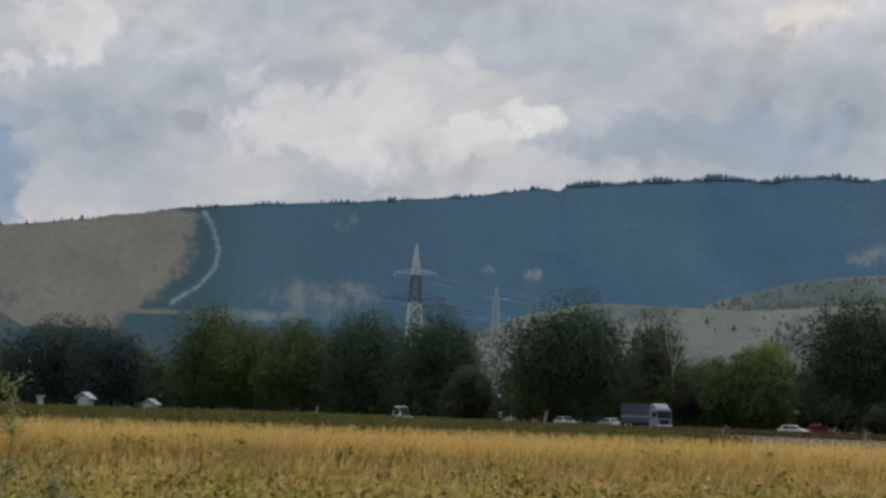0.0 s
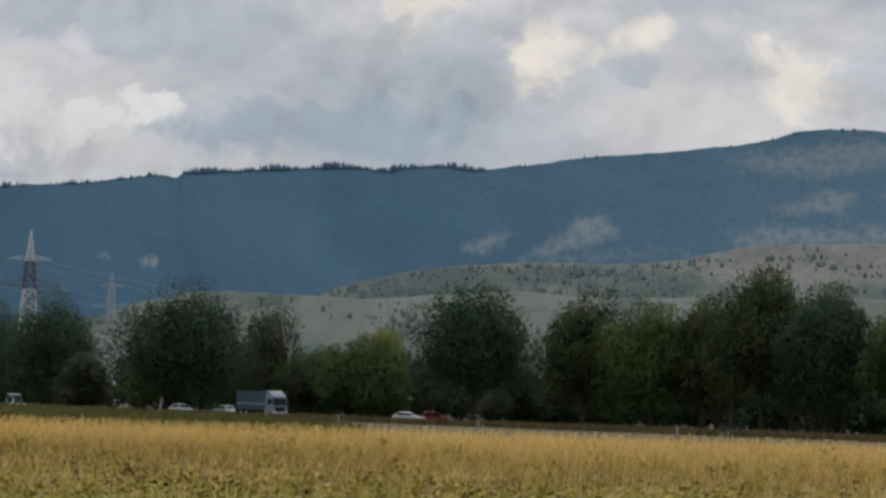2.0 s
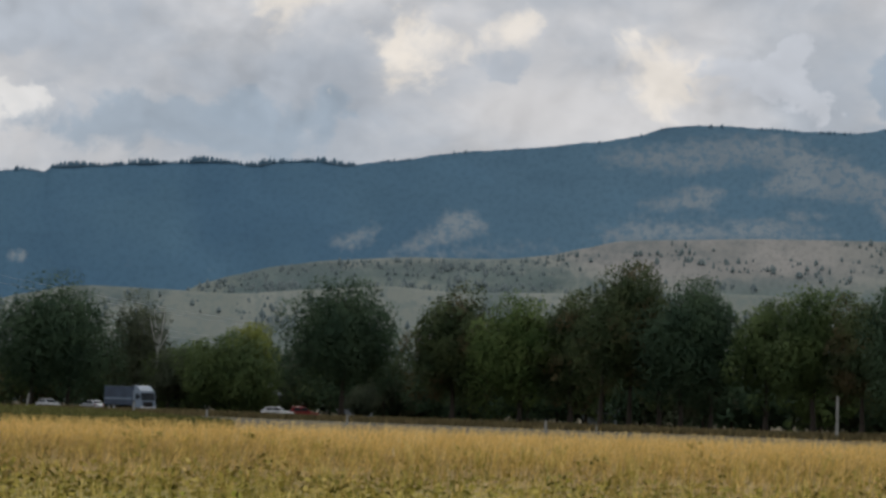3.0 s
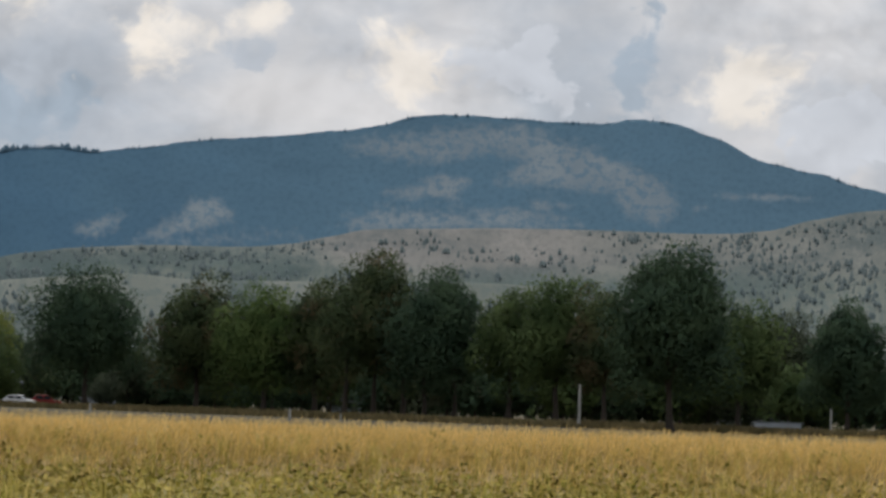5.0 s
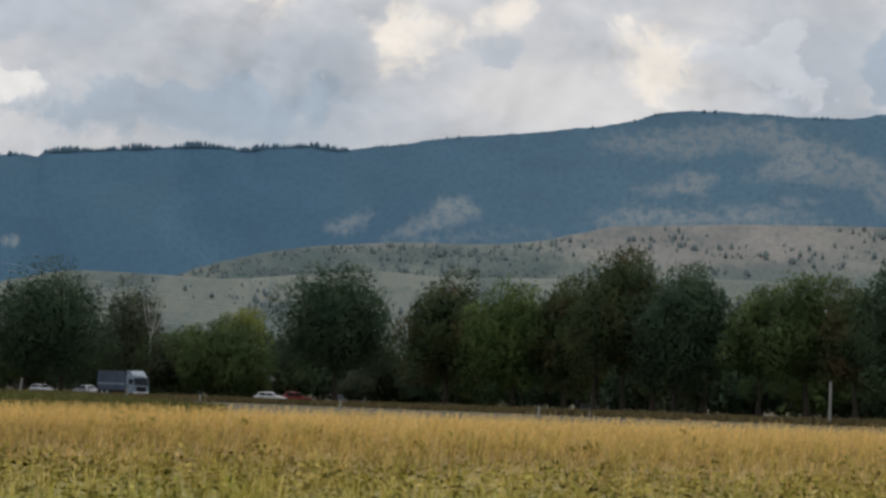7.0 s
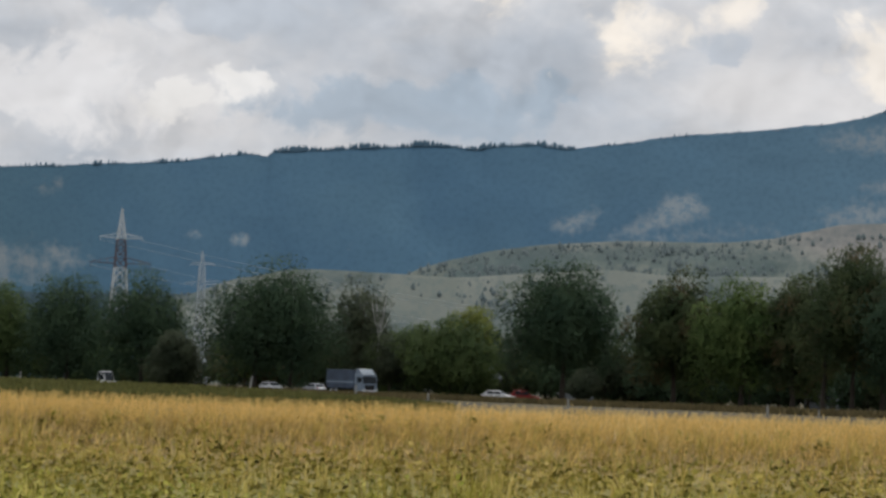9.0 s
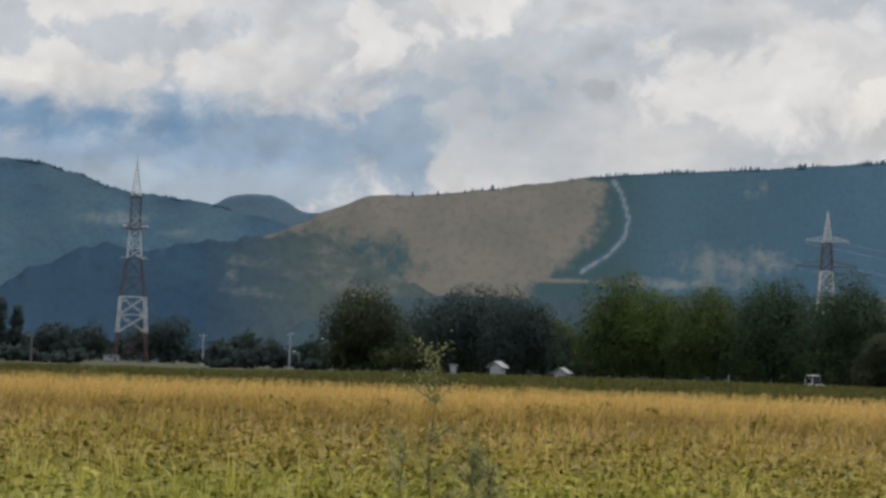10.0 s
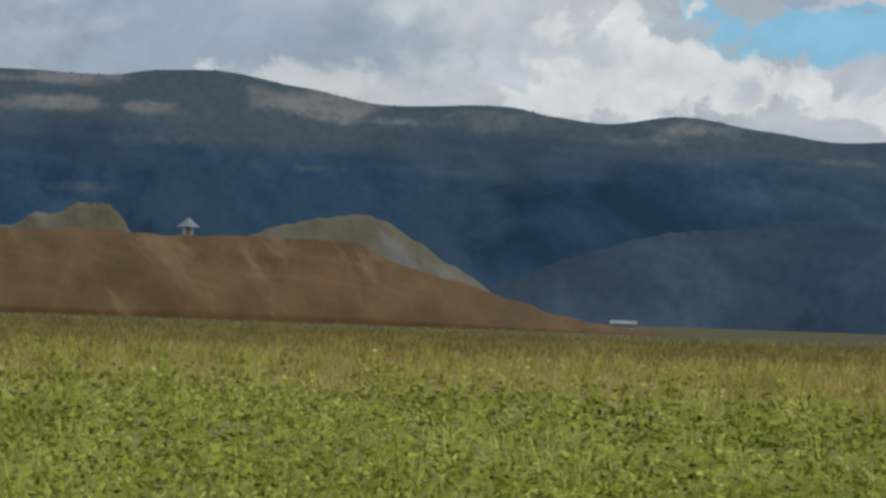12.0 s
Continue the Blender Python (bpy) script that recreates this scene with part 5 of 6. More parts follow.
roof_grey = plain("grey_sheet_roof", (0.26, 0.28, 0.3), 0.6, grain=1)
glass = plain("dark_window_glass", (0.02, 0.025, 0.03), 0.15, grain=1)
rubber = plain("rubber", (0.02, 0.02, 0.02), 0.85)
wood_pole = plain("grey_timber", (0.2, 0.185, 0.165), 0.9, grain=4)


def bare_earth(name, dark, light, pale):
    """Dug earth with paler slips running down it."""
    m, g, b, p = material(name, 1.0)
    n = g.node("ShaderNodeAttribute")
    n.attribute_name = "slope_map"
    p = n.outputs["Vector"]
    x, y, z = g.split(p)
    slip = g.noise(g.xyz(g.math("MULTIPLY_ADD", y, 0.1, g.math("MULTIPLY", x, 0.13)), g.math("MULTIPLY", y, 0.07)), 1.0, 6, 0.6)
    col = g.mix(g.span(g.noise(p, 0.13, 6, 0.6), 0.35, 0.65), dark, light)
    col = g.mix(g.span(slip, 0.54, 0.72, 0, 0.75), col, pale)
    g.put(b.inputs["Base Color"], col)
    bump(g, b, g.noise(p, 0.8, 6), 0.6, 0.5)
    return m


soil = bare_earth("bare_brown_earth", (0.1, 0.056, 0.021), (0.155, 0.091, 0.034), (0.25, 0.17, 0.085))
gravel = bare_earth("sandy_gravel", (0.125, 0.11, 0.07), (0.165, 0.148, 0.1), (0.2, 0.2, 0.195))


def lattice(root, levels, arms, stout):
    """A four-legged mast: levels are (height, half width, paint) from the ground up; arms are (height, half span, paint)."""
    for (z0, w0, paint), (z1, w1, _) in zip(levels, levels[1:]):
        corner = [(-1, -1), (1, -1), (1, 1), (-1, 1)]
        thick = stout * (0.4 + 0.6 * w0 / levels[0][1])
        for cx, cy in corner:
            part("leg", rod(bmesh.new(), (cx * w0, cy * w0, z0), (cx * w1, cy * w1, z1), thick, thick * 0.9, 5), paint, root)
        panels = max(1, round((z1 - z0) / max(1.2, (w0 + w1) * 0.85)))
        bm = bmesh.new()
        for k in range(panels):
            fa, fb = k / panels, (k + 1) / panels
            za, zb = z0 + (z1 - z0) * fa, z0 + (z1 - z0) * fb
            wa, wb = w0 + (w1 - w0) * fa, w0 + (w1 - w0) * fb
            for i in range(4):
                (ax, ay), (bx, by) = corner[i], corner[(i + 1) % 4]
                rod(bm, (ax * wa, ay * wa, za), (bx * wb, by * wb, zb), thick * 0.6, n=4)
                rod(bm, (bx * wa, by * wa, za), (ax * wb, ay * wb, zb), thick * 0.6, n=4)
                rod(bm, (ax * wb, ay * wb, zb), (bx * wb, by * wb, zb), thick * 0.55, n=4)
        part("bracing", bm, paint, root)
    for z, span, w, paint in arms:
        for s in (-1, 1):
            bm = bmesh.new()
            for y in (-w, w):
                rod(bm, (s * w, y, z), (s * span, 0, z + 0.15), thick * 0.7, n=5)
                rod(bm, (s * w, y, z + span * 0.2), (s * span, 0, z + 0.25), thick * 0.55, n=5)
            for f in (0.3, 0.6):
                rod(bm, (s * (w + (span - w) * f), -w * (1 - f), z), (s * (w + (span - w) * f), w * (1 - f), z + span * 0.2 * (1 - f)), thick * 0.5, n=4)
            rod(bm, (s * span * 0.97, 0, z), (s * span * 0.97, 0, z - span * 0.14), thick * 0.6, n=6)
            part("cross_arm", bm, paint, root)


mast = holder("radio_mast", at(-13.83, 900), 20, "tall red and white lattice radio mast at the town's edge", "mast")
lattice(mast, [(0, 4.7, steel_red), (9.0, 4.35, steel_white), (19.8, 3.7, steel_red), (31.5, 2.1, steel_white), (40.5, 1.55, steel_red), (50.2, 1.45, steel_white), (55.5, 0.7, steel_white), (61.0, 0.1, steel_white)],
        [(40.5, 3.9, 1.5, steel_red), (50.2, 2.2, 1.4, steel_red), (31.5, 4.2, 2.1, steel_grey)], 0.15)
part("aerial", rod(bmesh.new(), (0, 0, 60), (0, 0, 63.5), 0.09, 0.03, 6), steel_grey, mast)
for x in (-3.1, 1.9, 3.3):
    part("dish", lathe(bmesh.new(), [(0.05, 40.7), (0.6, 40.9), (0.62, 41.2), (0.3, 41.4)], 12), steel_white, mast).location = (x, -0.4, 0)
part("platform", box(bmesh.new(), 0, 0, 40.2, 4.2, 4.2, 0.25, 0.05), steel_red, mast)
part("platform", box(bmesh.new(), 0, 0, 50.0, 3.6, 3.6, 0.2, 0.05), steel_red, mast)

pylon = holder("pylon", at(-0.51, 700), 8, "tall power pylon with red and white bands behind the trees", "pylon", "power pylons")
lattice(pylon, [(0, 3.2, steel_red), (16, 2.1, steel_white), (27.0, 1.35, steel_red), (33.6, 1.0, steel_white), (41, 0.08, steel_white)],
        [(34.0, 5.1, 1.0, steel_white), (28.0, 7.2, 1.3, steel_red)], 0.17)
pylon2 = holder("pylon", at(1.06, 800), -5, "slender grey power pylon between the trees", "pylon", "power pylons")
lattice(pylon2, [(0, 2.3, steel_grey), (12, 1.5, steel_grey), (24, 1.0, steel_grey), (31, 0.75, steel_grey), (36, 0.06, steel_white)],
        [(32.3, 3.3, 0.75, steel_grey), (27.0, 4.6, 0.9, steel_grey)], 0.13)
pylon3 = holder("pylon", at(-41.6, 900), 30, "thin grey power pylon before the dark mountain", "pylon", "power pylons")
lattice(pylon3, [(0, 2.4, steel_white), (7, 1.7, steel_grey), (20, 0.9, steel_grey), (27.5, 0.1, steel_grey)], [(20, 3.2, 0.9, steel_grey), (23.5, 2.4, 0.6, steel_grey)], 0.1)
pylon4 = holder("pylon", at(-30.75, 900), 0, "thin dark pylon behind the bushes", "pylon", "power pylons")
lattice(pylon4, [(0, 1.2, steel_red), (14, 0.6, steel_red), (22, 0.1, steel_red)], [(17, 2.2, 0.5, steel_red)], 0.09)


def cable(a, b, sag):
    """One sagging wire."""
    cu = bpy.data.curves.new("power_line", "CURVE")
    cu.dimensions, cu.bevel_depth, cu.bevel_resolution = "3D", 0.03, 1
    sp = cu.splines.new("POLY")
    sp.points.add(24)
    for i, p in enumerate(sp.points):
        f = i / 24
        q = Vector(a).lerp(Vector(b), f)
        p.co = (q.x, q.y, q.z - sag * 4 * f * (1 - f), 1)
    cu.materials.append(steel_grey)
    tagged(new("power_line", cu), "thin grey power line strung between pylons", "cable", "power lines")


for off, z in ((-5, 34), (5, 34), (-7, 28), (7, 28)):
    p = at(-0.51, 700)
    cable((p.x + off, p.y, z - 0.5), (p.x + off + 300, p.y + 420, z - 4), 9)

# ---------------------------------------------------------------- the works and the town
chimney = holder("factory_chimney", at(-23.35, 1300), 0, "tall grey concrete factory chimney with dark rings", "chimney")
# the shaft's blue-grey has the haze of distance mixed into its colour
part("shaft", lathe(bmesh.new(), [(3.7, 0), (3.3, 20), (3.05, 40), (2.85, 56), (2.85, 57.2), (3.0, 57.3), (3.0, 61.4)], 28), plain("hazy_blue_concrete", (0.2, 0.255, 0.31), 0.9, grain=0.3), chimney)
part("rim", lathe(bmesh.new(), [(3.1, 60.6), (3.3, 60.7), (3.3, 61.6), (2.4, 61.6), (2.4, 60.8)], 28), steel_red, chimney)
for z, r in ((57.0, 3.05), (29.5, 3.35)):
    bm = lathe(bmesh.new(), [(r, z), (r + 0.45, z), (r + 0.45, z + 0.5), (r, z + 0.5)], 28)
    part("gallery", bm, steel_red, chimney)
part("ladder", rod(bmesh.new(), (0.4, -3.6, 1), (0.3, -3.05, 57), 0.12, n=4), steel_red, chimney)


def small_stack(az, dist, h, r, mat, label):
    st = holder("chimney", at(az, dist), 0, label, "chimney")
    part("shaft", lathe(bmesh.new(), [(r * 1.15, 0), (r, h * 0.5), (r * 0.92, h - 0.6), (r * 1.1, h - 0.5), (r * 1.1, h)], 16), mat, st)
    part("base", box(bmesh.new(), 0, 0, 0, r * 4, r * 4, 2.2, 0.1), concrete, st)


small_stack(-28.83, 1000, 15.5, 0.5, plaster, "thin white chimney of the works")
small_stack(-25.63, 1250, 24.0, 1.5, concrete, "pale grey chimney behind the spruces")
small_stack(-28.25, 1000, 8.0, 0.9, plaster, "short white chimney on the works")

water_tower = holder("water_tower", at(-24.77, 1000), 0, "pale concrete water tower with a flared head", "water tower")
part("shaft", lathe(bmesh.new(), [(2.1, 0), (1.85, 8), (1.8, 19.5), (2.0, 20.4)], 20), plaster, water_tower)
for i in range(8):
    a = i * math.pi / 4
    part("rib", rod(bmesh.new(), (2.15 * math.cos(a), 2.15 * math.sin(a), 0), (1.95 * math.cos(a), 1.95 * math.sin(a), 20.2), 0.16, n=5), plaster, water_tower)
part("tank", lathe(bmesh.new(), [(1.95, 20.2), (2.6, 21.6), (3.4, 23.6), (3.5, 24.6)], 24), plaster, water_tower)
part("roof", lathe(bmesh.new(), [(3.75, 24.55), (3.75, 24.95), (1.2, 25.3), (1.1, 25.6)], 24), steel_red, water_tower, "dark flat roof")
part("railing", lathe(bmesh.new(), [(3.7, 25.0), (3.74, 25.0), (3.74, 25.9), (3.7, 25.9)], 24), steel_grey, water_tower)


def windows(root, n, x0, x1, z, w, h, y, rows=1, dz=2.8):
    """Rows of windows, each a frame with its pane, on the front of a house."""
    me = bpy.data.meshes.new("window")
    bm = box(bmesh.new(), 0, 0, 0, w + 0.24, 0.12, h + 0.24, 0.02)
    bm.to_mesh(me), bm.free()
    me.materials.append(roof_grey)
    pm = bpy.data.meshes.new("pane")
    bm = box(bmesh.new(), 0, -0.05, 0.12, w, 0.1, h)
    bm.to_mesh(pm), bm.free()
    pm.materials.append(glass)
    for k in range(rows):
        for i in range(n):
            x = x0 + (x1 - x0) * (i + 0.5) / n
            piece("pane", pm, piece("window", me, root, (x, y - 0.02, z + k * dz)))


def house(name, az, dist, w, d, h, roof, mat, roof_mat, label, turn=0.0, rows=1, cols=3, category="house", flat=False, sill=1.2):
    """A house: walls on a plinth, a pitched or flat roof with eaves, windows and a door."""
    root = holder(name, at(az, dist), -az + turn, label, category)
    part("wall", box(bmesh.new(), 0, 0, 0.3, w, d, h - 0.3), mat, root)
    part("plinth", box(bmesh.new(), 0, 0, 0, w + 0.2, d + 0.2, 0.35), concrete, root)
    bm = bmesh.new()
    if flat:
        box(bm, 0, 0, h, w + 0.5, d + 0.5, roof, 0.05)
    else:
        e, t = 0.45, 0.14
        for s in (-1, 1):
            vs = [bm.verts.new(p) for p in ((-w / 2 - e, s * (d / 2 + e), h - 0.1), (w / 2 + e, s * (d / 2 + e), h - 0.1), (w / 2 + e, 0, h + roof), (-w / 2 - e, 0, h + roof),
                                            (-w / 2 - e, s * (d / 2 + e), h - 0.1 + t), (w / 2 + e, s * (d / 2 + e), h - 0.1 + t), (w / 2 + e, 0, h + roof + t), (-w / 2 - e, 0, h + roof + t))]
            for f in ((0, 1, 2, 3), (4, 7, 6, 5), (0, 4, 5, 1), (1, 5, 6, 2), (3, 2, 6, 7), (0, 3, 7, 4)):
                bm.faces.new([vs[i] for i in f])
        for s in (-1, 1):
            gable = bmesh.new()
            x = s * (w / 2 - 0.05)
            a = [gable.verts.new(p) for p in ((x, -d / 2, h), (x, d / 2, h), (x, 0, h + roof))]
            b = [gable.verts.new(p) for p in ((x - s * 0.2, -d / 2, h), (x - s * 0.2, d / 2, h), (x - s * 0.2, 0, h + roof))]
            gable.faces.new(a), gable.faces.new(b[::-1])
            for i in range(3):
                j = (i + 1) % 3
                gable.faces.new((a[i], b[i], b[j], a[j]))
            part("gable", gable, mat, root)
    part("roof", bm, roof_mat, root)
    if cols:
        windows(root, cols, -w / 2 + 0.4, w / 2 - 0.4, sill, min(1.1, w / cols * 0.5), 1.2, -d / 2, rows)
        dm = part("door", box(bmesh.new(), w / 2 - 1.0, -d / 2 - 0.05, 0.3, 0.95, 0.12, 2.0, 0.02), wood_pole, root)
        part("handle", box(bmesh.new(), w / 2 - 0.65, -d / 2 - 0.15, 1.3, 0.12, 0.1, 0.06), steel_grey, dm)
    return root


# the works: a long low hall with a pale roof, and blocks behind it
house("factory_hall", -27.95, 950, 36, 14, 4.3, 0.7, concrete, plaster, "long low factory hall with a pale flat roof", cols=14, flat=True, category="factory")
house("factory_block", -27.2, 1000, 4.4, 5, 11.0, 0.5, plaster, roof_grey, "small tall white block of the works", rows=3, cols=2, flat=True, category="factory")
house("factory_block", -29.9, 1000, 8, 7, 4.8, 0.5, plaster, roof_grey, "pale block at the end of the works", cols=4, flat=True, category="factory")
house("factory_block", -29.5, 1010, 3.5, 4, 6.5, 0.5, plaster, roof_grey, "small white block with a flat roof", rows=2, cols=2, flat=True, category="factory")
house("factory_block", -25.39, 1000, 5.2, 6, 11.0, 0.6, plaster, roof_grey, "white tower block of the works among spruces", rows=3, cols=2, flat=True, category="factory")
house("white_house", -24.95, 820, 6.5, 7, 3.6, 1.2, plaster, roof_grey, "small white house by the spruces", cols=3)
house("white_shed", -24.2, 830, 4.6, 6, 4.6, 0.3, plaster, roof_grey, "white flat-roofed shed of the works", cols=2, flat=True, category="shed")

# an open concrete skeleton beside the chimney
frame_hall = holder("open_hall", at(-23.73, 850), 23.7, "open pale concrete frame of an unfinished hall", "building")
for x in (-2.7, -0.9, 0.9, 2.7):
    for y in (-2.5, 2.5):
        part("column", box(bmesh.new(), x, y, 0, 0.6, 0.6, 8.6, 0.03), plaster, frame_hall)
part("roof", box(bmesh.new(), 0, 0, 8.6, 6.6, 6.4, 0.9, 0.06), plaster, frame_hall)
part("floor_slab", box(bmesh.new(), 0, 0, 4.2, 6.0, 5.6, 0.4, 0.03), plaster, frame_hall)
part("wall", box(bmesh.new(), 1.8, 2.5, 0, 1.7, 0.4, 8.5), plaster, frame_hall)
annex = holder("open_hall", at(-24.05, 850), 24.0, "dark open bay beside the concrete hall", "building")
for x in (-1.6, 1.6):
    part("column", box(bmesh.new(), x, -2, 0, 0.45, 0.45, 5.0, 0.03), plaster, annex)
    part("column", box(bmesh.new(), x, 2, 0, 0.45, 0.45, 5.0, 0.03), plaster, annex)
part("roof", box(bmesh.new(), 0, 0, 5.0, 4.0, 5.0, 0.5, 0.04), plaster, annex)

# the church
church = holder("church", at(-20.15, 1000), 20, "white church tower with a small lantern and dark openings", "church")
part("tower", box(bmesh.new(), 0, 0, 0, 4.3, 4.3, 18.6, 0.12), plaster, church)
part("cornice", box(bmesh.new(), 0, 0, 18.4, 4.9, 4.9, 0.5, 0.08), plaster, church)
part("lantern", lathe(bmesh.new(), [(1.5, 18.8), (1.5, 20.6), (1.75, 20.7), (1.6, 21.4), (0.9, 22.2), (0.2, 22.8)], 16), plaster, church)
part("cross", rod(bmesh.new(), (0, 0, 22.6), (0, 0, 24.0), 0.07, n=5), steel_grey, church)
for z in (9.0, 14.2):
    bay = part("window", box(bmesh.new(), 0, -2.16, z, 1.15, 0.14, 2.4, 0.03), concrete, church)
    part("pane", box(bmesh.new(), 0, -2.22, z + 0.15, 0.85, 0.1, 2.1), glass, bay)
nave = part("nave", box(bmesh.new(), 6.0, 3, 0, 9, 8, 4.5), plaster, church)
bm = bmesh.new()
for s in (-1, 1):
    bm.faces.new([bm.verts.new(p) for p in ((1.4, 3 + s * 4.5, 4.3), (11, 3 + s * 4.5, 4.3), (11, 3, 7.6), (1.4, 3, 7.6))])
bmesh.ops.solidify(bm, geom=bm.faces[:], thickness=0.2)
part("roof", bm, roof_red, church)

house("ochre_house", -17.87, 850, 11.8, 8, 4.9, 1.2, ochre, roof_red, "ochre house with a red roof and brick base", rows=1, cols=6, sill=2.9)
house("brick_shed", -17.85, 835, 12.0, 5, 1.7, 0.5, brick, roof_red, "low red brick shed before the ochre house", cols=0, category="shed")
house("white_house", -19.15, 850, 4.6, 6, 4.6, 0.8, plaster, roof_grey, "white two-storey house among trees", rows=1, cols=2)
house("small_shed", -17.2, 800, 1.8, 2, 1.5, 0.3, plaster, roof_grey, "tiny white shed beside a pole", cols=0, flat=True, category="shed")
house("grey_house", -19.95, 830, 4.5, 5, 2.6, 1.4, concrete, roof_grey, "low grey house below the church", cols=2)
house("red_house", -19.6, 900, 8, 6, 4.0, 2.2, plaster, roof_red, "house with a dull red roof", cols=3)
house("long_shed", -22.6, 880, 14, 6, 3.4, 0.5, concrete, roof_grey, "long pale shed behind the trees", cols=5, flat=True, category="shed")
house("long_shed", -21.9, 900, 9, 6, 4.2, 0.5, plaster, roof_grey, "pale shed with a flat roof at the works", cols=4, flat=True, category="shed")
house("mast_hut", -14.2, 880, 4.5, 4, 1.6, 0.5, plaster, roof_grey, "pale equipment hut beneath the radio mast", cols=1, flat=True, category="hut")
house("red_house", -15.2, 780, 5, 5, 2.3, 1.0, concrete, roof_red, "low house with a red roof near a pole", cols=2)
house("white_house", -37.76, 700, 5.6, 5, 2.3, 0.9, plaster, roof_grey, "small white house at the field's far side", cols=2)
house("white_house", -38.35, 720, 3.2, 4, 1.9, 0.7, plaster, roof_grey, "small white house beside another", cols=1)
house("white_house", -33.8, 620, 2.8, 3, 1.7, 0.3, plaster, roof_grey, "small white hut by a spruce", cols=1, flat=True, category="hut")
house("pale_house", -31.46, 640, 3.6, 3.5, 1.5, 0.9, plaster, roof_grey, "pale low house before the bushes", cols=2)
house("red_house", -35.2, 720, 8, 5, 2.0, 1.1, brick, roof_red, "low house with a faded red roof", cols=3)
house("hill_house", -40.21, 1500, 4, 4, 8.5, 1.0, plaster, roof_grey, "tiny white house on the slope", cols=0)
roof_rng = np.random.RandomState(97)
for az in np.arange(-55.2, -46.2, 0.5):
    w_ = roof_rng.uniform(4.5, 8.5)
    house("village_house", float(az + roof_rng.uniform(-0.12, 0.12)), 760 + roof_rng.uniform(-25, 40), w_, roof_rng.uniform(5, 7), roof_rng.uniform(1.2, 1.9), roof_rng.uniform(1.0, 1.7),
          plaster if roof_rng.rand() < 0.3 else brick, roof_red, "low village house with a dull red tiled roof", turn=roof_rng.uniform(-25, 25), cols=2)
house("pale_house", -46.8, 820, 6, 5, 1.8, 0.9, plaster, roof_grey, "small pale house behind the field", cols=2)
house("pale_house", -44.6, 820, 5, 5, 1.7, 0.8, plaster, roof_grey, "small pale house among hedges", cols=2)
house("pale_house", -39.0, 760, 4, 4, 1.9, 0.8, plaster, roof_grey, "little pale house near the hedge", cols=1)
house("valley_house", -74.2, 560, 4.2, 5, 1.3, 0.5, plaster, roof_grey, "low house with a pale roof past the bank", cols=0)
house("valley_house", -62.8, 1600, 6, 6, 10.2, 1.2, plaster, roof_grey, "small pale house at the mountain's foot", cols=0)

silo = holder("silo", at(-52.8, 690), 0, "white cylindrical silo beside the red barn", "silo")
part("body", lathe(bmesh.new(), [(0.85, 0), (0.85, 3.3), (0.8, 3.4)], 16), plaster, silo)
part("cap", lathe(bmesh.new(), [(0.95, 3.35), (0.9, 3.5), (0.3, 4.1), (0.1, 4.2)], 16), roof_grey, silo)


def utility_pole(az, dist, h, lamp, mat, label):
    root = holder("utility_pole", at(az, dist), -az, label, "pole", "poles along the field")
    part("shaft", rod(bmesh.new(), (0, 0, -0.2), (0, 0, h), 0.2, 0.13, 8), mat, root)
    if lamp:
        part("bracket", rod(bmesh.new(), (0, 0, h - 0.4), (-0.9, 0, h + 0.1), 0.06, n=6), steel_grey, root)
        part("lamp_head", box(bmesh.new(), -1.1, 0, h, 0.75, 0.3, 0.2, 0.06), steel_white, root)
    else:
        part("crossbar", box(bmesh.new(), 0, 0, h - 0.6, 1.6, 0.14, 0.14, 0.02), mat, root)
        for x in (-0.7, 0, 0.7):
            part("insulator", lathe(bmesh.new(), [(0.05, h - 0.46), (0.09, h - 0.4), (0.04, h - 0.25)], 8), steel_white, root).location = (x, 0, 0)


for az, top, lamp, mat, label in [(-12.45, 0.5, False, plaster, "pale concrete power pole at the field edge"), (-10.78, 0.58, False, plaster, "tall pale concrete power pole"),
                                  (-10.04, 0.47, True, concrete, "grey street lamp pole by the trees"), (-10.6, 0.2, True, concrete, "short grey lamp pole"), (-15.72, 0.39, False, wood_pole, "brown timber power pole"),
                                  (-20.96, 0.46, True, wood_pole, "timber pole with a pale lamp"), (-26.11, 0.24, False, wood_pole, "timber pole before the spruces"), (-17.45, 0.55, False, wood_pole, "timber pole by the ochre house"),
                                  (-32.2, 0.35, False, wood_pole, "timber pole among dark bushes"), (-31.0, 0.45, False, wood_pole, "tall timber pole behind the bushes"), (-29.5, 0.1, True, plaster, "short pale lamp pole")]:
    utility_pole(az, 620, EYE_Z + 620 * math.tan(radians(top)), lamp, mat, label)

# ---------------------------------------------------------------- the earth bank in the west
ridge("earth_bank", [(-96.0, 1.2), (-90.0, 1.33), (-86.24, 1.36), (-84.1, 1.42), (-83.4, 1.36), (-81.6, 1.39), (-80.2, 1.37), (-79.4, 1.33), (-78.64, 0.98), (-77.5, 0.68), (-76.4, 0.36), (-75.3, 0.05), (-74.4, -0.12), (-73.4, -0.22)],
      400, 460, soil, "bare brown earth bank with pale slips", step=0.05, rows=40, power=0.8, gully=0.1, fuzz=0.16, seed=29, category="earth bank")
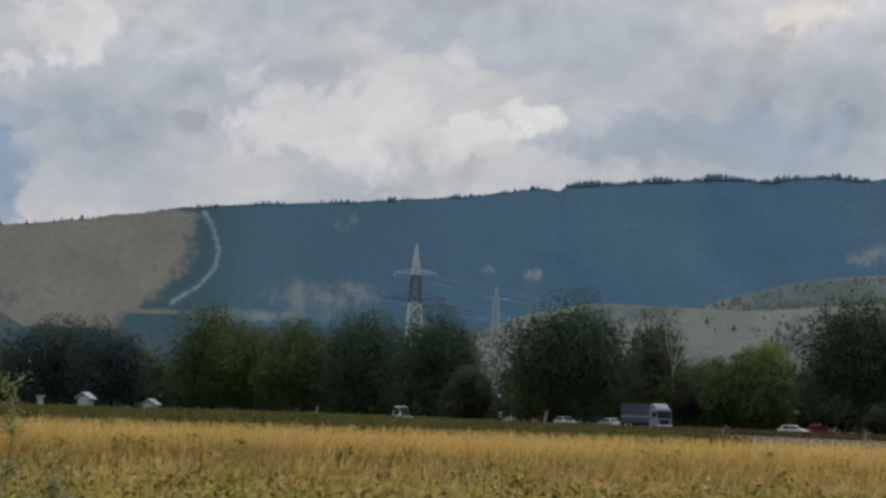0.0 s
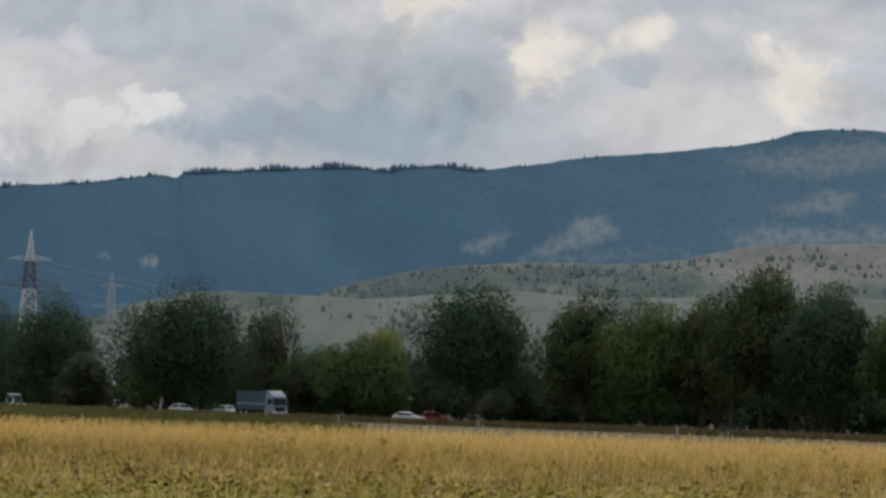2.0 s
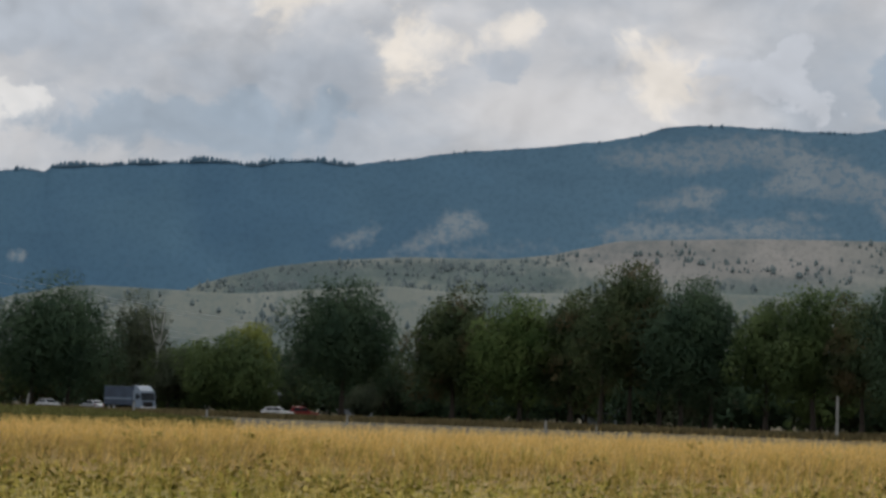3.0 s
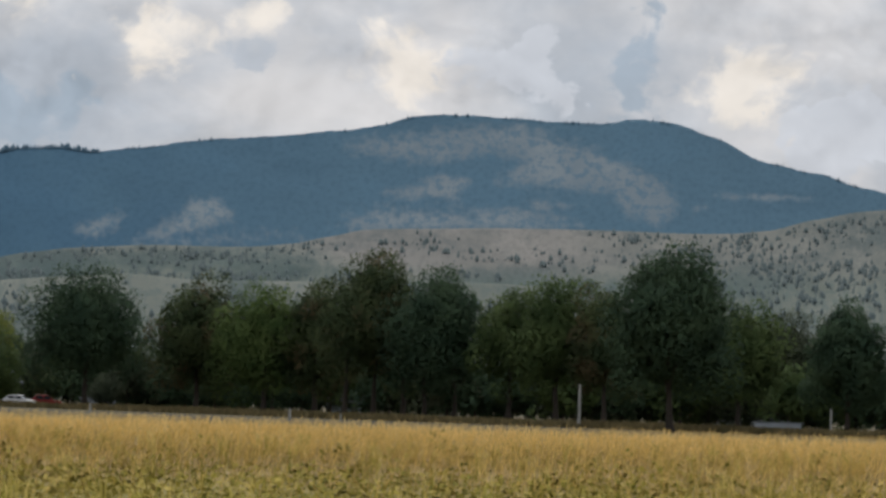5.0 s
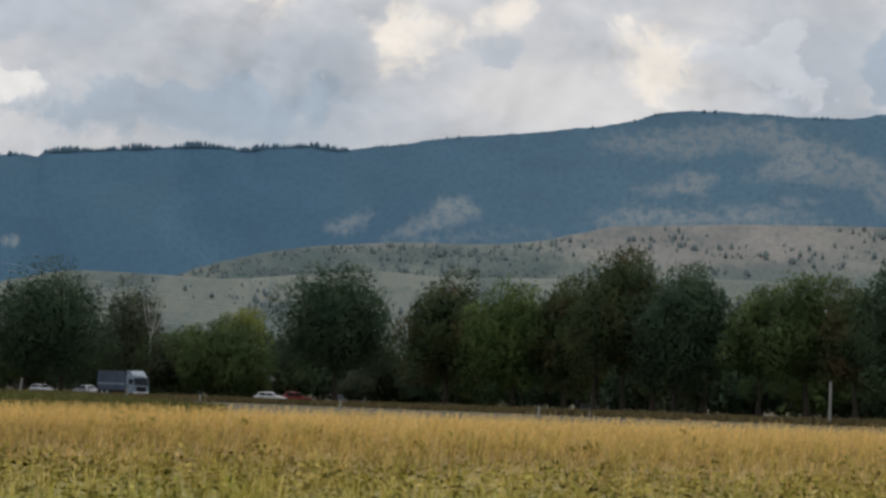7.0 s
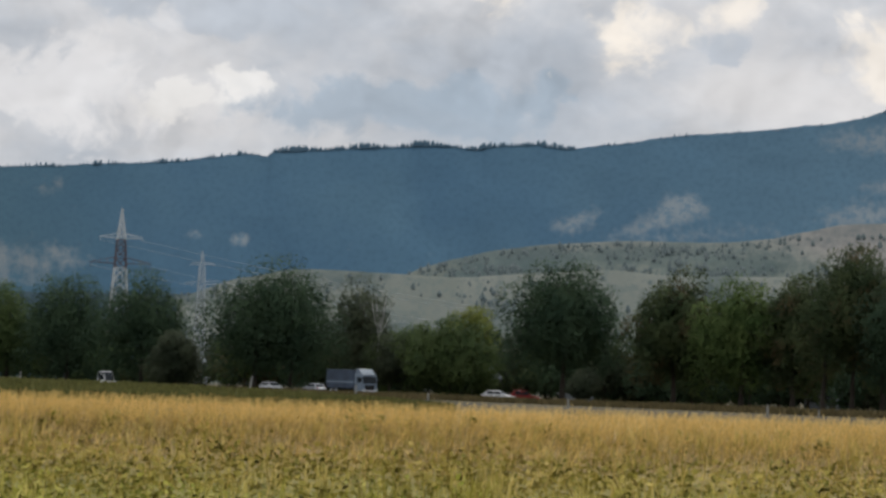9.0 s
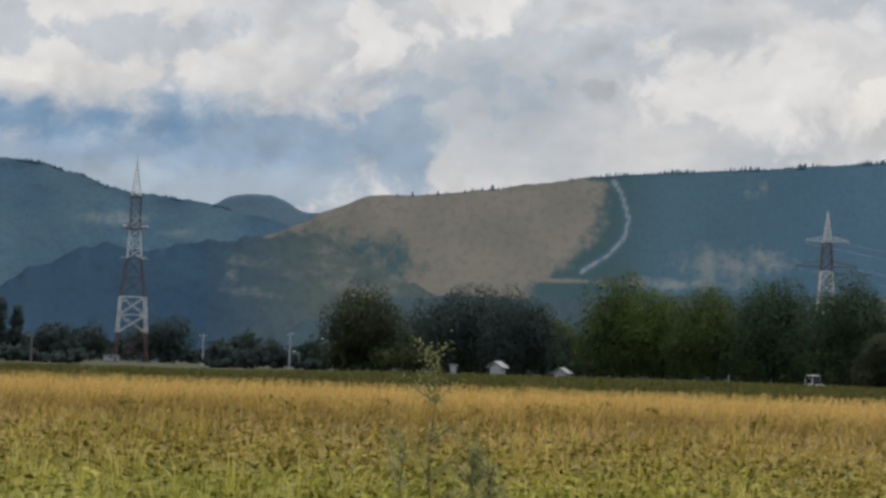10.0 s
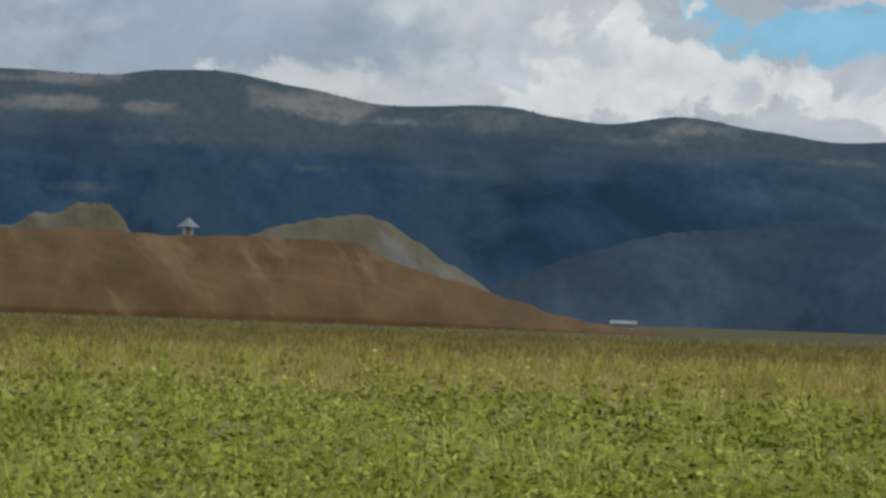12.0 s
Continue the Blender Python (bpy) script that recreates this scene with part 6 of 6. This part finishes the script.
ridge("gravel_heap", [(-82.0, 0.9), (-81.5, 1.38), (-80.84, 1.62), (-80.2, 1.79), (-79.6, 1.87), (-79.2, 1.88), (-78.77, 1.72), (-78.2, 1.38), (-77.66, 1.0), (-77.2, 0.78), (-76.6, 0.35), (-75.9, -0.3)],
      490, 520, gravel, "pale grey gravel heap behind the bank", step=0.05, rows=30, power=0.7, gully=0.16, fuzz=0.3, seed=31, category="heap")
ridge("gravel_heap", [(-87.4, 0.9), (-86.9, 1.3), (-86.03, 1.47), (-85.6, 1.66), (-85.18, 1.7), (-84.7, 1.87), (-84.2, 1.9), (-83.98, 1.72), (-83.7, 1.38), (-83.2, 0.9)],
      490, 520, gravel, "pale sandy heap on the bank", step=0.05, rows=30, power=0.7, gully=0.2, fuzz=0.7, seed=33, category="heap")
hut = holder("hut", at(-82.65, 470, 12.6), 82, "small pale hut with a pyramid roof on the bank", "hut")
part("wall", box(bmesh.new(), 0, 0, -0.8, 1.7, 1.7, 2.4), plaster, hut)
part("roof", lathe(bmesh.new(), [(1.75, 1.5), (1.8, 1.62), (0.25, 2.9), (0.1, 3.0)], 4), roof_grey, hut)
part("door", box(bmesh.new(), 0, -0.88, 0, 0.7, 0.08, 1.4), wood_pole, hut)

# ---------------------------------------------------------------- the road behind the trees
asphalt = plain("worn_asphalt", (0.05, 0.05, 0.052), 0.9, grain=2)
ROAD_DIR = (at(6.4, 385) - at(3.3, 420)).normalized()
ROAD_MID = at(3.3, 420)


def road_point(along, across=0.0, z=0.0):
    side = Vector((ROAD_DIR.y, -ROAD_DIR.x, 0))
    return ROAD_MID + ROAD_DIR * along + side * across + Vector((0, 0, z))


def slab(name, a, b, c0, c1, z, mat, label, category):
    bm = bmesh.new()
    lo = [bm.verts.new(road_point(p, q, -0.05)) for p, q in ((a, c0), (b, c0), (b, c1), (a, c1))]
    hi = [bm.verts.new(road_point(p, q, z)) for p, q in ((a, c0), (b, c0), (b, c1), (a, c1))]
    bm.faces.new(hi), bm.faces.new(lo[::-1])
    for i in range(4):
        bm.faces.new((lo[i], lo[(i + 1) % 4], hi[(i + 1) % 4], hi[i]))
    bmesh.ops.recalc_face_normals(bm, faces=bm.faces[:])
    me = bpy.data.meshes.new(name)
    bm.to_mesh(me), bm.free()
    thing(name, me, mat, label, category, kind="structure")


slab("road", -170, 260, -3.4, 3.4, 0.12, asphalt, "worn asphalt country road behind the trees", "road")


def verge(count, seed):
    """Rough dry grass along the near side of the road."""
    rng = np.random.RandomState(seed)
    u, v = rng.uniform(-200, 255, count), 3.7 + 9 * rng.rand(count) ** 1.5
    side = np.array((ROAD_DIR.y, -ROAD_DIR.x))
    xy = np.array(ROAD_MID)[:2] + u[:, None] * np.array(ROAD_DIR)[:2] + v[:, None] * side
    h = (0.72 + 0.16 * wobble(u * 0.05, v * 0.1, 91, 3)) * rng.uniform(0.6, 1.2, count)
    w = rng.uniform(0.04, 0.13, count)
    ends = rng.normal(0, 0.16, (count, 2))
    flat = np.stack([w, 0.3 * w], 1)
    z = np.zeros((count, 1))
    co = np.stack([np.concatenate([xy - flat, z], 1), np.concatenate([xy + flat, z], 1), np.concatenate([xy + ends, h[:, None]], 1)], 1).reshape(-1, 3)
    tone = np.repeat(np.clip(rng.normal(0.45, 0.2, count), 0, 1), 3)
    return lift(mesh_from_arrays("verge_grass", co, facing(co, np.arange(count)[:, None] * 3 + [0, 1, 2]), tone), 3, rng, 0.3)


thing("verge_grass", verge(60000, 93), toned("verge_grass", (0.07, 0.062, 0.025), (0.115, 0.092, 0.042), (0.2, 0.155, 0.075)), "dull brown verge grass along the road", "grass", kind="stuff")

# ---------------------------------------------------------------- vehicles
car_white = plain("white_car_paint", (0.7, 0.71, 0.72), 0.3, grain=0.5, vary=0.05)
car_silver = plain("silver_car_paint", (0.42, 0.44, 0.46), 0.3, 0.5, grain=0.5, vary=0.08)
car_red = plain("dark_red_car_paint", (0.26, 0.03, 0.03), 0.35, grain=0.5, vary=0.1)
cab_blue = plain("blue_grey_cab_paint", (0.2, 0.25, 0.31), 0.35, grain=0.5, vary=0.1)
box_dark = plain("dark_blue_box_paint", (0.055, 0.075, 0.11), 0.5, grain=0.5)
lamp_glass = plain("pale_lamp_glass", (0.7, 0.72, 0.72), 0.1)


def profile_body(points, half, bev):
    """A body from its side outline, with rounded edges."""
    bm = bmesh.new()
    l = [bm.verts.new((x, -half, z)) for x, z in points]
    r = [bm.verts.new((x, half, z)) for x, z in points]
    bm.faces.new(l), bm.faces.new(r[::-1])
    n = len(points)
    for i in range(n):
        bm.faces.new((l[(i + 1) % n], l[i], r[i], r[(i + 1) % n]))
    bmesh.ops.recalc_face_normals(bm, faces=bm.faces[:])
    bmesh.ops.bevel(bm, geom=bm.edges[:], offset=bev, segments=2, affect="EDGES", profile=0.6)
    return bm


def wheel(root, x, y, r):
    m = Matrix.Translation((x, y, r)) @ Matrix.Rotation(radians(90), 4, "X")
    bm = lathe(bmesh.new(), [(r * 0.6, -0.11), (r * 0.95, -0.1), (r, -0.06), (r, 0.06), (r * 0.95, 0.1), (r * 0.6, 0.11)], 18)
    bm.transform(m)
    tyre = part("wheel", bm, rubber, root)
    bm = lathe(bmesh.new(), [(r * 0.62, -0.125), (r * 0.5, -0.135), (r * 0.5, 0.135), (r * 0.62, 0.125)], 14)
    bm.transform(m)
    part("rim", bm, steel_grey, tyre)


def car(loc, turn, mat, label, name="car", tall=1.46):
    k = tall / 1.46
    root = holder(name, loc, turn, label, "car", "cars on the road")
    part("body", profile_body([(-2.05, 0.28), (2.05, 0.28), (2.12, 0.55), (2.02, 0.78), (1.0, 0.93), (-1.75, 0.98), (-2.08, 0.9), (-2.12, 0.5)], 0.84, 0.06), mat, root)
    part("cabin", profile_body([(1.0, 0.9), (0.25, tall - 0.06), (-0.2, tall), (-1.35, tall - 0.05), (-1.85, 0.95)], 0.74, 0.07), mat, root)
    part("windscreen", profile_body([(1.02, 0.94), (0.34, tall - 0.12), (0.26, tall - 0.12), (0.94, 0.94)], 0.66, 0.01), glass, root)
    part("rear_window", profile_body([(-1.89, 1.0), (-1.45, tall - 0.13), (-1.39, tall - 0.13), (-1.83, 1.0)], 0.62, 0.01), glass, root)
    for y in (-0.755, 0.755):
        for a, b in ((-1.4, -0.45), (-0.38, 0.5)):
            part("side_window", profile_body([(a, 0.99), (b + 0.12, 0.99), (b - 0.08, tall - 0.15), (a + 0.1, tall - 0.15)], 0.012, 0.004), glass, root).location = (0, y, 0)
        for x in (-1.28, 1.3):
            wheel(root, x, y * 1.04, 0.31 * k)
        part("headlight", box(bmesh.new(), 2.07, y * 0.8, 0.62, 0.08, 0.32, 0.14, 0.02), lamp_glass, root)
        part("tail_light", box(bmesh.new(), -2.09, y * 0.85, 0.72, 0.06, 0.22, 0.18, 0.02), car_red, root)
        part("mirror", box(bmesh.new(), 0.75, y * 1.22, 0.95, 0.12, 0.16, 0.12, 0.03), mat, root)
    part("bumper", box(bmesh.new(), 2.1, 0, 0.3, 0.14, 1.6, 0.24, 0.05), rubber, root)
    return root


road_turn = math.degrees(math.atan2(ROAD_DIR.y, ROAD_DIR.x))
car(at(6.85, 392, 0.0), road_turn + 40, car_white, "white hatchback driving on the country road")
car(road_point(-9.5, 1.6, 0.12), road_turn, car_white, "white car following on the road under the trees")
car(road_point(-2.5, -1.4, 0.12), road_turn + 180, car_silver, "silver car driving away under the trees")
car(at(7.35, 396, 0.0), road_turn + 60, car_red, "dark red car half hidden behind the grass", tall=1.6)
car(at(-0.68, 445, 0.0), road_turn, car_white, "white van top showing over the crop", name="van", tall=2.3)
for i, (az, d, mat, lab) in enumerate([(20.55, 395, car_silver, "silver car parked behind the trees"), (20.95, 397, car_white, "white car parked behind the trees"), (21.35, 400, car_silver, "pale car parked beside a wall")]):
    car(at(az, d), -15 + 8 * i, mat, lab)


def truck(loc, turn):
    """A lorry: cab with its windscreen, deflector and lights, and a long box behind it."""
    root = holder("truck", loc, turn, "blue-grey lorry with a dark box body on the road", "truck")
    part("cab", profile_body([(2.2, 0.55), (4.25, 0.55), (4.3, 1.5), (4.05, 2.9), (2.2, 3.0)], 1.2, 0.08), cab_blue, root)
    part("windscreen", profile_body([(4.32, 1.65), (4.12, 2.65), (4.05, 2.65), (4.24, 1.65)], 1.05, 0.01), glass, root)
    part("deflector", profile_body([(2.3, 2.98), (3.9, 2.95), (3.0, 3.6), (2.3, 3.62)], 1.1, 0.06), cab_blue, root)
    part("box_body", box(bmesh.new(), -1.6, 0, 0.95, 7.4, 2.45, 2.55, 0.05), box_dark, root)
    part("stripe", box(bmesh.new(), -1.6, 0, 1.7, 7.3, 2.47, 0.22, 0.01), cab_blue, root)
    part("chassis", box(bmesh.new(), -0.8, 0, 0.55, 9.2, 1.0, 0.3, 0.03), rubber, root)
    part("grille", box(bmesh.new(), 4.3, 0, 0.75, 0.08, 1.5, 0.7, 0.02), rubber, root)
    part("bumper", box(bmesh.new(), 4.3, 0, 0.35, 0.25, 2.4, 0.4, 0.06), car_white, root)
    for y in (-1.05, 1.05):
        part("headlight", box(bmesh.new(), 4.42, y * 0.85, 0.62, 0.08, 0.4, 0.22, 0.03), lamp_glass, root)
        part("mirror", box(bmesh.new(), 4.15, y * 1.25, 1.9, 0.14, 0.2, 0.5, 0.03), rubber, root)
        part("side_window", box(bmesh.new(), 3.4, y * 1.148, 1.75, 0.85, 0.02, 0.75, 0.005), glass, root)
        for x in (3.3, -2.6, -4.0):
            wheel(root, x, y, 0.5)


truck(road_point(13, 1.4, 0.12), road_turn)

# ---------------------------------------------------------------- roadside things
post_white = plain("limewashed_post", (0.3, 0.3, 0.28), 0.9, grain=6)


def post(az, dist, h, r, label, lean=0.0):
    root = holder("marker_post", at(az, dist), -az, label, "post", "marker posts by the road")
    part("shaft", rod(bmesh.new(), (0, 0, -0.1), (lean, 0, h), r, r * 0.85, 8), post_white, root)
    part("cap", lathe(bmesh.new(), [(r * 0.95, h - 0.05), (r, h), (r * 0.4, h + 0.1)], 8), rubber, root).location = (lean, 0, 0)


post(-2.32, 425, 1.9, 0.14, "white post behind the crop")
post(8.2, 300, 1.0, 0.1, "short white marker post at the meadow's edge")
post(12.02, 270, 1.1, 0.11, "white marker post at the meadow's edge")
post(13.0, 300, 0.8, 0.09, "low white marker post in the grass")
post(4.1, 370, 1.6, 0.12, "white post beneath the big tree")
post(2.05, 380, 2.3, 0.13, "pale leaning post beneath the big tree", 0.35)
post(5.5, 340, 1.0, 0.1, "small white post by the yellow tree")

pole = holder("concrete_pole", at(17.59, 288), 0, "pale concrete pole among the tree trunks", "pole")
part("shaft", rod(bmesh.new(), (0, 0, -0.2), (0, 0, 4.2), 0.17, 0.12, 8), post_white, pole)
part("base", box(bmesh.new(), 0, 0, -0.05, 0.5, 0.5, 0.5, 0.04), concrete, pole)
post(22.4, 300, 2.6, 0.12, "grey post at the end of the row")

house("gable_house", 6.58, 462, 2.6, 5, 3.3, 2.0, concrete, roof_grey, "pale gabled house half hidden behind a tree", cols=2, turn=70)
house("pale_garage", 8.35, 430, 5.0, 4, 1.2, 0.15, concrete, roof_grey, "low pale wall seen beneath the dark tree", cols=0, flat=True, category="garage")
house("white_shed", -6.76, 470, 1.5, 2.0, 1.9, 0.9, plaster, roof_grey, "small white shed behind the crop", turn=62, cols=0, category="shed")
house("white_shed", -5.52, 470, 1.8, 2.0, 1.3, 0.8, plaster, roof_grey, "low white shed behind the crop", turn=70, cols=0, category="shed")
house("white_shed", -7.62, 470, 0.9, 1.0, 1.9, 0.3, plaster, roof_grey, "narrow white hut behind the crop", cols=0, flat=True, category="shed")
house("low_wall", 21.4, 355, 5.5, 0.5, 0.9, 0.12, plaster, concrete, "low pale garden wall behind the trees", cols=0, flat=True, category="wall")
house("roadside_house", 13.05, 420, 5.0, 5, 1.9, 0.9, plaster, roof_grey, "pale low house behind the tree trunks", cols=2)

# a leaning birch with bare white limbs
birch_bark = plain("birch_bark", (0.42, 0.42, 0.39), 0.8, grain=5)
birch = holder("birch", at(4.49, 446), -4.5, "thin birch with bare pale forked limbs", "tree")
bm = bmesh.new()
rod(bm, (0, 0, 0), (0.2, 0, 9.2), 0.22, 0.17, 8)
for dx, dz, r in ((-1.3, 5.0, 0.13), (0.9, 6.0, 0.14), (0.1, 4.2, 0.1), (1.7, 3.6, 0.08), (-0.7, 6.2, 0.09)):
    mid = (0.2 + dx * 0.55, 0.1, 9.2 + dz * 0.45)
    rod(bm, (0.2, 0, 9.0), mid, r, r * 0.8, 6), rod(bm, mid, (0.2 + dx, 0.2, 9.2 + dz), r * 0.8, r * 0.25, 6)
part("trunk", bm, birch_bark, birch)
rng = np.random.RandomState(5)
me, _, _ = crown_mesh("crown", rng, 15.5, 2.6, 6.0, 700, 0.22, 16)
me.materials.append(LEAVES["dull"])
piece("crown", me, birch)

# ---------------------------------------------------------------- tall weeds in the meadow
stem_mat = plain("weed_stem", (0.13, 0.12, 0.06), 0.8, grain=20)
bloom_mat = leafy("pale_weed_leaves", (0.3, 0.32, 0.13), (0.62, 0.62, 0.36), share=0.5)


def tall_weed(az, dist, h, seed, label, bushy=1.0):
    """A tall branched weed: stem, side shoots and small leaves up to the tip."""
    rng = np.random.RandomState(seed)
    root = holder("tall_weed", at(az, dist), -az, label, "weed", "tall weeds in the meadow")
    bm, tips = bmesh.new(), []
    p = Vector((0, 0, 0))
    for i in range(7):
        q = Vector((rng.uniform(-0.03, 0.03), rng.uniform(-0.03, 0.03), h * (i + 1) / 7))
        rod(bm, p, q, 0.011 * (1 - i / 8), 0.011 * (1 - (i + 1) / 8), 6)
        p = q
        if i:
            for _ in range(int(3 * bushy) + 1):
                a, l = rng.uniform(0, 2 * math.pi), h * rng.uniform(0.08, 0.24) * (1.2 - 0.8 * i / 7)
                t = q + Vector((math.cos(a) * l, math.sin(a) * l, l * rng.uniform(0.5, 1.1)))
                rod(bm, q, t, 0.0035, 0.0015, 5)
                tips.append((q, t))
    part("stem", bm, stem_mat, root)
    n = int(950 * bushy)
    pick = rng.choice(len(tips), n)
    f = rng.rand(n)
    c = np.array([tips[i][0].lerp(tips[i][1], k) for i, k in zip(pick, f)]) + rng.normal(0, 0.03, (n, 3))
    c[: n // 8] = np.stack([rng.normal(0, 0.02, n // 8), rng.normal(0, 0.02, n // 8), rng.uniform(h * 0.86, h * 1.02, n // 8)], 1)
    u, w = rng.normal(0, 1, (2, n, 3))
    u /= np.linalg.norm(u, axis=1)[:, None]
    w = np.cross(u, w)
    w /= np.linalg.norm(w, axis=1)[:, None]
    s = rng.uniform(0.007, 0.02, n)[:, None]
    co = np.stack([c - u * s, c + w * s * 0.45, c + u * s, c - w * s * 0.45], 1)
    co = co.reshape(-1, 3)
    me = mesh_from_arrays("foliage", co, facing(co, np.arange(n)[:, None] * 4 + [0, 1, 2, 3], (0, -20, 1.7)))
    lift(me, 4, rng, 0.5)
    me.materials.append(bloom_mat)
    piece("foliage", me, root)


tall_weed(-7.95, 19.0, 1.72, 1, "tall pale branched weed with small flower heads", 1.0)
tall_weed(-8.55, 21.0, 1.2, 12, "slender pale green weed in the meadow", 0.6)
tall_weed(-7.15, 19.5, 1.12, 13, "bushy pale green weed in the meadow", 1.7)
tall_weed(-6.85, 20.0, 1.0, 14, "bushy pale green weed in the meadow", 1.5)
